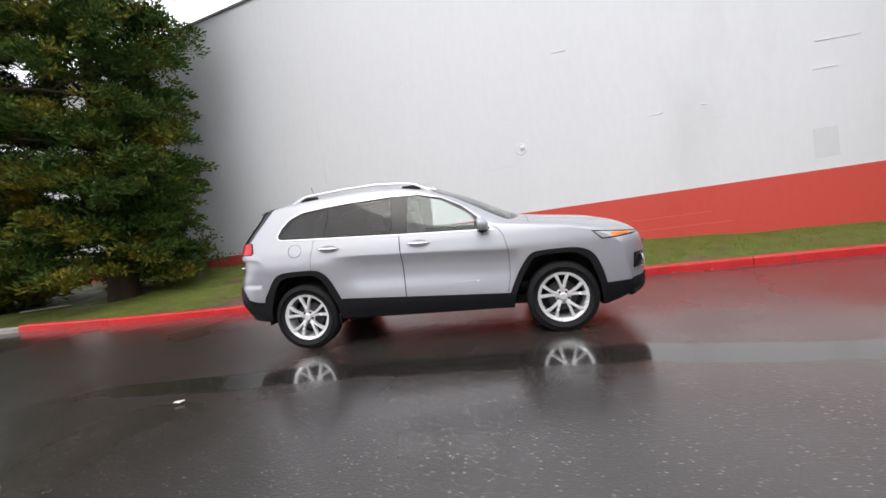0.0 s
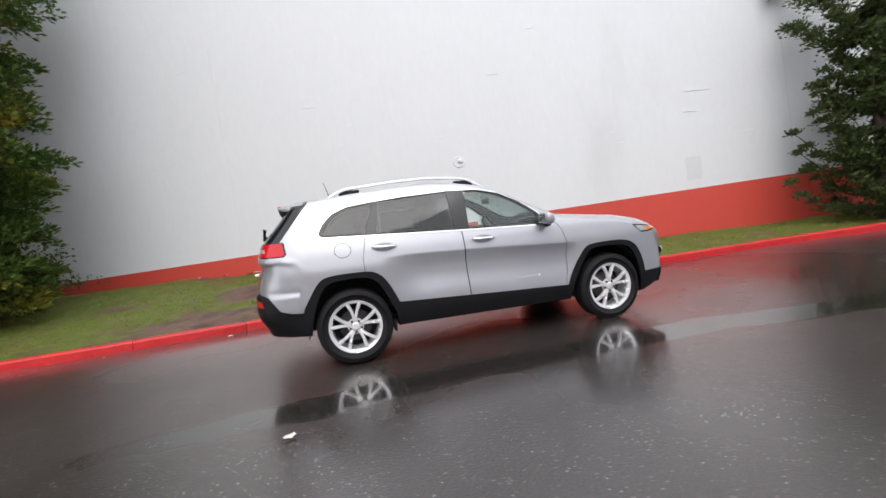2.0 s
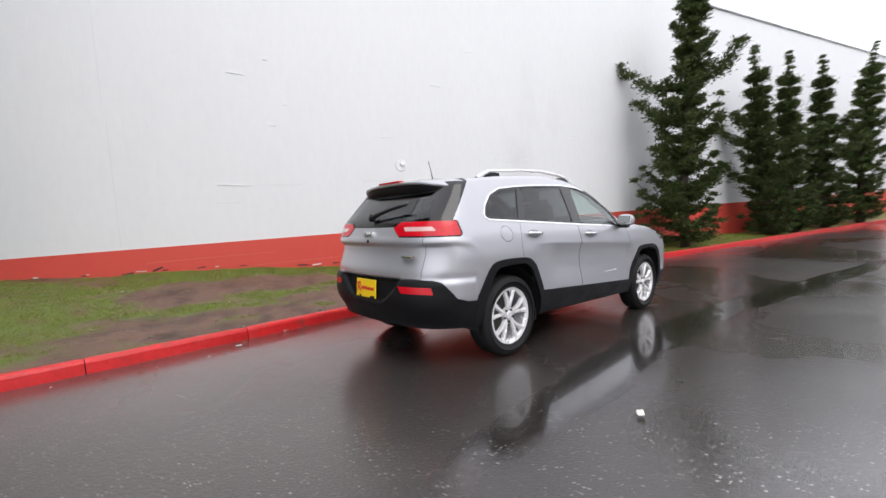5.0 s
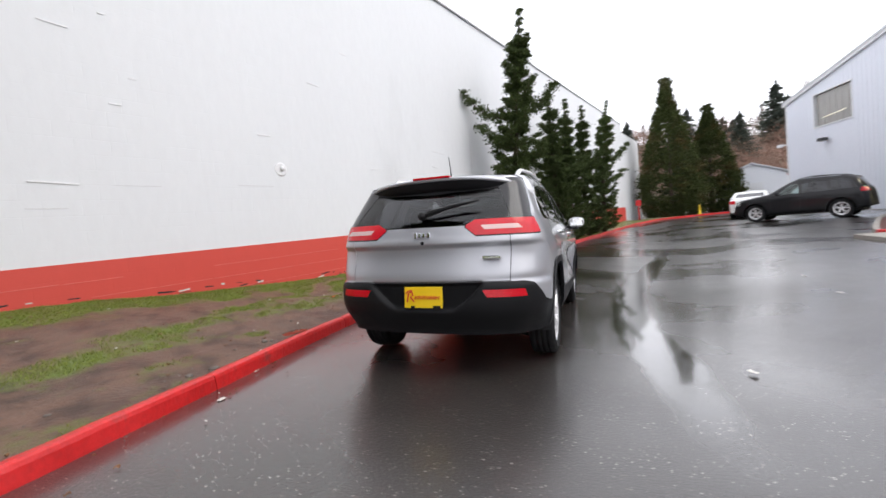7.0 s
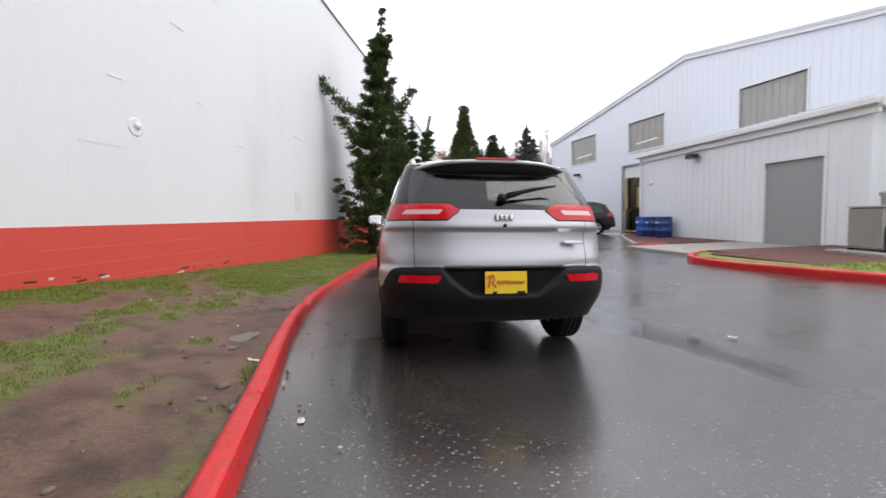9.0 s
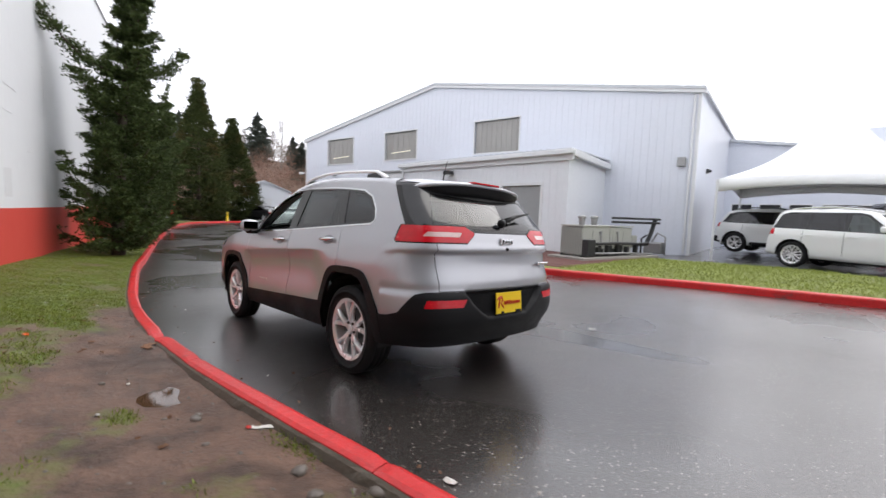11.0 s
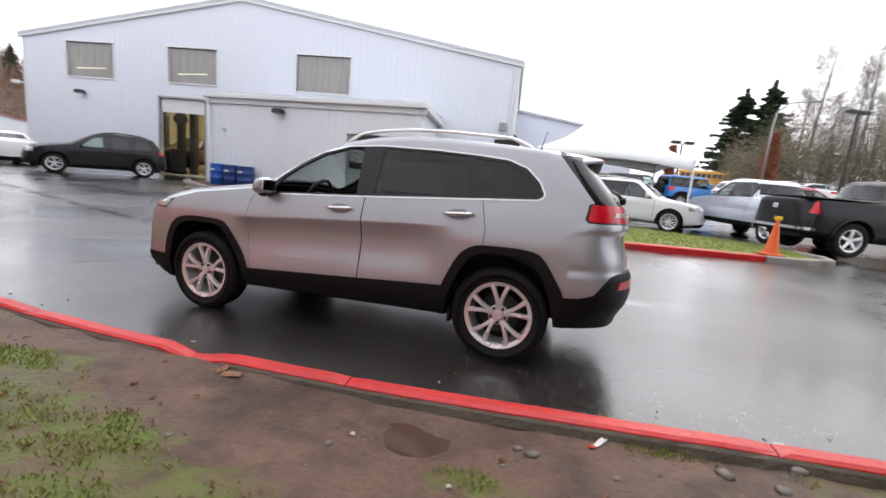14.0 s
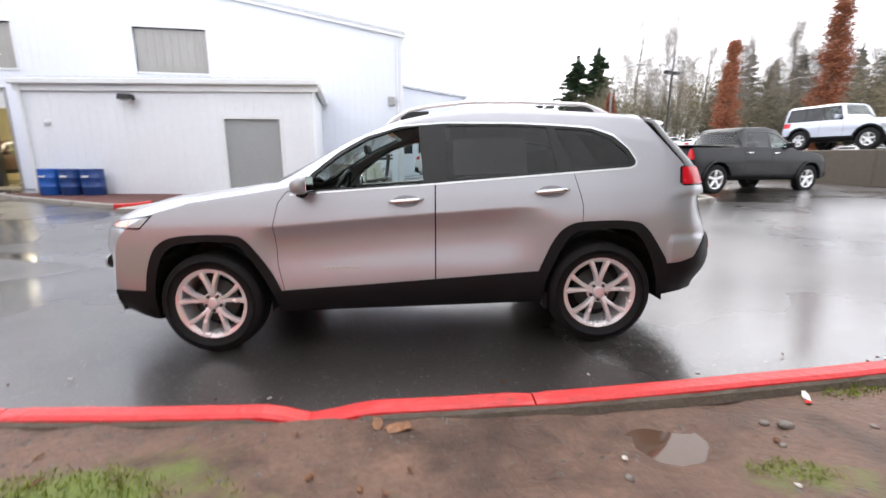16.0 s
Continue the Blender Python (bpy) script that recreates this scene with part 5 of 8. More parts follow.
def cabin(car, floor_z, x_front, x_rear, wide, driver=0.38, roof=1.5):
    """Seats, dashboard and steering wheel behind the glass."""
    def seat(x, y, w):
        bm = boxed(x - 0.28, x + 0.26, y - w, y + w, floor_z + 0.15, floor_z + 0.35, bevel=0.05)
        box(bm, -0.1, 0.1, y - w * 0.95, y + w * 0.95, 0.0, 0.62, m=pose(x - 0.25, 0, floor_z + 0.3, 0, -14, 0), bevel=0.05)
        part("seat", bm, M["seat_cloth"], car, smooth=False)
    seat(x_front, driver, 0.25)
    seat(x_front, -driver, 0.25)
    seat(x_rear, 0.0, 0.6)
    for y in (driver, -driver):
        part("headrest", boxed(x_front - 0.47, x_front - 0.37, y - 0.12, y + 0.12, floor_z + 0.93, floor_z + 1.12, bevel=0.04), M["seat_cloth"], car)
    part("dashboard", boxed(x_front + 0.62, x_front + 1.2, -wide, wide, floor_z + 0.3, floor_z + 0.62, bevel=0.06), M["interior"], car)
    ring = bmesh.new()
    pts = [(0.0, 0.185 * math.cos(2 * math.pi * k / 24), 0.185 * math.sin(2 * math.pi * k / 24)) for k in range(25)]
    merge(ring, tube(pts, 0.016, 6, cap=False))
    merge(ring, boxed(-0.02, 0.02, -0.17, 0.17, -0.025, 0.025, bevel=0.01))
    merge(ring, boxed(-0.03, 0.02, -0.06, 0.06, -0.15, 0.06, bevel=0.015))
    wheel = part("steering_wheel", ring, M["interior"], car, smooth=True)
    wheel.matrix_local = pose(x_front + 0.5, driver, floor_z + 0.62, 0, -25, 0)
    part("cabin_floor", boxed(x_rear - 0.5, x_front + 1.1, -wide, wide, floor_z, floor_z + 0.05), M["interior"], car)
    return wheel


def trapezoid(y, z):
    """1 inside the plate recess of the rear bumper, 0 outside, soft at its edge."""
    half = float(np.interp(z, [0.535, 0.57, 0.64, 0.72], [0.24, 0.305, 0.39, 0.455]))
    return smooth_step(half + 0.012, half - 0.022, y) * smooth_step(0.522, 0.552, z) * smooth_step(0.745, 0.72, z)


def press_hero(p, n):
    """Pressed forms: the scalloped tail below its shoulder line, the recess for the plate, the tucked-in bumper foot, flared arches."""
    p = p.copy()
    x, y, z = p
    flat = Vector((n.x, n.y, 0.0))
    if x < -1.45 and flat.length > 0.2:
        flat.normalize()
        line = float(np.interp(x, [-1.95, -1.82, -1.7, -1.6, -1.5], [1.022, 1.0, 0.92, 0.84, 0.78]))
        soft = 0.028 + 0.09 * smooth_step(-1.95, -1.65, x)
        deep = 0.005 + 0.027 * smooth_step(0.35, 0.85, -flat.x)
        hollow = smooth_step(line + 0.004, line - soft, z) * (1 - smooth_step(line - soft - 0.04, 0.75, z)) * smooth_step(-1.58, -1.98, x)
        ledge = smooth_step(line + 0.07, line + 0.02, z) * smooth_step(line - 0.015, line + 0.012, z) * smooth_step(-1.7, -1.95, x)
        p -= flat * (deep * hollow - 0.006 * ledge)
        if x < -1.8:
            gate = smooth_step(0.70, 0.725, z) * smooth_step(0.80, 0.745, z)
            p += flat * 0.012 * smooth_step(0.50, 0.60, z) * smooth_step(0.742, 0.722, z) * (1 - trapezoid(y, z))
            p -= flat * 0.006 * gate
            if n.x < -0.3:
                p.x += 0.034 * trapezoid(y, z)
    tuck = smooth_step(0.54, 0.33, z) * smooth_step(-1.75, -2.1, x)
    p.x += 0.085 * tuck
    p.y *= 1 - 0.05 * tuck
    tuck = smooth_step(0.47, 0.24, z) * smooth_step(1.8, 2.15, x)
    p.x -= 0.1 * tuck
    p.y *= 1 - 0.06 * tuck
    p.y = max(0.0, p.y)
    return p


HERO = dict(
    top=[(-2.285, 0.2), (-2.28, 0.50), (-2.277, 0.60), (-2.266, 0.72), (-2.25, 0.765), (-2.243, 0.85), (-2.232, 1.03), (-2.21, 1.09), (-2.185, 1.165), (-2.16, 1.215), (-1.94, 1.455), (-1.88, 1.535), (-1.7, 1.575), (-1.35, 1.61), (-0.9, 1.64), (-0.45, 1.65), (-0.1, 1.625), (0.12, 1.585), (0.45, 1.46), (0.9, 1.235), (1.02, 1.185), (1.3, 1.15), (1.75, 1.10), (2.0, 1.04), (2.15, 0.975), (2.24, 0.905), (2.275, 0.83), (2.29, 0.74), (2.295, 0.60), (2.297, 0.45), (2.30, 0.15)],
    width=[(-2.34, 0.74), (-2.2, 0.81), (-2.05, 0.865), (-1.8, 0.905), (-1.4, 0.925), (0, 0.93), (1.4, 0.925), (1.75, 0.91), (1.95, 0.885), (2.1, 0.845), (2.25, 0.745), (2.34, 0.6)],
    low=[(-2.34, 0.38), (-2.15, 0.35), (-1.75, 0.33), (-0.9, 0.30), (0.9, 0.28), (1.75, 0.24), (2.0, 0.30), (2.15, 0.34), (2.34, 0.42)],
    belt=[(-2.34, 1.17), (-1.5, 1.17), (-0.2, 1.12), (0.8, 1.075), (1.2, 1.06), (1.8, 1.0), (2.2, 0.92), (2.34, 0.85)],
    form=[(0.2, 0.90), (0.3, 0.945), (0.42, 0.985), (0.6, 1.0), (0.8, 1.002), (0.9, 1.0), (0.95, 0.99), (1.05, 0.965), (1.12, 0.939), (1.2, 0.905), (1.3, 0.86)],
    crease=[(-1.2, 0.965), (-0.73, 0.965), (0.16, 0.925), (0.8, 0.885), (1.2, 0.87)],
    recess=0.052, tumble=0.36, cf=0.32, cr=0.26, crown=0.05, fine=1.0, press=press_hero)

def rounded(poly, times=2):
    """Cut the corners of a closed outline."""
    for _ in range(times):
        poly = [(a[0] + (b[0] - a[0]) * k, a[1] + (b[1] - a[1]) * k) for a, b in zip(poly, poly[1:] + poly[:1]) for k in (0.25, 0.75)]
    return poly


ARCH_F = [(0.80, 0.12), (0.82, 0.40), (0.875, 0.52), (0.97, 0.70), (1.045, 0.805), (1.12, 0.842), (1.46, 0.848), (1.61, 0.815), (1.70, 0.72), (1.78, 0.45), (1.80, 0.12)]
ARCH_FI = [(0.86, 0.12), (0.875, 0.38), (0.93, 0.50), (1.015, 0.67), (1.085, 0.765), (1.15, 0.797), (1.43, 0.802), (1.57, 0.765), (1.645, 0.67), (1.72, 0.42), (1.74, 0.12)]
ARCH_R = [(-0.87, 0.12), (-0.89, 0.46), (-0.94, 0.59), (-1.03, 0.775), (-1.11, 0.84), (-1.2, 0.864), (-1.57, 0.862), (-1.655, 0.79), (-1.73, 0.67), (-1.81, 0.54), (-1.82, 0.12)]
ARCH_RI = [(-0.93, 0.12), (-0.95, 0.43), (-1.005, 0.56), (-1.09, 0.735), (-1.16, 0.795), (-1.24, 0.812), (-1.53, 0.808), (-1.60, 0.745), (-1.67, 0.62), (-1.74, 0.40), (-1.75, 0.12)]
DLO = [(0.74, 1.085), (0.60, 1.235), (0.43, 1.37), (0.23, 1.475), (0.0, 1.535), (-0.3, 1.55), (-0.75, 1.535), (-1.07, 1.512), (-1.31, 1.486), (-1.455, 1.43), (-1.555, 1.335), (-1.6, 1.25), (-1.59, 1.215), (-1.55, 1.195), (-0.2, 1.125)]
WIN_F = [(0.63, 1.115), (0.56, 1.225), (0.40, 1.345), (0.21, 1.45), (0.0, 1.51), (-0.13, 1.523), (-0.155, 1.145)]
WIN_R = [(-0.305, 1.158), (-0.315, 1.523), (-0.75, 1.51), (-1.005, 1.49), (-1.055, 1.2)]
WIN_Q = [(-1.17, 1.21), (-1.055, 1.483), (-1.30, 1.457), (-1.42, 1.405), (-1.515, 1.315), (-1.555, 1.25), (-1.545, 1.228)]
DOOR_F = [(-0.215, 0.46), (0.82, 0.435), (0.86, 0.62), (0.86, 0.88), (0.82, 1.04), (0.74, 1.14), (0.2, 1.14), (-0.235, 1.16)]
DOOR_R = [(-0.215, 0.46), (-0.9, 0.48), (-1.205, 0.8), (-1.215, 0.97), (-1.16, 1.21), (-0.235, 1.16)]


def build_hero():
    car = thing("suv", "silver SUV with black cladding and chrome trim on wet asphalt", "car", m=CAR_M)
    h = Hull(HERO)
    side = lambda c, n: c.y > 0.45
    h.cut("open", side_planes(rounded(ARCH_FI)), side)
    h.cut("open", side_planes(rounded(ARCH_RI)), side)
    h.cut("arch_front", side_planes(rounded(ARCH_F)), side)
    h.cut("arch_rear", side_planes(rounded(ARCH_R)), side)
    sill = Vector((0.05, 0, 1)).normalized()
    h.cut("sill", [((0.82, 0, 0.445), sill), ((0.9, 0, 0), (1, 0, 0)), ((-1.0, 0, 0), (-1, 0, 0))], lambda c, n: c.y > 0.3)
    h.cut("front_bumper", [((1.7, 0, 0), (-1, 0, 0)), ((2.0, 0, 0.475), (-0.04, 0, 1))])
    # the black bumper climbs round the corner in a soft S to the foot of the tailgate
    tail = lambda c, n: c.x < -1.7
    h.cut("rear_bumper", [((-1.7, 0, 0), (1, 0, 0)), ((-1.8, 0, 0.556), Vector((0.07, 0, 1)))])
    h.cut("rear_bumper", [((-1.9, 0, 0.566), Vector((0.3, 0, 1))), ((0, 0, 0.605), (0, 0, 1))], tail)
    h.cut("rear_bumper", [((-1.985, 0, 0.592), Vector((0.72, 0, 0.7))), ((0, 0, 0.66), (0, 0, 1))], tail)
    h.cut("rear_bumper", [((-2.0, 0, 0.61), Vector((1.05, 0, 0.8))), ((-2.085, 0, 0.72), Vector((0.35, 0, 1))), ((0, 0, 0.735), (0, 0, 1))], tail)
    h.cut("plate_recess", [((0, 0, 0.535), (0, 0, -1)), ((0, 0.24, 0.535), Vector((0, 1, -1.2))), ((0, 0, 0.726), (0, 0, 1))], lambda c, n: c.x < -2.1, ("rear_bumper",))
    high = lambda c, n: c.y > 0.3 and n.y > 0.35
    h.cut("chrome", side_planes(DLO), high)
    h.cut("pillar", side_planes(DLO, 0.012), high, ("chrome",))
    h.cut("front_window", side_planes(WIN_F), high, ("pillar", "chrome"))
    h.cut("rear_window", side_planes(WIN_R), high, ("pillar", "chrome"))
    h.cut("quarter_window", side_planes(WIN_Q), high, ("pillar", "chrome"))
    # windscreen and back glass
    topf = lambda c, n: n.x > 0.15 and n.z > 0.3
    h.cut("windscreen_band", [((0.15, 0, 1.58), (-0.42, 0, 0.9)), ((0.99, 0, 1.2), (1, 0, 0)), ((0, 0.70, 1.2), (0, 1, 0.30))], topf)
    h.cut("windscreen", [((0.18, 0, 1.56), (-0.42, 0, 0.9)), ((0.92, 0, 1.2), (1, 0, 0)), ((0, 0.67, 1.2), (0, 1, 0.30))], topf, ("windscreen_band",))
    # the back glass wraps round on to the sides, behind a line that leans with the pillar
    back = lambda c, n: c.x < -1.6 and n.z < 0.93
    h.cut("back_glass", [((0, 0, 1.158), (0, 0, -1)), ((-1.905, 0, 1.24), Vector((0.78, 0, -0.63))), ((-1.66, 0, 0), (1, 0, 0))], back)
    h.cut("back_band", [((0, 0, 1.425), Vector((0, 0.04, -1))), ((0, 0.66, 1.21), Vector((0, 1, 0.5)))], back, ("back_glass",))
    h.cut("back_edge", [((0, 0.66, 1.21), Vector((0, -1, -0.5)))], back, ("back_glass",))
    # tail lamps: leaf-shaped, wrapped round the corner, pointed towards the tailgate's middle
    lamp = lambda c, n: c.x < -1.75

    def leaf(i):
        return [((0, 0, 1.074 + i), (0, 0, -1)), ((0, 0, 1.207 - i), (0, 0, 1)), ((-1.885 - 1.9 * i, 0, 1.14), Vector((1, 0, 0.16))), ((-1.898 - 1.8 * i, 0, 1.2), Vector((1, 0, 1.3))), ((-1.885 - 1.8 * i, 0, 1.09), Vector((1, 0, -1.2))), ((0, 0.425 + i, 1.066), Vector((0, -0.085, -0.11))), ((0, 0.325 + 1.4 * i, 1.16), Vector((0, -0.5, 0.86))), ((0, 0.325 + 1.2 * i, 1.16), Vector((0, -1, 0.0)))]

    h.cut("lamp_rim", leaf(0.0), lamp, ("body", "back_glass", "back_edge"))
    h.cut("tail_lamp", leaf(0.009), lamp, ("lamp_rim",))
    h.cut("lamp_bar", [((0, 0, 1.122), (0, 0, -1)), ((0, 0, 1.155), (0, 0, 1)), ((-2.075, 0, 1.15), (1, 0, 0.3)), ((0, 0.45, 1.14), (0, -1, 0)), ((0, 0.48, 1.118), Vector((0, -1, -1)))], lamp, ("tail_lamp",))
    # reflectors, tailgate
    h.cut("reflector", [((0, 0, 0.628), (0, 0, -1)), ((0, 0, 0.682), (0, 0, 1)), ((0, 0.475, 0.655), Vector((0, -1, -0.6))), ((0, 0.755, 0.66), Vector((0, 1, 0.3))), ((-1.98, 0, 0), (1, 0, 0))], lamp, ("rear_bumper",))
    gate = lambda i: [((0, 0, 0.738 + i), (0, 0, -1)), ((0, 0.66 - i, 0.9), Vector((0, 1, -0.02))), ((0, 0, 1.25), (0, 0, 1))]
    h.panel("tailgate", gate, lambda c, n: c.x < -1.9 and n.x < -0.3, 0.006)
    # headlamps, bonnet
    nose = lambda c, n: c.x > 1.5 and c.z > 0.8
    lampf = lambda i: [((1.66 + i, 0, 0.98), Vector((-1, 0, -1.0))), ((2.2, 0, 0.903 + i), Vector((0.03, 0, -1))), ((1.66, 0, 0.985 - i), Vector((0.12, 0, 1))), ((0, 0.42, 0), (0, -1, 0))]
    h.cut("head_rim", lampf(0.0), nose)
    h.cut("head_lamp", lampf(0.012), nose, ("head_rim",))
    h.cut("amber_lamp", [((1.8, 0, 0.95), (0.06, 0, 1)), ((1.84, 0, 0), (-1, 0, 0)), ((2.06, 0, 0), (1, 0, 0))], nose, ("head_lamp",))
    hood = lambda i: [((1.08 + i, 0, 0), (-1, 0, 0)), ((2.17 - i, 0, 0), (1, 0, 0)), ((0, 0.74 - i, 0), Vector((-0.06, 1, 0)))]
    h.panel("bonnet", hood, lambda c, n: n.z > 0.5 and c.x > 1.0, 0.005)
    h.cut("grille", [((0, 0.62, 0), (0, 1, 0)), ((0, 0, 0.66), (0, 0, -1)), ((0, 0, 0.83), (0, 0, 1)), ((2.1, 0, 0), (-1, 0, 0))], lambda c, n: n.x > 0.3)
    h.cut("fog_recess", [((0, 0.5, 0), (0, -1, 0)), ((0, 0.78, 0), (0, 1, 0)), ((0, 0, 0.56), (0, 0, -1)), ((0, 0, 0.72), (0, 0, 1)), ((2.0, 0, 0), (-1, 0, 0))], lambda c, n: n.x > 0.2)
    doors = lambda c, n: c.y > 0.6
    h.panel("front_door", lambda i: side_planes(DOOR_F, i), doors)
    h.panel("rear_door", lambda i: side_planes(DOOR_R, i), doors)
    cap = [(-1.385 + 0.078 * math.cos(k * math.pi / 10), 1.075 + 0.07 * math.sin(k * math.pi / 10)) for k in range(20)]
    h.cut("cap_gap", side_planes(cap), doors)
    h.cut("fuel_door", side_planes(cap, 0.005), doors, ("cap_gap",))

    P, D = M["silver"], M["interior"]
    body = h.pieces(["body"], 0)
    for k, piece in enumerate(islands(body)):
        shell("body_panel" if k else "body", piece, [P, M["headliner"]], car, 0.02)
    shell("quarter_skin", h.pieces(["cap_gap", "fuel_door"], 1), [P, M["headliner"]], car, 0.02)
    shell("tailgate", h.pieces(["tailgate"], 0), [P, D], car, 0.02)
    shell("bonnet", h.pieces(["bonnet"], 0), [P, D], car, 0.02)
    shell("panel_gap", h.pieces(["gap"], 0, -0.003), [M["dark"]], car, 0.02)
    shell("fuel_door", h.pieces(["fuel_door"], -1), [P, D], car, 0.02)
    shell("panel_gap", h.pieces(["cap_gap"], -1, -0.005), [M["dark"]], car, 0.02)
    shell("front_bumper", h.pieces(["front_bumper"], 0, 0.006), [M["plastic"]], car, 0.03, "black lower front bumper")
    rb = shell("rear_bumper", h.pieces(["rear_bumper"], 0, 0.008), [M["plastic"]], car, 0.03, "black plastic rear bumper")
    shell("plate_recess", h.pieces(["plate_recess"], 0, 0.006), [M["plastic_rough"]], rb, 0.03, "grained black recess round the plate")
    shell("windscreen", h.pieces(["windscreen"], 0), [M["glass"]], car, 0.005, "clear glass")
    shell("windscreen_border", h.pieces(["windscreen_band"], 0), [M["gloss_black"]], car, 0.02)
    shell("back_glass", h.pieces(["back_glass"], 0, -0.004), [M["privacy"]], car, 0.005, "dark tinted glass")
    shell("back_glass_border", h.pieces(["back_band"], 0, -0.002), [M["plastic"]], car, 0.01, "black band at the top of the back glass")
    shell("grille", h.pieces(["grille"], 0, -0.01), [M["gloss_black"]], car, 0.02)
    for sg in (1, -1):
        for nm in ("front_door", "rear_door"):
            door = shell(nm, h.pieces([nm], sg), [P, D], car, 0.02)
            hx, hz = (-0.035, 1.03) if nm == "front_door" else (-1.005, 1.065)
            y = h.side_y(hx, hz)
            bm = bmesh.new()
            pts = []
            for k in range(9):
                t = k / 8
                pts.append((hx + 0.115 - 0.23 * t, sg * (y + 0.012 + 0.03 * math.sin(math.pi * t) ** 0.6), hz - 0.005 + 0.012 * t))
            merge(bm, tube(pts, [0.009, 0.014, 0.016, 0.016, 0.016, 0.016, 0.016, 0.014, 0.009], 8))
            part("door_handle", bm, M["chrome"], door, "chrome handle bar", smooth=True)
            # thin disc on the door whose darker colour stands for the cup's shade
            bm = bmesh.new()
            merge(bm, lathe([(0.0, 0.001), (0.075, 0.001), (0.095, 0.004), (0.1, 0.0)], 20), Matrix.LocRotScale((hx, 0, hz - 0.004), None, (0.92, 1, 0.4)))
            for v in bm.verts:
                v.co.y = sg * (h.side_y(v.co.x, v.co.z) + 0.001)
            part("handle_recess", bm, M["handle_shade"], door, smooth=True)
        shell("back_glass_edge", h.pieces(["back_edge"], sg, -0.002), [M["gloss_black"]], car, 0.01, "black edge of the back glass")
        shell("wheel_arch", h.pieces(["arch_front"], sg, 0.012), [M["plastic"]], car, 0.03)
        shell("wheel_arch", h.pieces(["arch_rear"], sg, 0.012), [M["plastic"]], car, 0.03)
        shell("sill_cladding", h.pieces(["sill"], sg, 0.01), [M["plastic"]], car, 0.03)
        shell("window_trim", h.pieces(["chrome"], sg, 0.004), [M["chrome"]], car, 0.02, "bright chrome window surround")
        shell("pillar_cover", h.pieces(["pillar"], sg, 0.001), [M["gloss_black"], M["headliner"]], car, 0.02, "black pillar cover")
        if sg < 0:
            shell("front_window", h.pieces(["front_window"], sg, -0.004), [M["glass"]], car, 0.004, "clear glass")
        shell("rear_window", h.pieces(["rear_window"], sg, -0.004), [M["privacy"]], car, 0.004, "dark tinted glass")
        shell("quarter_window", h.pieces(["quarter_window"], sg, -0.004), [M["privacy"]], car, 0.004, "dark tinted glass")
        lamp_ = shell("tail_lamp", h.pieces(["tail_lamp"], sg, 0.006), [M["red_lamp"]], car, 0.03, "red tail lamp")
        shell("lamp_bar", h.pieces(["lamp_bar"], sg, 0.007), [M["pink_lamp"]], lamp_, 0.02, "pale lamp bar")
        shell("lamp_rim", h.pieces(["lamp_rim"], sg, 0.001), [M["gloss_black"]], lamp_, 0.02)
        shell("reflector", h.pieces(["reflector"], sg, 0.012), [M["red_lamp"]], car, 0.03, "red bumper reflector")
        hl = None
        for piece in islands(h.pieces(["head_lamp"], sg, 0.002)):
            if hl is None:
                hl = shell("head_lamp", piece, [M["clear_lamp"]], car, 0.02, "slim clear headlamp")
            else:
                shell("lamp_lens", piece, [M["clear_lamp"]], hl, 0.02)
        shell("lamp_rim", h.pieces(["head_rim"], sg, 0.001), [M["gloss_black"]], hl, 0.02)
        shell("turn_lamp", h.pieces(["amber_lamp"], sg, 0.004), [M["amber"]], hl, 0.02, "amber turn lamp")
        shell("fog_recess", h.pieces(["fog_recess"], sg, -0.01), [M["gloss_black"]], car, 0.02)
        # fog lamp
        part("fog_lamp", lathe([(0.045, 0.0), (0.048, 0.012), (0.04, 0.016), (0.0, 0.018)], 20), M["clear_lamp"], car, smooth=True).matrix_local = pose(2.16, sg * 0.66, 0.64, 0, 0, -90)
        # mirror
        bm = bmesh.new()
        r = bmesh.ops.create_uvsphere(bm, u_segments=20, v_segments=12, radius=1.0)
        for v in bm.verts:
            x, y, z = v.co
            v.co = (0.605 + 0.088 * x * (1.0 if x > 0 else 0.35), sg * (0.985 + 0.1 * math.copysign(abs(y) ** 0.8, y)), 1.162 + 0.064 * math.copysign(abs(z) ** 0.75, z) - 0.02 * max(0.0, x))
        mir = part("door_mirror", bm, P, car, "silver door mirror housing", smooth=True)
        low = bmesh.new()
        merge(low, tube([(0.66, sg * 0.86, 1.098), (0.645, sg * 0.93, 1.1), (0.62, sg * 1.0, 1.112)], [0.03, 0.032, 0.042], 8))
        part("mirror_stalk", low, M["gloss_black"], mir, smooth=True)
        part("mirror_glass", boxed(0.568, 0.575, sg * 0.985 - 0.075, sg * 0.985 + 0.075, 1.118, 1.206, bevel=0.002), M["mirror"], mir)
        # roof rails: a flat bar that curves down to the roof at both ends, with black feet under it
        rows, n = [], 30
        for k in range(n + 1):
            t = k / n
            x = 0.1 - 1.56 * t
            lift = 0.052 * min(1.0, math.sin(math.pi * min(1.0, max(0.0, t))) * 3.2) ** 0.8
            y, z = 0.605 + 0.012 * math.sin(math.pi * t), h.roof_z(x, 0.605) - 0.012
            th = 0.016 + 0.02 * (1 - min(1.0, lift / 0.05))
            rows.append([(x, sg * (y + dy), z + lift + dz) for dy, dz in ((-0.016, -th + 0.012), (0.016, -th + 0.012), (0.021, 0.006), (0.016, 0.019), (0.0, 0.023), (-0.016, 0.019), (-0.021, 0.006))])
        bm = grid_mesh(rows, close=True)
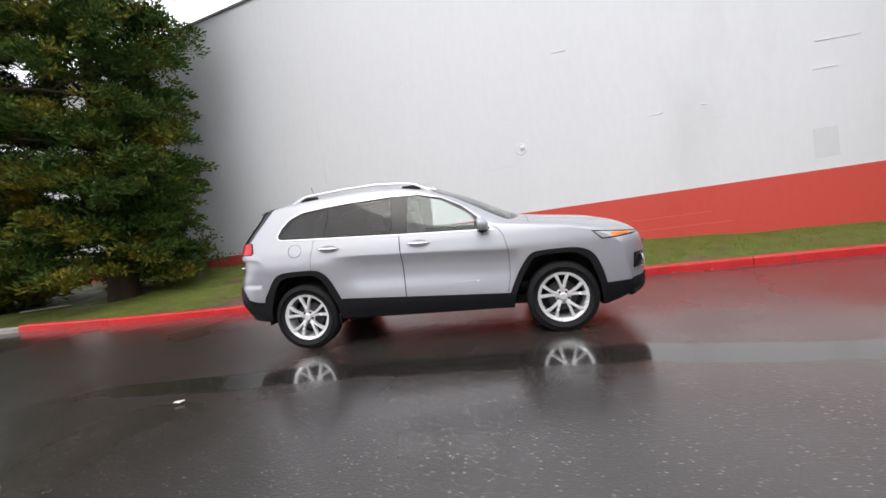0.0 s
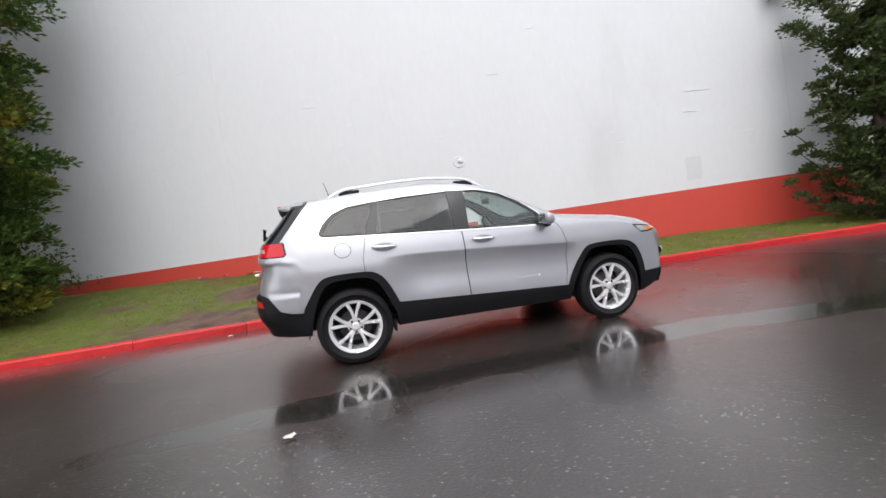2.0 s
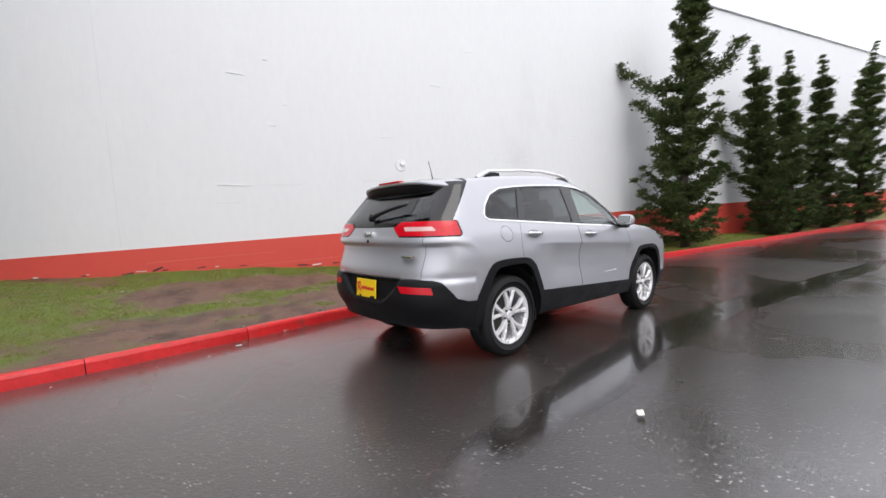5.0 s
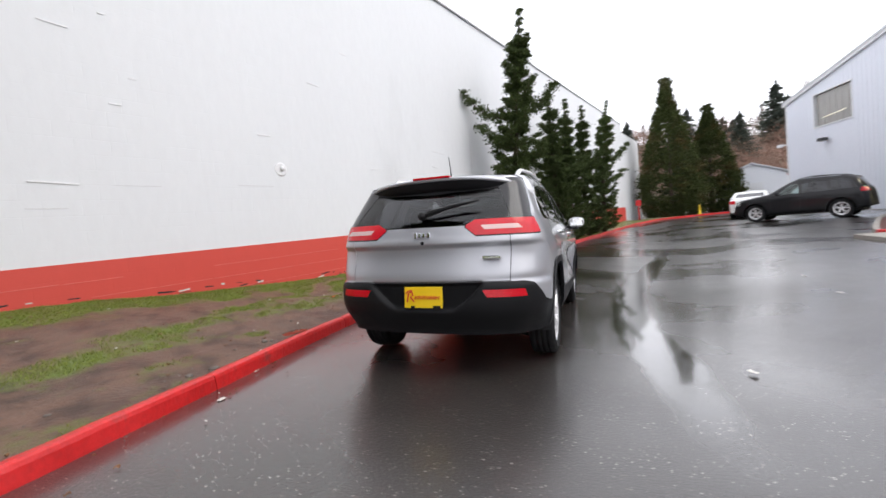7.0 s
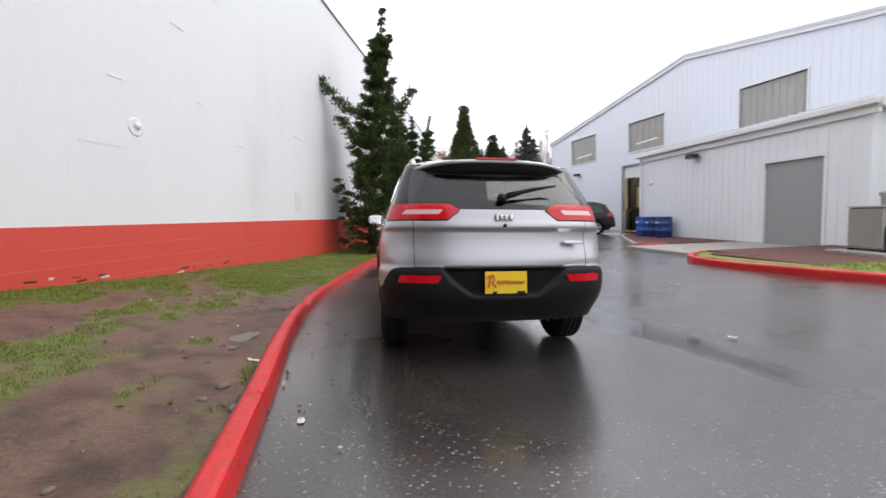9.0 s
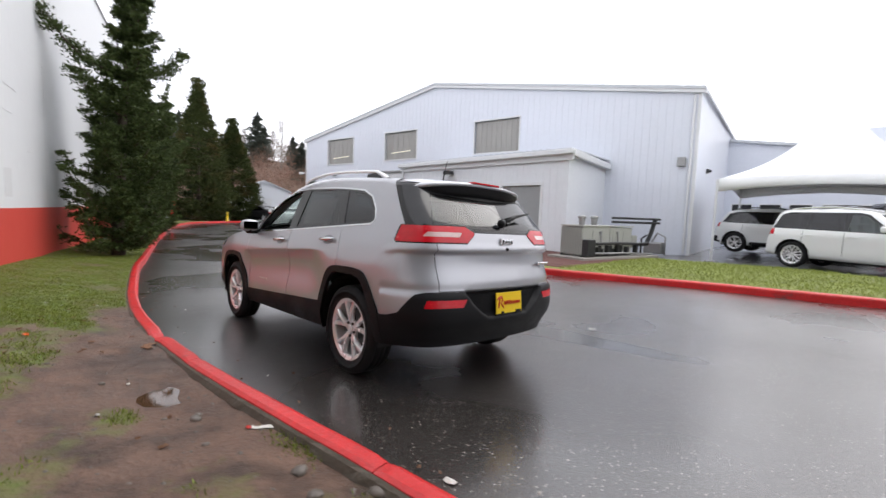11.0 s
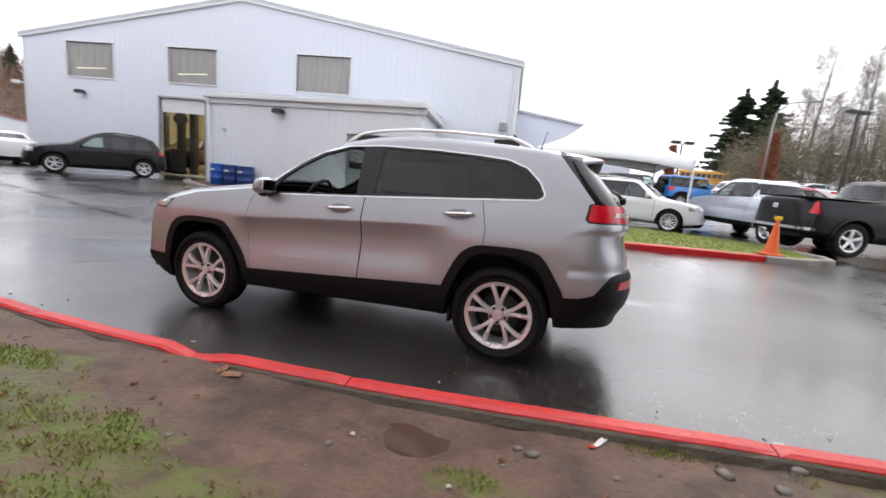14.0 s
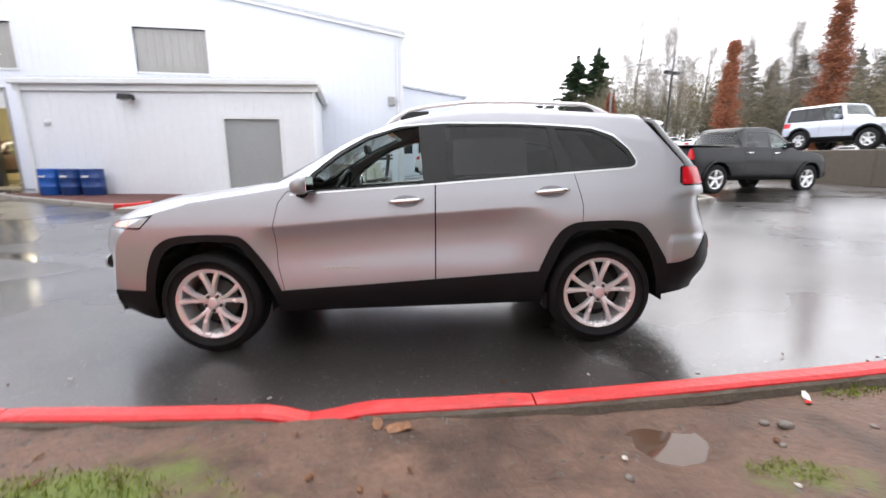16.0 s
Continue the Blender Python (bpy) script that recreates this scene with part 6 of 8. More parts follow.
        bmesh.ops.recalc_face_normals(bm, faces=bm.faces)
        rail = part("roof_rail", bm, M["alloy"], car, "satin silver roof rail", smooth=True)
        for x in (-0.1, -1.26):
            bm = boxed(x - 0.1, x + 0.1, sg * 0.608 - 0.013, sg * 0.608 + 0.013, h.roof_z(x, 0.605) - 0.03, h.roof_z(x, 0.605) + 0.035, bevel=0.006)
            part("rail_foot", bm, M["gloss_black"], rail)
        # badge bars on the doors and their shut line
        bm = bmesh.new()
        for k in range(8):
            x = 0.30 + 0.032 * k
            z = 0.59
            y = h.side_y(x, z)
            box(bm, x, x + 0.024, sg * y - 0.003, sg * y + 0.003, z - 0.008, z + 0.008)
        part("door_badge", bm, M["alloy"], car, "row of small raised chrome bars")
        # wheel housings
        for xw in (1.35, -1.35):
            rows = []
            for k in range(15):
                a = math.pi * (k / 14) * 1.1 - 0.05 * math.pi
                rows.append([(xw + 0.43 * math.cos(a), sg * yy, 0.36 + 0.43 * math.sin(a)) for yy in (0.5, 0.62, 0.75, 0.885)])
            bm = grid_mesh(rows)
            inner = [bm.verts.new((xw + 0.43 * math.cos(a), sg * 0.5, 0.36 + 0.43 * math.sin(a))) for a in (math.pi * (k / 14) * 1.1 - 0.05 * math.pi for k in range(15))]
            bm.faces.new(inner)
            part("wheel_housing", bm, M["dark"], car)
            add_wheel(car, xw, sg * 0.785, 0.354, 0.354, 0.252)
        # mud flap
        part("mud_flap", boxed(-0.99, -0.965, sg * 0.78 - 0.09, sg * 0.78 + 0.09, 0.25, 0.36, bevel=0.004), M["plastic"], car)
    # open driver's window: only the top edge of the pane stays hidden in the door
    part("underbody", boxed(-1.65, 1.7, -0.6, 0.6, 0.26, 0.36), M["dark"], car)
    bm = tube([(-1.85, 0.5, 0.36), (-2.0, 0.52, 0.37), (-2.1, 0.52, 0.38)], 0.03, 12, cap=False)
    part("exhaust_pipe", bm, M["steel_disc"], car, smooth=True)
    # spoiler: silver blade over a black underside, deepened to hold the overhang's shade
    def lip(y):
        q = (y / 0.64) ** 2
        return -1.985 + 0.17 * q * q, 1.552 - 0.03 * q - 0.025 * q * q

    rows, under = [], []
    for k in range(33):
        y = -0.64 + 1.28 * k / 32
        q = (y / 0.64) ** 2
        x0, zr = -1.66, h.roof_z(-1.66, abs(y))
        xt, zt = lip(y)
        rows.append([(x0, y, zr + 0.003), (x0 * 0.6 + xt * 0.4, y, zr * 0.6 + zt * 0.4 + 0.016), (xt + 0.035, y, zt + 0.012), (xt, y, zt), (xt + 0.006, y, zt - 0.02), (xt + 0.05, y, zt - 0.03)])
        w = 1 - 0.55 * q * q
        under.append([(xt + 0.008, y * 0.985, zt - 0.018), (xt + 0.02, y * 0.985, zt - 0.03 - 0.04 * w), (xt + 0.05, y * 0.985, zt - 0.035 - 0.078 * w), (xt + 0.16, y * 0.985, zt - 0.03 - 0.09 * w)])
    sp = part("spoiler", grid_mesh(rows), P, car, "silver roof spoiler", smooth=True)
    part("spoiler_underside", grid_mesh(under), M["plastic"], sp, "black underside of the spoiler, deepened for the overhang's shade", smooth=True)
    part("brake_light", boxed(-1.99, -1.93, -0.16, 0.16, 1.553, 1.57, bevel=0.004), M["red_lamp"], sp, "slim red brake light")
    # rear wiper, antenna, badges, plate
    bm = tube([(-2.175, 0.0, 1.245), (-2.15, -0.17, 1.295), (-2.10, -0.36, 1.335)], [0.02, 0.013, 0.008], 8)
    merge(bm, lathe([(0.03, -0.02), (0.032, 0.02), (0.0, 0.03)], 14), pose(-2.17, 0.01, 1.245, 0, 0, 90))
    merge(bm, tube([(-2.165, -0.03, 1.275), (-2.135, -0.24, 1.315), (-2.105, -0.43, 1.345)], [0.009, 0.014, 0.008], 6))
    part("rear_wiper", bm, M["plastic"], car, smooth=True)
    part("antenna", tube([(-1.45, 0.0, 1.6), (-1.475, 0.0, 1.7), (-1.505, 0.0, 1.8)], [0.008, 0.004, 0.003], 6), M["plastic"], car)
    bm = bmesh.new()
    for k, (dy, w, hh) in enumerate(((0.058, 0.018, 0.05), (0.025, 0.02, 0.034), (-0.01, 0.02, 0.034), (-0.048, 0.022, 0.04))):
        box(bm, -2.232, -2.19, dy - w * 0.8, dy + w * 0.6, 1.1 - hh / 2, 1.1 + hh / 2, bevel=0.006)
    part("tailgate_badge", bm, M["chrome"], car, "small raised chrome badge shapes")
    part("model_badge", boxed(-2.215, -2.17, -0.60, -0.46, 0.905, 0.93, bevel=0.006), M["chrome"], car, "slim chrome badge")
    part("tailgate_button", lathe([(0.014, 0.0), (0.014, 0.01), (0.0, 0.012)], 12), M["plastic"], car).matrix_local = pose(-2.226, 0.0, 1.04, 0, 0, 90)
    plate = part("plate", boxed(-0.005, 0.005, -0.155, 0.155, -0.08, 0.08, bevel=0.003), M["yellow"], car, "yellow dealer plate with a red script mark")
    plate.matrix_local = pose(-2.268, 0.0, 0.63, 0, 4, 0)
    # the script mark as loose strokes, not letters
    mark = bmesh.new()
    merge(mark, tube([(-0.007, 0.132, -0.034), (-0.007, 0.118, 0.034), (-0.007, 0.092, 0.044), (-0.007, 0.084, 0.016), (-0.007, 0.106, 0.004), (-0.007, 0.074, -0.034)], 0.0062, 5))
    merge(mark, tube([(-0.007, 0.145, 0.03), (-0.007, 0.122, 0.048), (-0.007, 0.09, 0.052)], 0.005, 5))
    for y, w, hh in ((0.055, 0.022, 0.026), (0.025, 0.02, 0.026), (-0.005, 0.02, 0.028), (-0.034, 0.02, 0.022), (-0.062, 0.018, 0.024), (-0.09, 0.018, 0.022), (-0.118, 0.024, 0.022)):
        merge(mark, tube([(-0.007, y + w * 0.6, -0.012), (-0.007, y + w * 0.2, -0.012 + hh), (-0.007, y - w * 0.2, -0.012), (-0.007, y - w * 0.6, -0.012 + hh)], 0.0045, 5))
    part("plate_mark", mark, M["red_ink"], plate)
    bm = boxed(-0.004, 0.008, -0.158, 0.158, -0.092, -0.079)
    box(bm, -0.009, 0.008, 0.07, 0.1, -0.088, -0.064)
    box(bm, -0.009, 0.008, -0.14, -0.08, -0.088, -0.062)
    part("plate_frame", bm, M["plastic"], plate)
    # grille bars
    for k in range(7):
        bm = bmesh.new()
        y = -0.48 + 0.16 * k
        x = 2.285 - 0.26 * (abs(y) / 0.92) ** 2
        box(bm, x - 0.03, x + 0.012, y - 0.055, y - 0.045, 0.67, 0.82)
        box(bm, x - 0.03, x + 0.012, y + 0.045, y + 0.055, 0.67, 0.82)
        box(bm, x - 0.03, x + 0.012, y - 0.055, y + 0.055, 0.815, 0.825)
        box(bm, x - 0.03, x + 0.012, y - 0.055, y + 0.055, 0.665, 0.675)
        part("grille_slot_rim", bm, M["chrome"], car)
    cabin(car, 0.45, 0.02, -0.75, 0.62)
    part("mirror_inside", boxed(0.33, 0.36, -0.12, 0.12, 1.38, 1.45, bevel=0.012), M["interior"], car)
    rows = [[(-0.36 - 0.5 * a / 6, h.side_y(-0.36 - 0.5 * a / 6, 1.19 + 0.24 * b / 6) - 0.03, 1.19 + 0.24 * b / 6) for b in range(7)] for a in range(7)]
    part("window_sticker", grid_mesh(rows), M["litter"], car, "pale price sheet inside the rear window").modifiers.new("thickness", "SOLIDIFY").thickness = 0.002
    return car


hero = build_hero()

# ---- plants ----
rng = np.random.default_rng(5)


def sprays(points, dirs, length, width, jitter=0.7):
    """Pointed leaf blades: one four-cornered face each, along dirs with jitter."""
    n = len(points)
    d = dirs + rng.normal(0, jitter, (n, 3))
    d /= np.linalg.norm(d, axis=1)[:, None] + 1e-9
    a = np.cross(d, rng.normal(0, 1, (n, 3)))
    a /= np.linalg.norm(a, axis=1)[:, None] + 1e-9
    L = (length * rng.uniform(0.6, 1.3, n))[:, None]
    W = (width * rng.uniform(0.6, 1.3, n))[:, None]
    nrm = np.cross(d, a)
    mid = points + d * L * 0.5 + nrm * L * 0.12
    v = np.stack([points, mid + a * W, points + d * L, mid - a * W], 1).reshape(-1, 3)
    return v, np.arange(4 * n, dtype=np.int32).reshape(n, 4)


def crown(tree, clumps, per, size, leaf, material, label="", flat=0.55, jitter=0.7):
    """Clumps: rows of x, y, z, outward x, y, z, radius. Each is a tuft of blades."""
    c = np.asarray(clumps, float)
    k = np.repeat(np.arange(len(c)), per)
    off = rng.normal(0, 0.45, (len(k), 3)) * np.array([1, 1, flat])
    r = c[k, 6:7] * size
    p = c[k, :3] + off * r
    d = c[k, 3:6] + off * 0.9 + np.array([0, 0, -0.1])
    v, f = sprays(p, d, leaf[0], leaf[1], jitter)
    o = new("crown", fast_mesh("crown", v, f, material))
    o.parent = tree
    if label:
        o["label"] = label
    return o


def limb_mesh(tree, paths, material, name="limb"):
    bm = bmesh.new()
    for pts, r0, r1 in paths:
        n = len(pts)
        merge(bm, tube(pts, [r0 + (r1 - r0) * i / (n - 1) for i in range(n)], 6))
    return part(name, bm, material, tree, smooth=True)


def big_cypress(x, y, z, count=120, low=0.45):
    t = thing("cypress_tree", "large dense green cypress with yellowish tips beside the wall", "tree", m=pose(x, y, z))
    trunk = [(0, 0, -0.3), (0.05, 0.0, 0.6), (0.12, 0.05, 1.8), (0.0, 0.1, 4), (0.0, 0.0, 8), (0.1, 0, 12.5)]
    part("trunk", tube(trunk, [0.36, 0.27, 0.22, 0.17, 0.1, 0.03], 10), M["bark"], t, smooth=True)
    limbs, clumps = [], []
    for i in range(count):
        h = low + 12.0 * (i / count) ** 1.1
        a = i * 2.4 + rng.uniform(-0.3, 0.3)
        reach = (1.9 if h < 9 else 1.9 - 0.35 * (h - 9)) * rng.uniform(0.8, 1.08) + 2.2 * max(0.0, -math.cos(a))
        reach *= 0.78 + 0.22 * smooth_step(1.0, 3.0, h)
        rise = rng.uniform(0.1, 0.45)
        at = lambda s_: (math.cos(a) * reach * s_, math.sin(a) * reach * s_, h + rise * reach * s_ - 0.3 * reach * s_ * s_)
        limbs.append(([at(s_) for s_ in (0, 0.3, 0.6, 0.9)], 0.05, 0.012))
        for s_ in np.linspace(0.45, 1.0, 7):
            for _ in range(3):
                if h > 4.0 and rng.uniform(0, 1) < 0.34:
                    continue
                j = rng.normal(0, 0.2, 3)
                p = at(s_)
                clumps.append((p[0] + j[0], p[1] + j[1], p[2] + j[2] * 0.7, math.cos(a), math.sin(a), 0.2, rng.uniform(0.2, 0.42)))
    limb_mesh(t, limbs, M["bark"])
    c = np.asarray(clumps)
    per = 130
    k = np.repeat(np.arange(len(c)), per)
    off = rng.normal(0, 1, (len(k), 3))
    off[:, 2] = np.abs(off[:, 2]) * 0.9 - 0.25
    off /= np.linalg.norm(off, axis=1)[:, None]
    d = off + c[k, 3:6] * 0.55
    p = c[k, :3] + off * c[k, 6:7] * rng.uniform(0.35, 1.0, len(k))[:, None] * np.array([1, 1, 0.6])
    v, f = sprays(p, d, 0.12, 0.022, 0.4)
    o = new("crown", fast_mesh("crown", v, f, M["cypress"]))
    o.parent = t
    o["label"] = "cushions of green foliage, yellow-green at the tips"
    return t


def juniper(x, y, z, height, spread, seed, arms, lean=(0.0, 0.0)):
    t = thing("juniper_tree", "dark green twisted juniper with upswept branch tips against the wall", "tree", "junipers along the wall", m=pose(x, y, z))
    r = np.random.default_rng(seed)
    axis = lambda s_: np.array([lean[0] * s_ + 0.1 * math.sin(5.0 * s_ + seed) * s_, lean[1] * s_ + 0.08 * math.sin(4.0 * s_), s_ * height])
    part("trunk", tube([tuple(axis(s_)) for s_ in np.linspace(-0.02, 0.97, 12)], list(np.linspace(0.15, 0.02, 12)), 8), M["bark"], t, smooth=True)
    limbs, clumps = [], []
    tiers = int(15 * height / 7)
    for i in range(tiers):
        for k in range(5):
            s_ = 0.02 + 0.9 * (max(0.0, i + r.uniform(-0.16, 0.16)) / tiers) ** 1.08
            a = k * 1.2566 + i * 0.7 + r.uniform(-0.5, 0.5)
            reach = spread * (1.03 - s_) ** 0.85 * r.uniform(0.55, 1.2)
            p0 = axis(max(0.01, s_))
            out = np.array([math.cos(a), math.sin(a) * 0.8, 0.0])
            at = lambda q: p0 + out * reach * q + np.array([0, 0, reach * (0.5 * q ** 3 - 0.04 * q)])
            limbs.append(([tuple(at(q)) for q in (0, 0.35, 0.7, 1.0)], 0.03, 0.007))
            for q in np.linspace(0.2, 1.0, 7):
                p = at(q) + r.normal(0, 0.035, 3)
                clumps.append((*p, out[0] * 0.7, out[1] * 0.7, 0.6, r.uniform(0.2, 0.3) * (1.15 - 0.7 * q)))
    for a, s0, reach in arms:
        p0 = axis(s0)
        out = np.array([math.cos(a), math.sin(a), 0.0])
        pts = [p0 + out * reach * q + np.array([0, 0, reach * (0.05 + 0.5 * q * q) * q]) for q in np.linspace(0, 1, 6)]
        limbs.append(([tuple(p) for p in pts], 0.05, 0.01))
        for q in np.linspace(0.25, 1.05, 15):
            p = p0 + out * reach * q + np.array([0, 0, reach * (0.05 + 0.5 * q * q) * q]) + r.normal(0, 0.05, 3)
            clumps.append((*p, out[0] * 0.5, out[1] * 0.5, 0.9, 0.34 * (1.25 - 0.75 * q)))
    for s_ in np.linspace(0.5, 1.0, 26):
        p = axis(s_) + r.normal(0, 0.1 * (1.2 - s_), 3)
        clumps.append((*p, 0, 0, 1.0, 0.3 * (1.3 - s_)))
    limb_mesh(t, limbs, M["bark"])
    crown(t, clumps, 105, 0.95, (0.085, 0.018), M["juniper"], "dark scale-leaved tufts", flat=0.42)
    return t


def cone_tree(x, y, z, height, radius, seed):
    t = thing("arborvitae_tree", "tall clipped cone-shaped evergreen, brownish green", "tree", "cone-shaped evergreens", m=pose(x, y, z))
    part("trunk", tube([(0, 0, -0.2), (0, 0, height * 0.9)], [0.2, 0.03], 8), M["bark"], t)
    r = np.random.default_rng(seed)
    clumps = []
    for i in range(900):
        s_ = r.uniform(0, 1) ** 1.25
        a = r.uniform(0, 2 * math.pi)
        rad = radius * (min(1.0, 0.72 + 1.6 * s_) if s_ < 0.18 else (1 - ((s_ - 0.18) / 0.82) ** 1.35)) * r.uniform(0.8, 1.05)
        clumps.append((math.cos(a) * rad, math.sin(a) * rad, s_ * height, math.cos(a) * 0.5, math.sin(a) * 0.5, 0.9, r.uniform(0.3, 0.5)))
    for i in range(70):
        s_ = r.uniform(0.86, 1.1)
        clumps.append((r.normal(0, 0.14), r.normal(0, 0.14), s_ * height, 0, 0, 1, 0.3))
    crown(t, clumps, 42, 1.0, (0.2, 0.045), M["arbor"], "dense upright sprays", jitter=0.5)
    return t


def pine(x, y, z, height, spread, seed, material="pine", leaf=0.3):
    """A fir: whorls of drooping branches of uneven length, thinning to a spire."""
    t = thing("fir_tree", "dark green fir with layered drooping branches", "tree", "firs beyond the lot", m=pose(x, y, z))
    part("trunk", tube([(0, 0, -0.5), (0, 0, height)], [0.012 * height, 0.03], 7), M["bark"], t)
    r = np.random.default_rng(seed)
    clumps = []
    layers = 26
    for i in range(layers):
        s_ = i / layers
        reach = spread * (1 - s_) ** 0.62 * (0.75 + 0.35 * r.uniform()) + 0.02 * spread
        for k in range(9 if s_ < 0.6 else 6):
            a = k * 0.75 + i * 1.1 + r.uniform(-0.3, 0.3)
            rr = 1.05 * reach * r.uniform(0.55, 1.12)
            z0 = height * (0.06 + 0.93 * s_) + r.normal(0, 0.012) * height
            for q in np.linspace(0.2, 1.0, 6):
                clumps.append((math.cos(a) * rr * q, math.sin(a) * rr * q, z0 - 0.22 * rr * q + 0.14 * rr * q * q, math.cos(a), math.sin(a), -0.15, (0.05 + 0.11 * (1 - q)) * spread * (0.45 + 0.55 * (1 - s_))))
    for s_ in np.linspace(0.86, 1.03, 12):
        clumps.append((0, 0, height * s_, 0, 0, 1, 0.03 * spread * (1.15 - s_) * 6))
    crown(t, clumps, 34, 1.15, (0.07 * spread, 0.018 * spread), M[material], flat=0.45, jitter=0.45)
    return t


def columnar(x, y, z, height, radius, seed):
    t = thing("hornbeam_tree", "narrow column tree holding copper brown leaves", "tree", "copper-leaved column trees", m=pose(x, y, z))
    part("trunk", tube([(0, 0, -0.5), (0, 0, height)], [0.12, 0.02], 7), M["bark_grey"], t)
    r = np.random.default_rng(seed)
    clumps = []
    for i in range(420):
        s_ = r.uniform(0.05, 1)
        a = r.uniform(0, 2 * math.pi)
        rad = radius * min(1.0, 4 * s_ + 0.3) * (1.0 - 0.85 * max(0.0, s_ - 0.35) / 0.65) * r.uniform(0.2, 1.05)
        clumps.append((math.cos(a) * rad, math.sin(a) * rad, s_ * height, math.cos(a) * 0.3, math.sin(a) * 0.3, 0.6, 0.3))
    crown(t, clumps, 34, 1.0, (0.12, 0.035), M["beech"], "dry copper leaves", jitter=0.8)
    return t


def bare_tree(x, y, z, height, seed):
    t = thing("bare_tree", "leafless grey tree with fine upright twigs", "tree", "leafless trees beyond the lot", m=pose(x, y, z))
    r = np.random.default_rng(seed)
    part("trunk", tube([(0, 0, -0.5), (r.normal(0, 0.2), 0, height * 0.5), (r.normal(0, 0.4), r.normal(0, 0.3), height * 0.95)], [0.2, 0.11, 0.03], 6), M["bark_grey"], t)
    pts, dirs = [], []
    for i in range(70):
        s_ = 0.12 + 0.85 * i / 70
        a = r.uniform(0, 2 * math.pi)
        L = height * 0.36 * (1.15 - s_)
        d = np.array([math.cos(a) * 0.6, math.sin(a) * 0.6, 0.8])
        for q in np.linspace(0, 1, 64):
            pts.append(np.array([0, 0, s_ * height]) + d * L * q + r.normal(0, 0.12 + 0.1 * q, 3))
            dirs.append(d)
    v, f = sprays(np.array(pts), np.array(dirs), height * 0.06, 0.0085, 0.7)
    o = new("crown", fast_mesh("twigs", v, f, M["twig"]))
    o.parent = t
    return t


big_cypress(-8.0, 3.5, 0.62)
big_cypress(-12.2, 3.9, 0.7, 80, 0.2)
juniper(9.0, 1.25, 0.1, 7.7, 1.45, 3, [(2.0, 0.56, 1.6), (-1.5, 0.58, 1.25), (2.3, 0.44, 1.2), (-1.9, 0.36, 1.0), (2.7, 0.27, 1.0), (-1.2, 0.2, 0.9), (3.0, 0.13, 0.9), (0.4, 0.3, 0.8)], (0.0, -0.55))
juniper(13.7, 0.15, 0.05, 6.1, 0.95, 11, [(1.9, 0.5, 1.0), (-1.3, 0.45, 1.1), (1.6, 0.3, 1.2), (-1.7, 0.3, 1.1), (2.2, 0.6, 0.7)], (-0.6, 0.25))
juniper(15.2, -0.2, 0.05, 6.2, 0.85, 13, [(1.9, 0.6, 0.8), (-1.3, 0.5, 0.9), (1.5, 0.35, 1.2)], (0.3, 0.1))
juniper(17.4, -0.75, 0.05, 6.3, 0.95, 17, [(2.0, 0.5, 1.0), (-1.2, 0.4, 1.2), (-1.7, 0.55, 0.9)], (0.2, 0.0))
juniper(20.4, -1.5, 0.05, 7.0, 1.15, 23, [(1.9, 0.5, 1.0), (-1.4, 0.55, 1.2), (-1.6, 0.38, 1.0), (2.1, 0.4, 1.1)], (0.1, -0.5))
cone_tree(36.6, -7.2, 0.0, 10.6, 2.5, 1)
cone_tree(39.8, -10.9, 0.0, 8.6, 2.3, 2)
pine(41.5, -8.6, 0.0, 10.0, 1.9, 31)
for k, (x, y, z, hgt, w) in enumerate(((-27.6, -88, 2.0, 18.5, 6.4), (-31.6, -88, 2.0, 20.0, 6.4), (-35.0, -95, 2.0, 17.0, 5.0), (-39.0, -102, 2.0, 15.0, 5.5))):
    pine(x, y, z, hgt, w, 40 + k, "pine", 0.8)
columnar(-18.0, -43.6, 2.7, 5.2, 0.75, 50)
columnar(-18.85, -25.6, 1.4, 7.2, 0.72, 51)
columnar(-18.2, -17.2, 1.2, 7.6, 0.72, 52)
columnar(-10.4, -47.0, 2.6, 3.9, 0.45, 53)
r7 = np.random.default_rng(7)


def yonder(az, d):
    return math.cos(math.radians(az)) * d - 0.3, math.sin(math.radians(az)) * d + 3.7


for k in range(30):
    az = -112.0 - 29.5 * (k / 30) + r7.normal(0, 0.5)
    x, y = yonder(az, r7.uniform(57, 70))
    bare_tree(x, y, 2.8, (12.5 + 2.5 * math.sin(k * 1.7)) * (1.0 if az > -119 else 0.85), 60 + k)
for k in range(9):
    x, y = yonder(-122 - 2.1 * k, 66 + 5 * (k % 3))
    pine(x, y, 2.8, 9.5 + 2.5 * ((k * 7) % 4) / 3, 2.4, 140 + k, "hazed_fir", 0.5)
# low evergreen scrub behind the lot
def scrub_belt(name, label, spots, material, leaf, per=60):
    v, f, n = [], [], 0
    for x, y, z, r_, h_ in spots:
        p = rng.normal(0, 0.42, (per, 3)) * np.array([r_, r_, h_ * 0.55]) + np.array([x, y, z + h_ * 0.5])
        a, b = sprays(p, np.tile((0, 0, 0.6), (per, 1)), leaf[0], leaf[1], 0.8)
        v.append(a)
        f.append(b + n)
        n += len(a)
    o = new(name, fast_mesh(name, np.concatenate(v), np.concatenate(f), material))
    return tagged(o, label, "woods", kind="stuff")


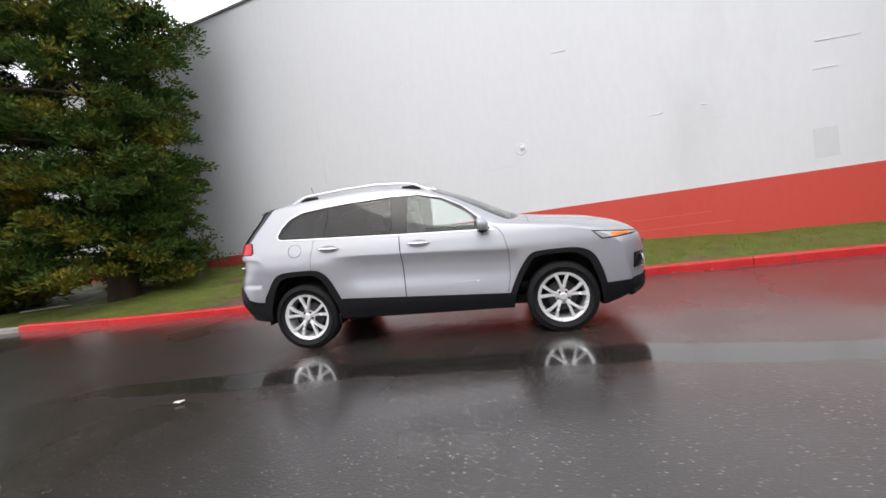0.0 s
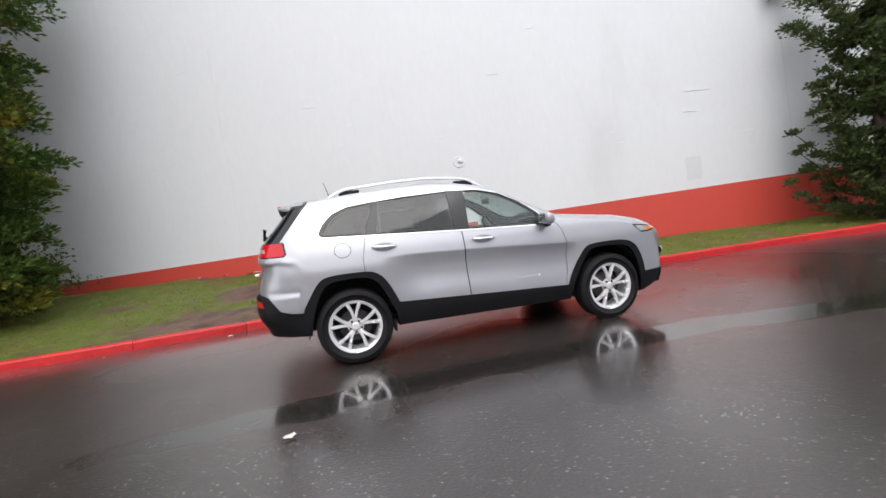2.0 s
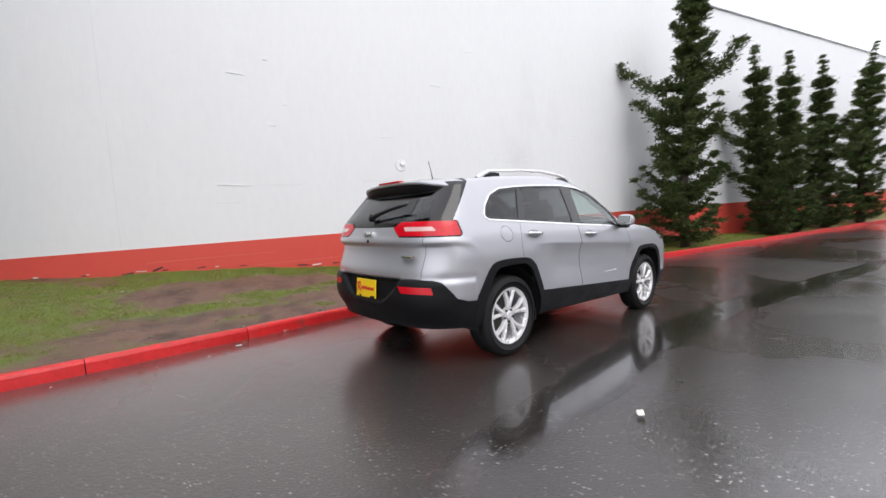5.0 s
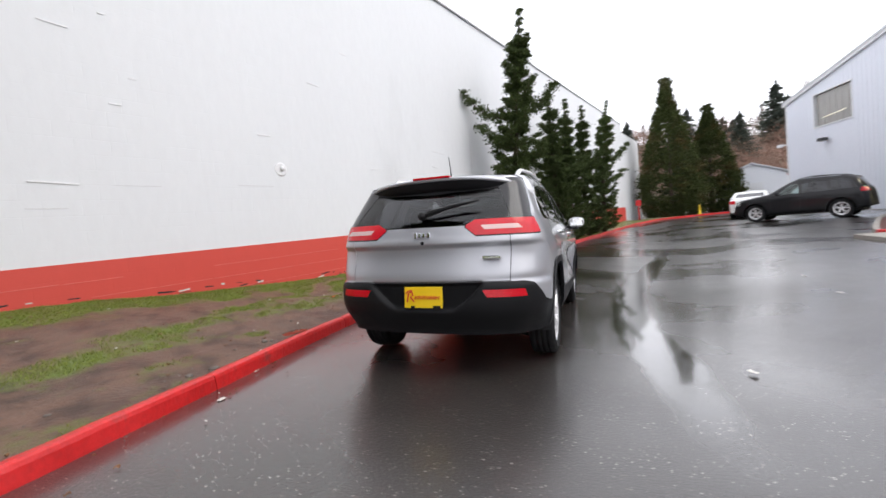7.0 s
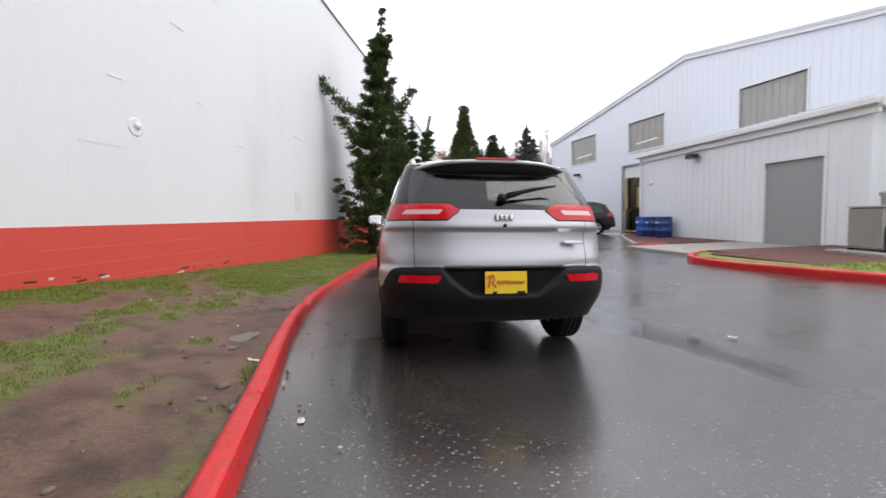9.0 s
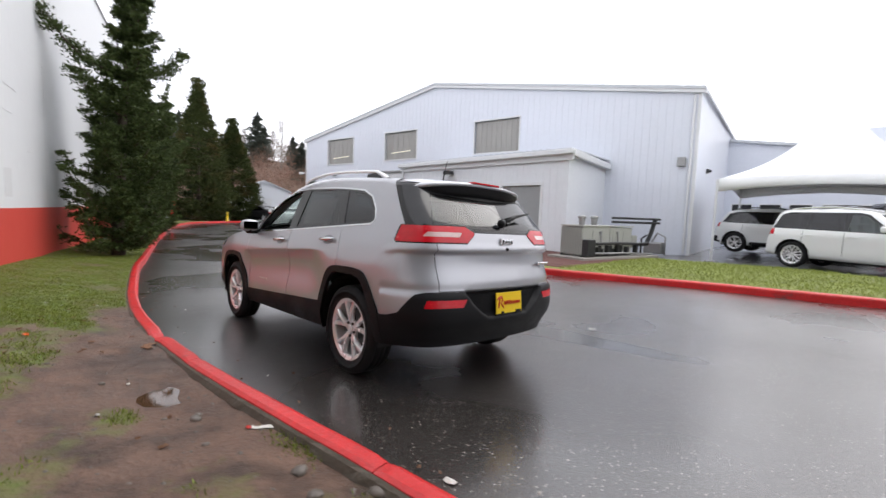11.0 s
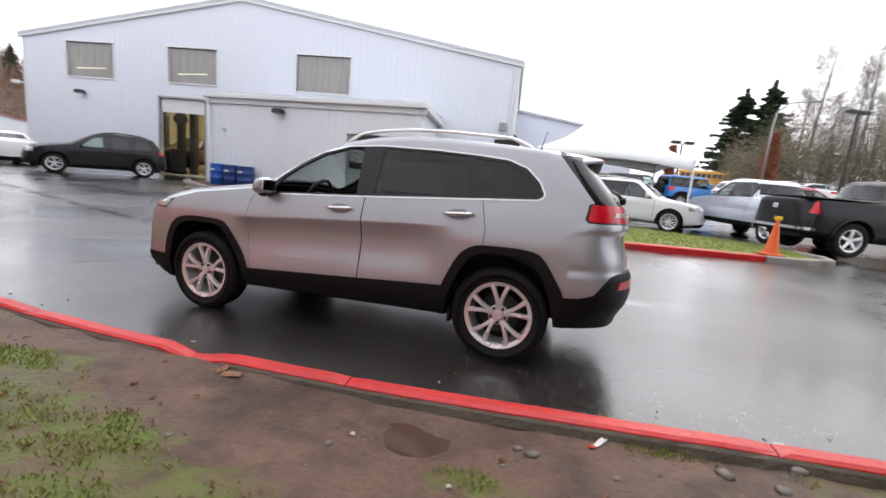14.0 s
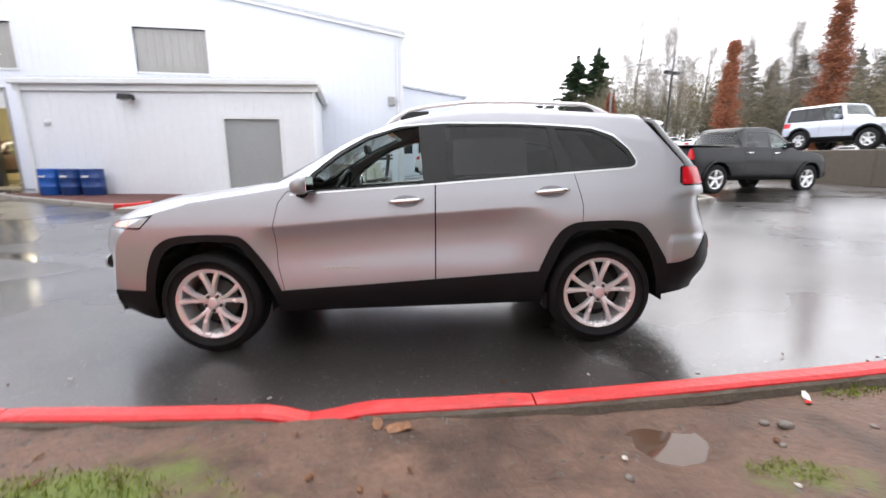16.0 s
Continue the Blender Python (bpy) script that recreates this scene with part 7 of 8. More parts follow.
r6 = np.random.default_rng(6)
spots = []
for i in range(330):
    az = -106.8 - 42 * i / 330
    x, y = yonder(az, r6.uniform(56, 74))
    spots.append((x, y, 2.6, r6.uniform(1.3, 2.4), r6.uniform(5.0, 10.0) * (1.0 if az < -110 else 0.7)))
spots += [(-50 + r6.normal(0, 3), -30 + 76 * i / 110 + r6.normal(0, 2), 0.6, r6.uniform(2.0, 3.2), r6.uniform(6, 12)) for i in range(110)]
scrub_belt("far_woods", "mixed olive and brown winter woods beyond the lot", spots, M["woods"], (0.5, 0.026), 420)

# wooded hill past the sheds
rows = []
for i in range(40):
    a = math.radians(-62 + 78 * i / 39)
    rows.append([(math.cos(a) * d, math.sin(a) * d, 24 * smooth_step(75, 165, d) * (0.72 + 0.28 * math.sin(2.6 * a + 1.2)) + 1.2 * noise.noise(Vector((d * 0.05, a * 9, 0))) - 0.6) for d in (62, 75, 90, 105, 120, 135, 150, 165, 190, 260)])
bm = grid_mesh(rows)
bmesh.ops.recalc_face_normals(bm, faces=bm.faces)
solid("hill", bm, M["hill"], "wooded hillside in brown winter colours", "hill", "structure", smooth=True)


def hill_z(x, y):
    d, a = math.hypot(x, y), math.atan2(y, x)
    return 24 * smooth_step(75, 165, d) * (0.72 + 0.28 * math.sin(2.6 * a + 1.2))


spots = []
for i in range(800):
    d, a = r6.uniform(72, 172), math.radians(r6.uniform(-60, 14))
    x, y = math.cos(a) * d, math.sin(a) * d
    spots.append((x, y, hill_z(x, y) - 0.5, r6.uniform(2.5, 4), r6.uniform(4, 8)))
scrub_belt("hillside_scrub", "brown leafless scrub covering the hill", spots, M["scrub"], (0.9, 0.05), 190)
for k, (az, el, kind) in enumerate(((-18.7, 11.0, "fir"), (-19.6, 9.6, "fir"), (-21.2, 10.6, "bare"), (-20.5, 9.2, "bare"), (-22.8, 8.8, "fir"), (-23.7, 8.2, "fir"), (-25.2, 8.6, "bare"), (-26.3, 7.6, "fir"), (-28.0, 8.0, "bare"), (-17.4, 9.2, "bare"), (-15.6, 8.8, "fir"), (-14.9, 7.8, "fir"), (-13.9, 8.6, "fir"), (-12.9, 8.2, "bare"), (-12.2, 9.2, "fir"), (-10.6, 10.2, "fir"), (-9.4, 9.4, "fir"), (-6.0, 9.0, "bare"), (-4.3, 9.9, "fir"), (-3.2, 8.8, "fir"), (-1.5, 8.2, "bare"), (0.5, 8.0, "fir"), (3.0, 7.4, "bare"))):
    d = 140 + 18 * math.sin(k * 2.3)
    x, y = math.cos(math.radians(az)) * d - 4.5, math.sin(math.radians(az)) * d
    z = hill_z(x, y) - 0.3
    top = d * math.tan(math.radians(el)) + 1.3 - z
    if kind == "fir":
        pine(x, y, z, max(6.0, top), 0.33 * max(7.0, top), 90 + k, "hazed_fir", 0.6)
    else:
        bare_tree(x, y, z, max(6.0, top), 90 + k)

# ---- other vehicles ----
BASE = dict(width=None, form=HERO["form"], crease=HERO["crease"], recess=0.012, tumble=0.34, cf=0.22, cr=0.15, crown=0.03, fine=0.55, soft=0.02)


def wide(x0, x1, w, nose=0.78, tail=0.86):
    return [(x0, w * tail), (x0 + 0.2, w * 0.94), (x0 + 0.5, w * 0.99), (0, w), (x1 - 0.6, w * 0.985), (x1 - 0.25, w * 0.9), (x1, w * nose)]


def flat_low(x0, x1, z):
    return [(x0, z + 0.12), (x0 + 0.4, z + 0.03), (0, z), (x1 - 0.4, z), (x1, z + 0.1)]


SPECS = {
    "boxy": dict(BASE, top=[(-2.22, 0.2), (-2.2, 0.75), (-2.14, 1.0), (-2.08, 1.12), (-1.93, 1.60), (-1.7, 1.67), (-0.5, 1.695), (0.1, 1.66), (0.32, 1.6), (1.0, 1.14), (1.2, 1.11), (2.05, 1.0), (2.25, 0.88), (2.31, 0.6), (2.33, 0.2)], width=wide(-2.22, 2.33, 0.92), low=flat_low(-2.22, 2.33, 0.28), belt=[(-2.3, 1.08), (0.8, 1.03), (2.33, 0.95)], wheel=(1.38, 0.37, 0.27),
        dlo=[(0.78, 1.06), (0.2, 1.54), (0.0, 1.585), (-1.6, 1.585), (-1.78, 1.52), (-1.95, 1.12)], wins=[[(0.66, 1.09), (0.15, 1.51), (-0.14, 1.55), (-0.16, 1.1)], [(-0.26, 1.1), (-0.25, 1.55), (-1.0, 1.55), (-1.02, 1.11)], [(-1.1, 1.12), (-1.08, 1.55), (-1.58, 1.55), (-1.7, 1.5), (-1.85, 1.14)]], seams=(0.85, -0.21, -1.15), lamp_z=(0.93, 1.1), lamp_y=0.55, back=(1.13, 0.72, 0.42), screen=(0.36, 1.6, 1.02, 0.68)),
    "suv": dict(BASE, top=[(-2.37, 0.2), (-2.34, 0.8), (-2.25, 1.1), (-2.15, 1.2), (-1.88, 1.62), (-1.5, 1.71), (-0.3, 1.745), (0.1, 1.69), (0.3, 1.62), (1.05, 1.2), (1.3, 1.16), (2.1, 1.03), (2.36, 0.88), (2.43, 0.6), (2.45, 0.2)], width=wide(-2.37, 2.45, 0.95), low=flat_low(-2.37, 2.45, 0.3), belt=[(-2.4, 1.12), (0.8, 1.07), (2.45, 0.98)], wheel=(1.45, 0.385, 0.26),
        dlo=[(0.8, 1.1), (0.22, 1.54), (0.0, 1.6), (-1.5, 1.6), (-1.75, 1.52), (-1.95, 1.17)], wins=[[(0.68, 1.12), (0.18, 1.51), (-0.1, 1.56), (-0.12, 1.13)], [(-0.24, 1.13), (-0.22, 1.565), (-1.0, 1.56), (-1.05, 1.15)], [(-1.15, 1.15), (-1.12, 1.56), (-1.5, 1.56), (-1.68, 1.5), (-1.83, 1.18)]], seams=(0.88, -0.18, -1.2), lamp_z=(1.0, 1.16), lamp_y=0.5, back=(1.22, 0.7, 0.42), screen=(0.34, 1.6, 1.05, 0.68)),
    "sedan": dict(BASE, top=[(-2.52, 0.2), (-2.5, 0.8), (-2.45, 1.03), (-2.35, 1.08), (-1.85, 1.13), (-1.05, 1.43), (-0.4, 1.485), (0.1, 1.46), (0.3, 1.41), (1.15, 1.04), (1.4, 1.02), (2.3, 0.9), (2.45, 0.75), (2.5, 0.5), (2.52, 0.2)], width=wide(-2.52, 2.52, 0.95), low=flat_low(-2.52, 2.52, 0.22), belt=[(-2.5, 1.0), (0.8, 0.97), (2.5, 0.85)], wheel=(1.52, 0.36, 0.26),
        dlo=[(0.85, 1.0), (0.25, 1.32), (0.0, 1.385), (-0.8, 1.385), (-1.3, 1.22), (-1.55, 1.06)], wins=[[(0.72, 1.02), (0.2, 1.29), (-0.1, 1.355), (-0.12, 1.03)], [(-0.22, 1.03), (-0.2, 1.355), (-0.8, 1.35), (-1.2, 1.2), (-1.35, 1.07)]], seams=(0.95, -0.17, -1.2), lamp_z=(0.82, 1.0), lamp_y=0.62, back=(1.15, 0.66, 0.3), screen=(0.33, 1.4, 1.12, 0.66)),
    "pickup": dict(BASE, top=[(-2.95, 0.3), (-2.93, 1.2), (-2.9, 1.27), (-2.8, 1.29), (-1.02, 1.31), (-0.97, 1.34), (-0.86, 1.78), (-0.7, 1.86), (0.2, 1.9), (0.5, 1.87), (0.68, 1.82), (1.35, 1.3), (1.5, 1.26), (2.5, 1.17), (2.75, 1.0), (2.83, 0.7), (2.86, 0.3)], width=wide(-2.95, 2.86, 1.0, 0.86, 0.95), low=flat_low(-2.95, 2.86, 0.42), belt=[(-3, 1.27), (0.8, 1.24), (2.86, 1.1)], wheel=(1.78, 0.41, 0.27),
        dlo=[(1.15, 1.27), (0.6, 1.72), (0.4, 1.77), (-0.65, 1.77), (-0.82, 1.7), (-0.86, 1.3)], wins=[[(1.02, 1.3), (0.55, 1.68), (0.3, 1.735), (0.27, 1.3)], [(0.17, 1.3), (0.2, 1.735), (-0.58, 1.735), (-0.7, 1.32)]], seams=(1.15, 0.22, -0.8), lamp_z=(0.95, 1.24), lamp_y=0.82, back=(1.4, 0.72, 0.3), screen=(0.7, 1.8, 1.36, 0.72)),
    "jeep": dict(BASE, top=[(-2.12, 0.3), (-2.1, 1.6), (-2.04, 1.77), (-1.9, 1.8), (0.0, 1.82), (0.12, 1.79), (0.45, 1.22), (0.55, 1.2), (1.8, 1.13), (1.95, 1.08), (2.03, 0.7), (2.05, 0.3)], width=wide(-2.12, 2.05, 0.80, 0.9, 0.97), low=flat_low(-2.12, 2.05, 0.42), belt=[(-2.2, 1.16), (0.8, 1.15), (2.1, 1.05)], tumble=0.12, cf=0.04, cr=0.03, wheel=(1.3, 0.41, 0.24),
        dlo=[(0.32, 1.18), (0.1, 1.72), (-1.98, 1.72), (-2.02, 1.18)], wins=[[(0.22, 1.21), (0.04, 1.68), (-0.45, 1.68), (-0.45, 1.21)], [(-0.57, 1.21), (-0.57, 1.68), (-1.15, 1.68), (-1.15, 1.21)], [(-1.28, 1.21), (-1.28, 1.68), (-1.92, 1.68), (-1.95, 1.21)]], seams=(0.4, -0.5, -1.2), lamp_z=(0.95, 1.15), lamp_y=0.68, back=(1.2, 0.66, 0.05), screen=(0.1, 1.75, 0.44, 0.68)),
}


def other_car(name, label, kind, paint, m, group="", rim="alloy", spokes=5, lamps="red_lamp"):
    s = SPECS[kind]
    car = thing(name, label, "car", group, m=m)
    h = Hull(s)
    wx, wr, rr = s["wheel"]
    for axle, x in enumerate((wx, -wx)):
        ring = [(x + (wr + 0.075) * math.cos(a), wr + (wr + 0.075) * math.sin(a)) for a in (k * math.pi / 8 for k in range(16))]
        h.cut("open", side_planes(ring), lambda c, n: c.y > 0.4)
        if kind in ("jeep", "suv", "pickup"):
            ring2 = [(x + (wr + 0.14) * math.cos(a), wr + (wr + 0.14) * math.sin(a)) for a in (k * math.pi / 8 for k in range(16))]
            h.cut("arch%d" % axle, side_planes(ring2), lambda c, n: c.y > 0.4)
    high = lambda c, n: c.y > 0.3 and n.y > 0.3
    h.cut("pillar", side_planes(s["dlo"]), high)
    for i, w in enumerate(s["wins"]):
        h.cut("side_window%d" % i, side_planes(w), high, ("pillar",))
    zb, yb, sl = s["back"]
    rear_x = -0.6 if kind in ("pickup", "sedan") else -1.5
    h.cut("back_glass", [((0, 0, zb), (0, 0, -1)), ((0, yb, zb), (0, 1, sl)), ((0, 0, s["screen"][1] - 0.06), (0, 0, 1)), ((rear_x, 0, 0), (1, 0, 0)), ((-1.2 if kind == "pickup" else -3, 0, 0), (-1, 0, 0))], lambda c, n: n.x < -0.15)
    xa, za, xb, ys = s["screen"]
    h.cut("windscreen", [((xa, 0, za), (-1, 0, 0)), ((xb - 0.08, 0, 0), (1, 0, 0)), ((0, ys, 1.1), (0, 1, 0.3))], lambda c, n: n.x > 0.15 and n.z > 0.2)
    z0, z1 = s["lamp_z"]
    x0, x1 = s["top"][0][0], s["top"][-1][0]
    h.cut("tail_lamp", [((0, 0, z0), (0, 0, -1)), ((0, 0, z1), (0, 0, 1)), ((x0 + 0.34, 0, 0), (1, 0, 0)), ((0, s["lamp_y"], 0), (0, -1, 0))], lambda c, n: c.x < x0 + 0.6)
    h.cut("head_lamp", [((0, 0, 0.78 if kind != "pickup" else 0.9), (0, 0, -1)), ((0, 0, 0.93 if kind != "pickup" else 1.08), (0, 0, 1)), ((x1 - 0.42, 0, 0), (-1, 0, 0)), ((0, 0.5, 0), (0, -1, 0))], lambda c, n: c.x > x1 - 0.7)
    zl = s["low"][2][1] + 0.13
    h.cut("lower_trim", [((0, 0, zl), (0, 0, 1))], lambda c, n: True)
    h.cut("rear_bumper", [((x0 + 0.3, 0, 0), (1, 0, 0)), ((0, 0, 0.62), (0, 0, 1))], lambda c, n: True) if kind in ("suv", "pickup", "jeep") else None
    for x in s["seams"]:
        h.cut("gap", [((x - 0.006, 0, 0), (-1, 0, 0)), ((x + 0.006, 0, 0), (1, 0, 0)), ((0, 0, zl + 0.02), (0, 0, -1)), ((0, 0, s["dlo"][0][1]), (0, 0, 1))], lambda c, n: c.y > 0.5)
    P, D = M[paint], M["interior"]
    shell("body", h.pieces(["body"], 0), [P, D], car, 0.02)
    for piece in islands(h.pieces(["gap"], 0, -0.003)):
        shell("panel_gap", piece, [M["dark"]], car, 0.02)
    shell("lower_trim", h.pieces(["lower_trim"], 0), [M["plastic"] if kind != "boxy" else P], car, 0.02)
    shell("rear_bumper", h.pieces(["rear_bumper"], 0, 0.01), [M["chrome"] if kind == "pickup" else M["plastic"]], car, 0.03)
    shell("windscreen", h.pieces(["windscreen"], 0, -0.002), [M["glass"]], car, 0.005, "clear glass")
    shell("back_glass", h.pieces(["back_glass"], 0, -0.002), [M["privacy"]], car, 0.005, "dark glass")
    for sg in (1, -1):
        shell("pillar_cover", h.pieces(["pillar"], sg, 0.001), [M["gloss_black"], D], car, 0.02)
        for i in range(len(s["wins"])):
            shell("side_window", h.pieces(["side_window%d" % i], sg, -0.003), [M["glass" if i == 0 else "privacy"]], car, 0.004)
        shell("tail_lamp", h.pieces(["tail_lamp"], sg, 0.004), [M[lamps]], car, 0.03, "red tail lamp")
        shell("head_lamp", h.pieces(["head_lamp"], sg, 0.004), [M["clear_lamp"]], car, 0.03, "clear headlamp")
        for axle in (0, 1):
            shell("wheel_arch", h.pieces(["arch%d" % axle], sg, 0.03), [M["plastic"] if kind == "jeep" else P], car, 0.04)
        xm = s["wins"][0][0][0] - 0.08
        zm = s["wins"][0][0][1]
        bm = boxed(xm - 0.05, xm + 0.07, sg * (h.side_y(xm, zm) + 0.06) - 0.1, sg * (h.side_y(xm, zm) + 0.06) + 0.1, zm, zm + 0.16, bevel=0.04)
        part("door_mirror", bm, P, car)
        for i, x in enumerate(s["seams"][:-1]):
            x2 = s["seams"][i + 1] + 0.12
            z = s["dlo"][0][1] - 0.12
            y = h.side_y(x2, z) + 0.02
            part("door_handle", boxed(x2 - 0.02, x2 + 0.16, sg * y - 0.012, sg * y + 0.012, z - 0.015, z + 0.015, bevel=0.006), M["chrome"] if kind == "pickup" else P, car)
        for x in (wx, -wx):
            w = h.width(x) - 0.13
            rows = [[(x + (wr + 0.08) * math.cos(a), sg * yy, wr + (wr + 0.08) * math.sin(a)) for yy in (w - 0.25, w + 0.08)] for a in (math.pi * k / 10 for k in range(11))]
            bm = grid_mesh(rows)
            bm.faces.new([bm.verts.new((x + (wr + 0.08) * math.cos(a), sg * (w - 0.25), wr + (wr + 0.08) * math.sin(a))) for a in (math.pi * k / 10 for k in range(11))])
            part("wheel_housing", bm, M["dark"], car)
            add_wheel(car, x, sg * w, wr, wr, rr, 0.23, spokes, kind in ("suv", "boxy"))
        if kind in ("suv", "boxy"):
            part("roof_rail", tube([(0.0 - 1.6 * k / 8, sg * 0.58, h.roof_z(-1.6 * k / 8, 0.58) + 0.045 * min(1, 3 * k / 8, 3 * (1 - k / 8)) + 0.01) for k in range(9)], 0.018, 6), M["black_metal"] if kind == "suv" else M["chrome"], car)
    if kind == "pickup":
        # bed is closed: a dark sheet on top stands for its shaded inside
        part("bed_opening", boxed(-2.82, -1.08, -0.82, 0.82, 1.315, 1.335), M["dark"], car, "dark sheet standing in for the shade inside the load bed")
        part("tailgate_badge", boxed(-2.965, -2.93, -0.09, 0.09, 1.0, 1.12, bevel=0.01), M["chrome"], car)
    if kind == "jeep":
        part("spare_wheel", lathe([(0.0, -0.12), (0.40, -0.12), (0.41, 0.1), (0.25, 0.12), (0.0, 0.1)], 24), M["rubber"], car).matrix_local = pose(-2.24, 0, 0.98, 0, 0, 90)
    part("underbody", boxed(x0 + 0.3, x1 - 0.3, -0.55, 0.55, s["low"][2][1] - 0.06, s["low"][2][1] + 0.04), M["dark"], car)
    fz = s["low"][2][1] + 0.12
    cabin(car, fz, 0.05 if kind != "pickup" else 0.35, -0.75 if kind != "pickup" else -0.45, 0.6)
    return car


def parked(x, y, yaw, lift=0.0):
    return pose(x, y, ground_z(x, y) + lift, 0, 0, yaw)


other_car("white_suv", "white boxy SUV parked on the wet lot", "boxy", "white_paint", parked(-3.75, -13.55, 161), spokes=7)
other_car("white_large_suv", "white large SUV parked under the marquee", "suv", "white_paint", parked(-1.3, -18.3, 172))
other_car("white_sedan", "white four-door saloon seen from behind on the lane", "sedan", "white_paint", parked(24.5, -9.6, -18))
other_car("dark_suv", "dark grey older SUV standing before the workshop", "suv", "grey_paint", parked(17.9, -9.6, 57))
other_car("pickup_truck", "dark grey crew-cab pickup with chrome bumper", "pickup", "grey_paint", parked(-9.3, -9.77, 196.8))
other_car("silver_pickup", "pale silver crew-cab pickup with black wheels", "pickup", "pale_paint", parked(-7.4, -12.75, -72))
LEDGE_Z = 1.7
other_car("silver_jeep", "pale silver off-roader parked on the raised ledge", "jeep", "pale_paint", pose(-16.4, -13.9, LEDGE_Z, 0, 0, 100))
solid("ledge", boxed(-10, -0.2, -7, 0, -1.5, LEDGE_Z, m=pose(-14.9, -11.2, 0, 0, 0, 6), bevel=0.04), M["muddy"], "raised grey concrete ledge behind the pickup", "ledge", "structure")
row = [("blue_jeep", "bright blue off-roader in the lot row", "jeep", "blue_paint", -8.2, -24.5, 200), ("dark_jeep", "dark off-roader in the lot row", "jeep", "black_paint", -5.4, -25.0, 200), ("dark_wagon", "black SUV in the lot row", "suv", "black_paint", -3.0, -25.3, 200), ("white_wagon", "white SUV in the lot row", "suv", "white_paint", -11.4, -25.0, 200), ("red_wagon", "red SUV in the lot row", "suv", "red_paint", -14.5, -27.0, 195), ("grey_saloon", "dark grey saloon near the far shed", "sedan", "grey_paint", 38.5, -13.0, 20)]
for nm, lb, kd, pt, x, y, yaw in row:
    other_car(nm, lb, kd, pt, parked(x, y, yaw), "cars in the far row")


def school_bus(m):
    t = thing("bus", "yellow bus standing in the distant lot", "bus", m=m)
    bm = boxed(-4.6, 3.4, -1.2, 1.2, 0.55, 2.95, bevel=0.22)
    part("body", bm, M["bus_yellow"], t)
    part("bonnet", boxed(3.38, 4.7, -1.0, 1.0, 0.55, 1.65, bevel=0.2), M["bus_yellow"], t)
    for sg in (1, -1):
        for k in range(9):
            part("window", boxed(-4.2 + 0.8 * k, -3.55 + 0.8 * k, sg * 1.205 - 0.01, sg * 1.205 + 0.01, 1.75, 2.45, bevel=0.004), M["gloss_black"], t)
        part("rub_rail", boxed(-4.4, 3.3, sg * 1.215 - 0.015, sg * 1.215 + 0.015, 1.42, 1.52), M["black_metal"], t)
        for x in (-2.6, 3.6):
            part("wheel", lathe([(0.0, 0.12), (0.28, 0.12), (0.32, 0.15), (0.46, 0.13), (0.5, 0.06), (0.5, -0.1), (0.0, -0.1)], 20), M["rubber"], t).matrix_local = pose(x, sg * 1.05, 0.5, 0, 0, 0 if sg > 0 else 180)
    return t


bus = school_bus(pose(-22.6, -82.0, ground_z(-22.6, -82.0), 0, 0, 165))
bus["group"] = "buses in the distant lot"
copy_thing(bus, pose(-31.5, -84.5, ground_z(-31.5, -84.5), 0, 0, 165))
tmp = other_car("far_saloon", "pale saloon in the distant upper lot", "sedan", "white_paint", parked(-20, -44, 190), "cars in the upper lot")
for i in range(9):
    copy_thing(tmp, parked(-22.2 - 2.4 * i, -44 + 0.9 * i, 190 + 3 * i))
red = other_car("workshop_car", "dark maroon SUV raised on a lift in the bay", "suv", "maroon_paint", B_M @ pose(bb + 0.75, -3.3, 0.28, 0, 0, 96))

# ---- marquee ----
def marquee():
    corners = [Vector((0.1, -14.1, 2.85)), Vector((-5.7, -14.5, 2.8)), Vector((-5.2, -20.2, 2.85)), Vector((0.65, -19.7, 2.9))]
    mid = sum(corners, Vector()) / 4
    t = thing("marquee_tent", "white peaked marquee tent on slim posts", "tent")
    peak = Vector((mid.x, mid.y, 5.75))
    rows = []
    for r_ in range(13):
        q = r_ / 12
        row_ = []
        for i in range(4):
            a, b = corners[i], corners[(i + 1) % 4]
            for k in range(10):
                p = a.lerp(b, k / 10)
                base = Vector((p.x, p.y, p.z + 0.07 * math.sin(math.pi * k / 10)))
                z = base.z + (peak.z - base.z) * (0.42 * q + 0.58 * q ** 3)
                xy = Vector((p.x, p.y)).lerp(Vector((peak.x, peak.y)), min(q, 0.985))
                row_.append((xy.x, xy.y, z))
        rows.append(row_)
    o = part("canopy", grid_mesh(rows, close=True), M["tent"], t, "white canvas roof drawn up to a point", smooth=True)
    o.modifiers.new("thickness", "SOLIDIFY").thickness = 0.01
    rows = []
    for q in (0.0, 0.5, 1.0):
        row_ = []
        for i in range(4):
            a, b = corners[i], corners[(i + 1) % 4]
            for k in range(10):
                p = a.lerp(b, k / 10)
                arch = math.sin(math.pi * k / 10)
                row_.append((p.x, p.y, p.z + 0.07 * arch - q * (0.42 - 0.17 * arch)))
        rows.append(row_)
    o = part("valance", grid_mesh(rows, close=True), M["tent"], t, smooth=True)
    o.modifiers.new("thickness", "SOLIDIFY").thickness = 0.01
    for c in corners:
        part("post", tube([(c.x, c.y, ground_z(c.x, c.y)), (c.x, c.y, c.z)], 0.04, 10), M["trim"], t)
        part("post_foot", boxed(c.x - 0.16, c.x + 0.16, c.y - 0.16, c.y + 0.16, ground_z(c.x, c.y) - 0.01, ground_z(c.x, c.y) + 0.03), M["grey_metal"], t)


marquee()


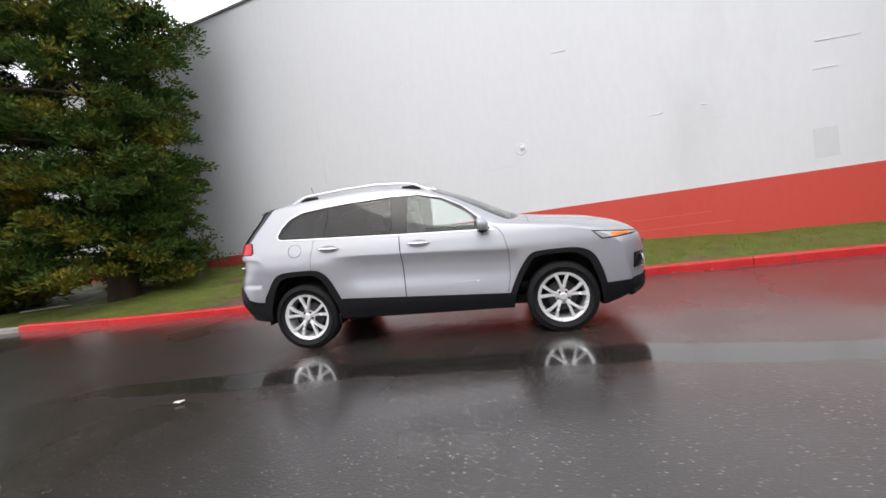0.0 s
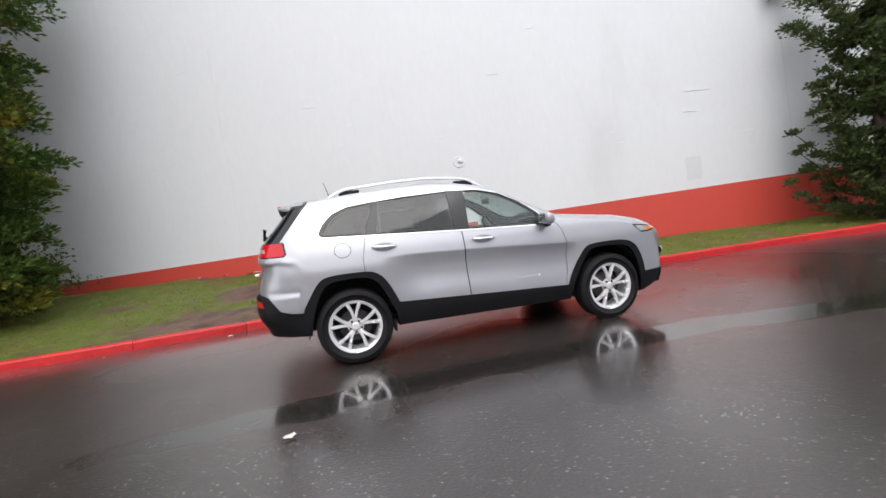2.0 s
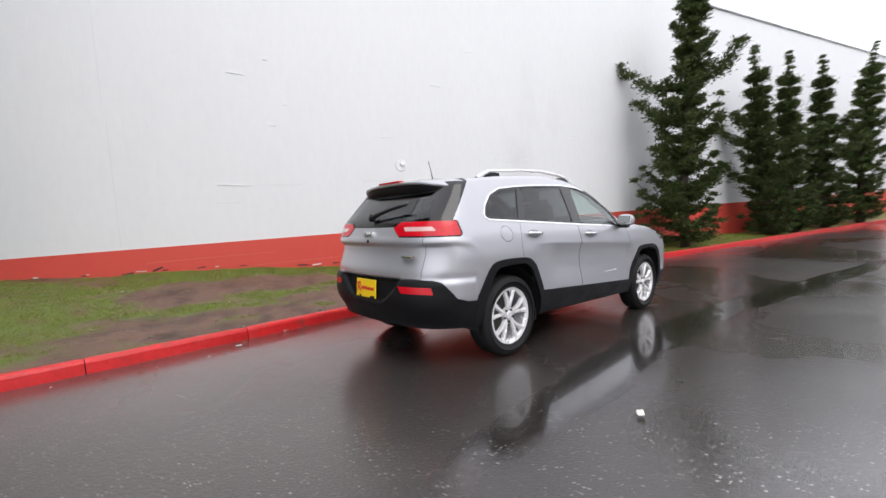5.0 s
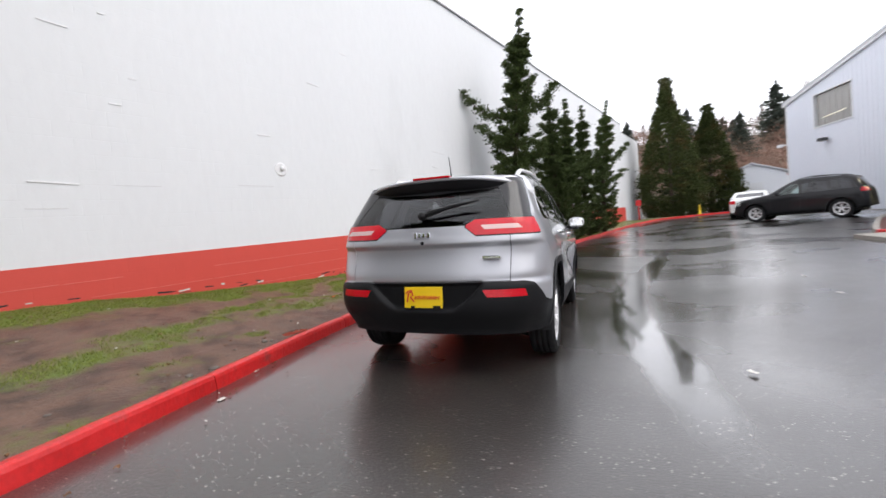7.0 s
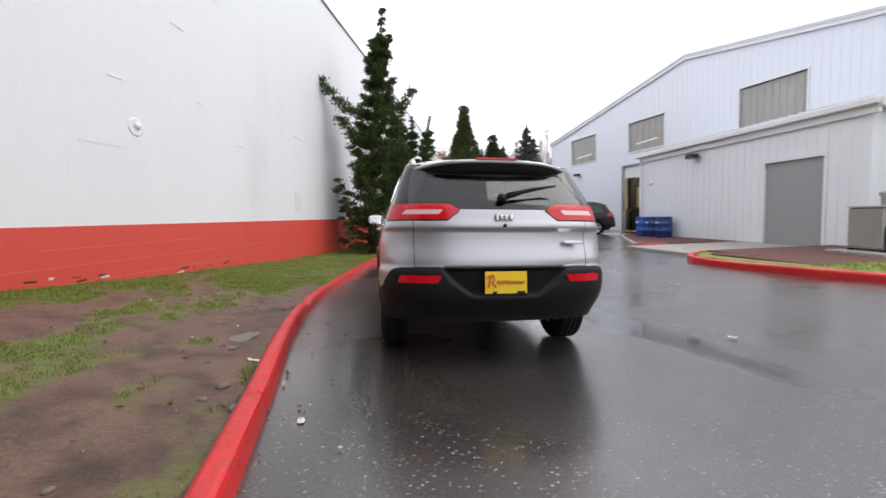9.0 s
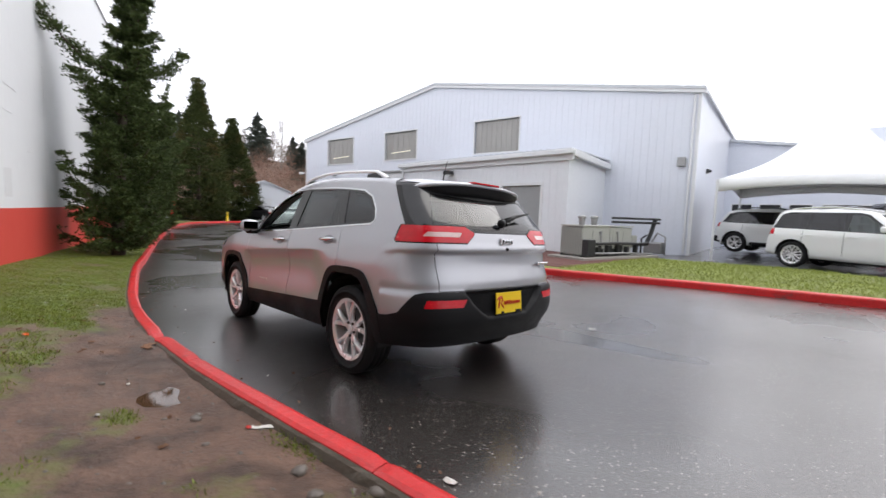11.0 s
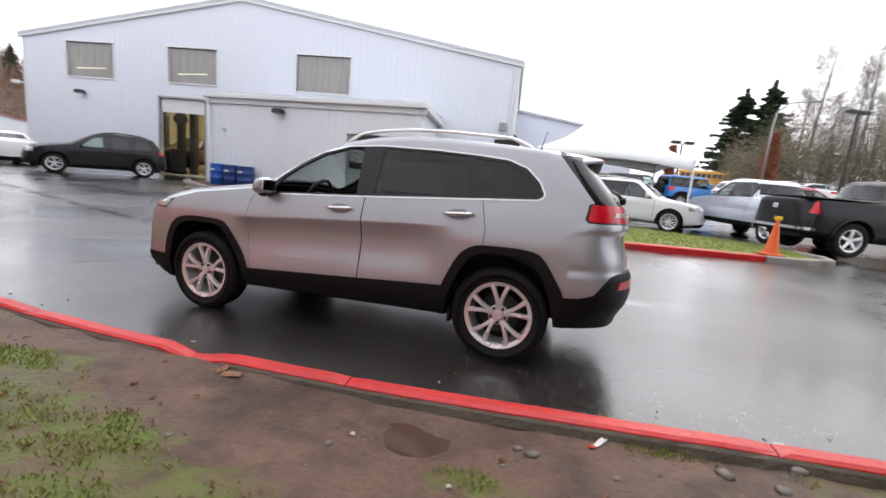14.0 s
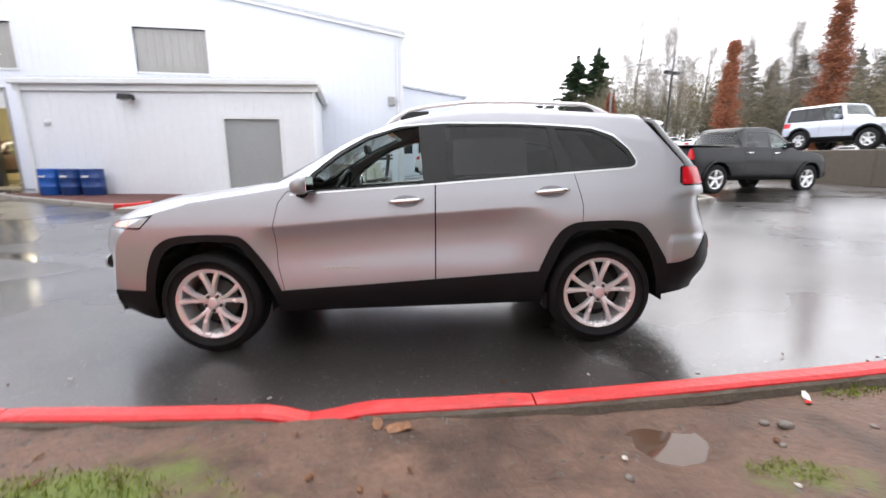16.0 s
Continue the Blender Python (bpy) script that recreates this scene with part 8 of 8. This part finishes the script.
def traffic_cone(m):
    t = thing("traffic_cone", "orange traffic cone with a yellow tag on the lawn's end", "cone", m=m)
    part("cone", lathe([(0.15, 0.03), (0.135, 0.06), (0.035, 0.72), (0.03, 0.74), (0.0, 0.74)], 24, "z"), M["orange"], t, smooth=True)
    part("base", boxed(-0.19, 0.19, -0.19, 0.19, 0, 0.035, bevel=0.012), M["orange"], t)
    part("tag", boxed(-0.07, 0.07, -0.03, 0.03, 0.74, 0.82, bevel=0.01), M["yellow"], t, "yellow tag")


traffic_cone(pose(-5.8, -6.8, ground_z(-5.8, -6.8) + 0.13, 0, 0, 20))

def drum(m, material, label):
    t = thing("plastic_drum", label, "drum", "drums by the annex", m=m)
    prof = [(0.0, 0.0), (0.27, 0.0), (0.285, 0.02), (0.285, 0.28), (0.297, 0.3), (0.285, 0.32), (0.285, 0.58), (0.297, 0.6), (0.285, 0.62), (0.285, 0.86), (0.29, 0.88), (0.275, 0.895), (0.265, 0.88), (0.0, 0.87)]
    part("shell", lathe(prof, 28, "z"), M[material], t, smooth=True)
    part("bung", lathe([(0.035, 0.87), (0.035, 0.89), (0.0, 0.892)], 12, "z"), M[material], t)
    part("label_patch", boxed(-0.1, 0.1, 0.281, 0.289, 0.62, 0.68), M["litter"], t, "pale paper label with plain bars")


for x, y, mtl, lb in ((12.69, -10.72, "blue_plastic", "bright blue plastic drum against the annex wall"), (12.01, -10.74, "bin_dark", "dark blue plastic drum against the annex wall"), (11.3, -10.72, "bin_dark", "dark blue plastic drum with a pale label")):
    drum(pose(x, y, 0.06) @ Matrix.Diagonal((1.14, 1.14, 0.96, 1)), mtl, lb)


mat_beige = mat("weathered_grey_metal", (0.42, 0.42, 0.39), 0.5, var=0.1, scale=2.0, bump=0.03)


def air_unit():
    t = thing("air_conditioner", "long pale grey air-conditioning unit with louvred end and black pipes", "air conditioner", m=pose(2.78, -9.5, 0.13, 0, 0, -100))
    part("slab", boxed(-0.35, 3.6, -0.8, 0.6, -0.1, 0.06, bevel=0.015), M["concrete"], t, "pale concrete slab under the unit")
    part("cabinet", boxed(0.04, 1.35, -0.42, 0.42, 0.1, 1.02, bevel=0.02), mat_beige, t)
    part("cabinet", boxed(1.36, 2.55, -0.42, 0.40, 0.1, 0.98, bevel=0.02), mat_beige, t)
    part("top_panel", boxed(0.0, 2.6, -0.45, 0.45, 1.0, 1.035, bevel=0.008), mat_beige, t)
    for x0, x1, y0, y1 in ((0.0, 2.55, -0.42, -0.36), (0.0, 2.55, 0.36, 0.42)):
        part("base_rail", boxed(x0, x1, y0, y1, 0.055, 0.1), M["black_metal"], t)
    for i in range(13):
        y = -0.39 + 0.065 * i
        part("louvre", boxed(0.0, 0.036, y - 0.016, y + 0.016, 0.14, 0.97, bevel=0.003), mat_beige, t)
    # black sheet for the shade between the louvres
    part("coil_opening", boxed(0.036, 0.046, -0.4, 0.4, 0.13, 0.98), M["dark"], t)
    for x0, x1, z0, z1 in ((0.5, 0.78, 0.35, 0.9), (0.95, 1.25, 0.3, 0.9), (1.5, 1.9, 0.3, 0.88), (2.05, 2.4, 0.3, 0.88)):
        part("access_panel", boxed(x0, x1, -0.435, -0.415, z0, z1, bevel=0.005), mat_beige, t)
    part("control_box", boxed(0.02, 0.38, -0.66, -0.42, 0.08, 0.6, bevel=0.02), M["black_metal"], t, "black control box")
    for x in (0.35, 0.95):
        part("vent_cap", lathe([(0.09, 1.03), (0.1, 1.24), (0.13, 1.25), (0.13, 1.31), (0.1, 1.34), (0.0, 1.35)], 16, "z"), M["grey_metal"], t).matrix_local = pose(x, -0.1, 0)
    part("pipe", tube([(0.3, -0.58, 0.46), (1.6, -0.56, 0.48), (2.9, -0.5, 0.44), (3.7, -0.3, 0.46)], 0.045, 8), M["black_metal"], t, "black insulated pipe", smooth=True)
    part("pipe", tube([(0.4, -0.62, 0.18), (2.0, -0.66, 0.16), (3.5, -0.6, 0.1)], 0.03, 8), M["grey_metal"], t, smooth=True)
    for i in range(5):
        part("bracket", boxed(0.62 + 0.5 * i, 0.74 + 0.5 * i, -0.56, -0.43, 0.1, 0.36 + 0.05 * (i % 3), bevel=0.01), M["black_metal"], t)
    # dark slabs stand for shaded openings low on the pipe side, round gauges above them
    for x0, x1 in ((0.42, 0.56), (0.8, 1.06), (1.4, 1.62), (1.8, 2.05), (2.2, 2.42)):
        part("opening", boxed(x0, x1, -0.432, -0.41, 0.14, 0.4, bevel=0.004), M["dark"], t)
    for x in (0.86, 1.72):
        part("gauge", lathe([(0.05, 0.0), (0.05, -0.03), (0.0, -0.034)], 14), M["grey_metal"], t).matrix_local = pose(x, -0.435, 0.82)
        part("gauge_pipe", tube([(x, -0.46, 0.8), (x, -0.47, 0.6), (x, -0.5, 0.4)], 0.022, 6), M["grey_metal"], t)
    part("duct", boxed(1.9, 4.35, -0.35, -0.05, 1.12, 1.2, bevel=0.02), M["black_metal"], t, "black pipe tray")
    part("duct", boxed(1.9, 4.35, -0.35, -0.05, 1.26, 1.33, bevel=0.02), M["black_metal"], t)
    part("duct_leg", tube([(4.25, -0.2, 1.3), (4.0, -0.22, 0.8), (3.7, -0.25, 0.4)], 0.075, 8), M["black_metal"], t)
    part("duct_leg", tube([(3.7, -0.25, 0.42), (2.7, -0.35, 0.4)], 0.06, 8), M["black_metal"], t)
    part("meter_head", boxed(2.6, 2.9, -0.4, -0.1, 0.3, 0.72, bevel=0.02), mat_beige, t)


air_unit()
t = thing("gas_meter", "grey gas meter with looped pipes on the lawn's edge", "gas meter", m=pose(2.3, -14.9, 0.05))
part("body", boxed(-0.35, 0.35, -0.2, 0.2, 0.05, 0.5, bevel=0.06), M["grey_metal"], t)
part("pipe", tube([(-0.4, 0, 0), (-0.4, 0, 0.7), (-0.1, 0, 0.85), (0.1, 0, 0.5)], 0.035, 8), M["grey_metal"], t, smooth=True)
part("pipe", tube([(0.5, 0, 0), (0.5, 0, 0.6), (0.3, 0, 0.75)], 0.035, 8), M["black_metal"], t, smooth=True)


def lamp_post(m, h, heads):
    t = thing("lot_lamp", "tall dark lamp post with box heads over the lot", "street lamp", "lot lamp posts", m=m)
    part("post", tube([(0, 0, -0.3), (0, 0, h)], [0.09, 0.06], 8), M["black_metal"], t)
    for i in range(heads):
        sg = 1 if i % 2 else -1
        part("lamp_head", boxed(sg * 0.15, sg * 0.75, -0.22, 0.22, h - 0.05, h + 0.16, bevel=0.03), M["black_metal"], t)
    return t


lamp_post(pose(-18.6, -32.6, 0.6, 0, 0, 25), 7.4, 2)
lamp_post(pose(-8.3, -31.5, 0.6, 0, 0, 10), 4.6, 2)
lamp_post(pose(-4.0, -32.5, 0.6, 0, 0, 10), 4.2, 2)
t = thing("street_light", "tall grey street light with a curved arm", "street lamp", m=pose(-14.4, -33.9, 0.6))
part("post", tube([(0, 0, -0.3), (0, 0, 6.6), (-0.1, 0, 7.5), (-0.7, 0, 8.1), (-1.9, 0, 8.3)], [0.1, 0.07, 0.06, 0.05, 0.04], 8), M["grey_metal"], t, smooth=True)
part("lamp_head", boxed(-2.5, -1.8, -0.12, 0.12, 8.22, 8.38, bevel=0.03), M["grey_metal"], t)

# hydrant post and planters by the far kerb
t = thing("marker_post", "red post with a small sign board by the hedge", "post", m=pose(30.8, -4.1, 0.05))
part("post", tube([(0, 0, 0), (0, 0, 1.5)], 0.05, 8), M["kerb_red"], t)
part("board", boxed(-0.03, 0.03, -0.2, 0.2, 1.15, 1.6, bevel=0.01), M["kerb_red"], t)
t = thing("hydrant", "small yellow hydrant by the far kerb", "hydrant", m=pose(34.8, -8.9, 0.05))
part("body", lathe([(0.0, 0.75), (0.1, 0.7), (0.12, 0.6), (0.1, 0.55), (0.1, 0.1), (0.14, 0.08), (0.14, 0.0)], 16, "z"), M["yellow"], t, smooth=True)
part("cap", lathe([(0.0, 0.8), (0.05, 0.78), (0.06, 0.72)], 12, "z"), M["yellow"], t)
# junk along the workshop wall
for i, (x, s_) in enumerate(((26.6, 0.5), (25.9, 0.4), (25.2, 0.55), (24.5, 0.35))):
    y = -16.6 + 0.15 * x + 0.5
    t = thing("old_tyre", "worn black tyre leaning on the workshop wall", "tyre", "tyres by the wall", m=pose(x, y, s_ * 0.7, 70, 0, 20 * i))
    part("tyre", lathe([(s_ * 0.6, -0.1), (s_ * 0.85, -0.1), (s_, -0.06), (s_, 0.06), (s_ * 0.85, 0.1), (s_ * 0.6, 0.1)], 20), M["rubber"], t, smooth=True)
bm = kerb_piece([(22.0, -12.7), (24.5, -12.2), (27.0, -11.9), (28.3, -11.8)], 0.12, 0.16, ground_z)
solid("bed_edging", bm, M["concrete"], "low concrete edging before the workshop wall", "kerb", "structure")
r8 = np.random.default_rng(8)
v, f = sprays(np.column_stack([r8.uniform(24, 27.8, 1600), np.zeros(1600), r8.uniform(0, 0.5, 1600)]) + np.array([0, -16.0, 0]) + np.column_stack([np.zeros(1600), r8.uniform(3.9, 4.4, 1600), np.zeros(1600)]), np.tile((0, 0, 0.8), (1600, 1)), 0.2, 0.03)
tagged(new("weeds", fast_mesh("weeds", v, f, M["juniper"])), "weeds along the workshop wall", "weeds", kind="stuff")

# ---- wall marks ----
def wall_mark(x, z, w, h, turn, name, label, material, depth=0.01):
    o = solid(name, boxed(-w / 2, w / 2, -depth, 0.002, -h / 2, h / 2, bevel=min(depth, min(w, h)) * 0.3), material, label, "wall mark")
    o.matrix_world = wall_m @ pose(x / wall_c, 0.0, z, 0, turn, 0)
    o["group"] = "marks on the white wall"


scar = mat("old_filler", (0.745, 0.75, 0.76), 0.7, var=0.12, scale=6, fine=30, bump=0.4)
vent = thing("wall_vent", "round patched vent hole in the white wall", "vent", m=wall_m @ pose(1.42 / wall_c, 0.0, 2.56))
part("rim", lathe([(0.13, 0.0), (0.128, -0.006), (0.105, -0.007), (0.085, -0.003), (0.0, -0.002)], 20), scar, vent, smooth=True)
part("plug", lathe([(0.055, -0.01), (0.04, -0.03), (0.0, -0.034)], 14), scar, vent, smooth=True).matrix_local = pose(0.03, 0, 0.02)
patch = mat("grey_patch_paint", (0.66, 0.67, 0.68), 0.6, var=0.06, scale=5, fine=30, bump=0.2)
wall_mark(6.4, 1.65, 0.34, 0.5, 0, "repair_patch", "rectangular grey repair patch on the white wall", patch, 0.003)
for x, z, w in ((2.81, 3.24, 0.09), (-1.07, 4.53, 0.08), (2.4, 4.34, 0.3), (6.48, 2.89, 0.35), (6.67, 3.33, 0.6), (4.75, 2.7, 0.1), (4.92, 2.45, 0.1), (-4.2, 5.38, 0.16), (-5.15, 3.33, 0.12), (1.15, 3.16, 0.25), (3.97, 2.7, 0.25), (-1.6, 4.23, 0.3), (-0.8, 3.72, 0.1), (-1.05, 3.32, 0.15), (-1.8, 2.22, 0.5), (7.6, 2.3, 0.3), (3.3, 5.2, 0.2)):
    wall_mark(x, z, w, 0.022, 4 * math.sin(x * 3), "paint_scar", "short ridge of old filler under white paint", scar, 0.009)
# cracks: their shadow put into the colour of thin grey strips
dark_line = mat("crack_shadow", (0.62, 0.62, 0.62), 0.8, var=0.2, bump=0.1)
for x, z, w in ((0.9, 2.24, 0.7), (-0.9, 2.2, 0.6), (-1.9, 1.9, 0.4)):
    wall_mark(x, z, w, 0.007, 0.3, "wall_crack", "thin horizontal crack along a block course", dark_line, 0.004)
for x, z0, z1 in ((-3.5, 1.25, 3.3), (-3.53, 3.6, 5.8), (8.55, 1.3, 4.2)):
    wall_mark(x, (z0 + z1) / 2, 0.006, z1 - z0, 0, "wall_crack", "thin upright crack in the white paint", dark_line, 0.004)
pale_joint = mat("pale_joint_paint", (0.66, 0.16, 0.13), 0.5, var=0.2, scale=4, bump=0.1)
for z, x0, x1 in ((0.935, 0.0, 2.6), (0.73, -1.6, 4.7), (0.52, -0.6, 5.0), (0.95, -3.2, -1.2)):
    n_ = int((x1 - x0) / 0.8) + 1
    for i in range(n_):
        a, b = x0 + (x1 - x0) * i / n_, x0 + (x1 - x0) * (i + 0.96) / n_
        wall_mark((a + b) / 2, z + 0.004 * math.sin(7 * a), (b - a) / wall_c, 0.007, 0.15 * math.sin(5 * a), "block_joint", "thin pale joint line between red painted blocks", pale_joint, 0.009)
# broken paint at the foot of the band, by the mud
r9 = np.random.default_rng(9)
for i in range(30):
    x = float(r9.choice((-3.9, -2.6, -0.6, 0.6, 2.2))) + r9.normal(0, 0.45)
    z = verge_z(x, wall_y(x) - 0.02) + r9.uniform(0.0, 0.09)
    wall_mark(x, z, r9.uniform(0.04, 0.2), r9.uniform(0.008, 0.03), r9.normal(0, 9), "paint_chip", "flaked paint at the foot of the red band", M["dark"] if i % 3 else M["litter"], 0.008)

# ---- litter, stones, puddles on the verge ----
def puddle(x, y, rx, ry):
    bm = bmesh.new()
    z = verge_z(x, y) + 0.024
    vs = [bm.verts.new((x + rx * math.cos(a) * (1 + 0.18 * math.sin(3 * a) + 0.08 * math.sin(7 * a + 1)), y + ry * math.sin(a) * (1 + 0.2 * math.cos(2 * a) + 0.12 * math.cos(5 * a)), z)) for a in (2 * math.pi * k / 40 for k in range(40))]
    bm.faces.new(vs)
    solid("puddle", bm, M["water"], "shallow muddy puddle on the worn verge", "puddle", "structure")


puddle(-1.22, 2.17, 0.27, 0.18)


def stone(x, y, z, r_, mtl, name="stone", label="small rounded stone lying in the mud"):
    bm = bmesh.new()
    bmesh.ops.create_icosphere(bm, subdivisions=2, radius=1.0)
    for v in bm.verts:
        k = 1 + 0.22 * noise.noise(v.co * 1.3 + Vector((x * 5, y * 5, 0)))
        v.co = Vector((v.co.x * r_ * k * 1.2, v.co.y * r_ * k, v.co.z * r_ * k * 0.6))
    o = solid(name, bm, M[mtl], label, "stone", smooth=True, group="stones on the verge")
    o.matrix_world = pose(x, y, z + r_ * 0.12, 0, 0, x * 300)


for x, y, r_ in ((-2.56, 1.83, 0.035), (-2.91, 1.65, 0.035), (-1.67, 2.02, 0.02), (-1.74, 2.05, 0.03), (-0.91, 2.39, 0.018), (-1.63, 2.18, 0.014), (-2.77, 1.86, 0.03), (-3.63, 2.02, 0.02), (-0.31, 2.64, 0.016), (-2.09, 2.09, 0.016)):
    stone(x, y, verge_z(x, y), r_, "stone")


def scrap(x, y, z, w, l, mtl, label, yaw, category="litter"):
    bm = bmesh.new()
    rows_ = [[(l * (i / 4 - 0.5), w * (j / 3 - 0.5) * (1 - 0.6 * abs(i / 4 - 0.5)), 0.004 + 0.012 * noise.noise(Vector((i + x * 9, j * 1.3, y * 7)))) for j in range(4)] for i in range(5)]
    bm = grid_mesh(rows_)
    o = solid("leaf" if category == "leaf" else "litter_scrap", bm, M[mtl], label, category, group="scraps on the ground")
    o.modifiers.new("thickness", "SOLIDIFY").thickness = 0.003
    o.matrix_world = pose(x, y, z + 0.006, 0, 0, yaw)


scrap(-1.83, -2.22, ground_z(-1.83, -2.22) + 0.012, 0.045, 0.075, "litter", "pale wet leaf flat on the asphalt", 30, "leaf")
scrap(-2.04, 1.80, verge_z(-2.04, 1.8), 0.03, 0.11, "litter", "short white stick in the mud", 60)
scrap(-0.05, 2.02, verge_z(-0.05, 2.02), 0.07, 0.11, "leaf_dead", "curled brown oak leaf behind the kerb", 20, "leaf")
scrap(0.05, 1.98, verge_z(0.05, 1.98), 0.05, 0.1, "leaf_dead", "curled brown oak leaf behind the kerb", 100, "leaf")
scrap(0.56, 2.76, verge_z(0.56, 2.76), 0.04, 0.07, "orange", "orange scrap in the grass", 10)
scrap(-2.0, 1.86, verge_z(-2.0, 1.86), 0.025, 0.035, "red_ink", "small red scrap in the mud", 10)
scrap(-2.98, 1.30, ground_z(-2.98, 1.3), 0.04, 0.06, "litter", "small pale scrap at the kerb", 10)
scrap(-9.8, 3.2, verge_z(-9.8, 3.2) + 0.04, 0.12, 1.1, "litter", "pale board lying under the tree", 12)
for x, y in ((2.85, -4.2), (1.3, -4.0)):
    scrap(x, y, ground_z(x, y) + 0.003, 0.03, 0.1, "litter", "faded white paint fleck on the asphalt", 20)
for i in range(90):
    x, y = r9.uniform(-5.5, 2.5), 0
    y = r9.uniform(kerb_y(x) + 0.25, wall_y(x) - 0.3)
    scrap(x, y, verge_z(x, y), 0.012 * r9.uniform(0.6, 2), 0.028 * r9.uniform(0.6, 1.6), "leaf_dead" if i % 7 else "litter", "bit of dead leaf on the verge", r9.uniform(0, 360), "leaf")
for i in range(46):
    x = r9.uniform(-7, 5)
    y = kerb_y(x) - abs(r9.normal(0, 0.25)) - 0.03
    scrap(x, y, ground_z(x, y) + 0.008, 0.009 * r9.uniform(0.6, 2), 0.018 * r9.uniform(0.6, 1.6), "leaf_dead" if i % 5 else "litter", "bit of debris along the kerb", r9.uniform(0, 360), "leaf")

# gravel trodden into the mud
r10 = np.random.default_rng(10)
v, f = [], []
for i in range(2600):
    x = r10.uniform(-5.5, 3.2)
    y0 = kerb_y(x) + KERB_W + 0.02
    y = y0 + (wall_y(x) - 0.1 - y0) * r10.uniform(0, 1) ** 1.6
    if grass_at(x, y) > 0.45:
        continue
    r_ = 0.0035 + 0.009 * r10.uniform(0, 1) ** 4
    z = verge_z(x, y)
    k = len(v)
    a0 = r10.uniform(0, 6.28)
    v += [(x + r_ * 1.3 * math.cos(a0 + a) * r10.uniform(0.7, 1.2), y + r_ * 1.3 * math.sin(a0 + a) * r10.uniform(0.7, 1.2), z) for a in (0, 1.26, 2.51, 3.77, 5.03)] + [(x, y, z + r_ * r10.uniform(0.5, 0.9))]
    f += [(k + j, k + (j + 1) % 5, k + 5) for j in range(5)]
me = bpy.data.meshes.new("gravel")
me.from_pydata(v, [], f)
me.materials.append(M["stone"])
tagged(new("gravel", me), "small stones trodden into the mud of the verge", "gravel", kind="stuff")

# shrub by the big tree's foot
shrub = thing("shrub", "low dark shrub at the foot of the wall", "shrub", m=pose(-8.3, 5.1, 0.9))
part("stem", tube([(0, 0, -0.2), (0.05, 0, 0.4)], [0.04, 0.02], 6), M["bark"], shrub)
crown(shrub, [(r9.normal(0, 0.55), r9.normal(0, 0.35), abs(r9.normal(0.35, 0.2)), 0, 0, 0.6, 0.4) for _ in range(60)], 80, 1.0, (0.09, 0.025), M["juniper"])

# grass blades
n = 240000
gx = np.where(rng.uniform(0, 1, n) < 0.6, np.clip(rng.normal(-1.2, 2.9, n), -9, 12), rng.uniform(-9, 14, n))
pts = []
for x in gx:
    y0, y1 = kerb_y(x) + KERB_W + 0.03, wall_y(x) - 0.02
    y = y0 + (y1 - y0) * rng.uniform(0, 1)
    if grass_at(x, y) + 0.25 * noise.noise(Vector((x * 6, y * 6, 0))) > 0.42 + 0.25 * rng.uniform(0, 1):
        pts.append((x, y, verge_z(x, y) - 0.004))
for cx, cy in ((-2.25, 1.78), (-2.4, 1.74)):
    pts += [(cx + rng.normal(0, 0.09), cy + rng.normal(0, 0.04), verge_z(cx, cy) - 0.004) for _ in range(260)]
pts = np.array(pts)
v, f = sprays(pts, np.tile((0, 0, 0.9), (len(pts), 1)), 0.028, 0.003, 0.8)
tagged(new("grass_blades", fast_mesh("grass_blades", v, f, M["blade"])), "short green grass blades on the verge", "grass", kind="stuff")
n = 26000
lx, ly = rng.uniform(-6.6, 4.6, n), rng.uniform(-11.8, -6.6, n)
pts = np.array([(x, y, ground_z(x, y) + 0.11) for x, y in zip(lx, ly) if x < 1.5 and y < np.interp(-x, [-5, -4.35, -3.7, 6.5, 7.0], [-7.4, -6.75, -6.5, -6.85, -7.5]) and y > np.interp(-x, [-5, -1.5, 3, 7.0], [-8.0, -12.6, -11.6, -8.6])])
v, f = sprays(pts, np.tile((0, 0, 0.9), (len(pts), 1)), 0.06, 0.006, 0.4)
tagged(new("lawn_blades", fast_mesh("lawn_blades", v, f, M["lawn_blade"])), "short green grass blades on the lawn island", "grass", kind="stuff")
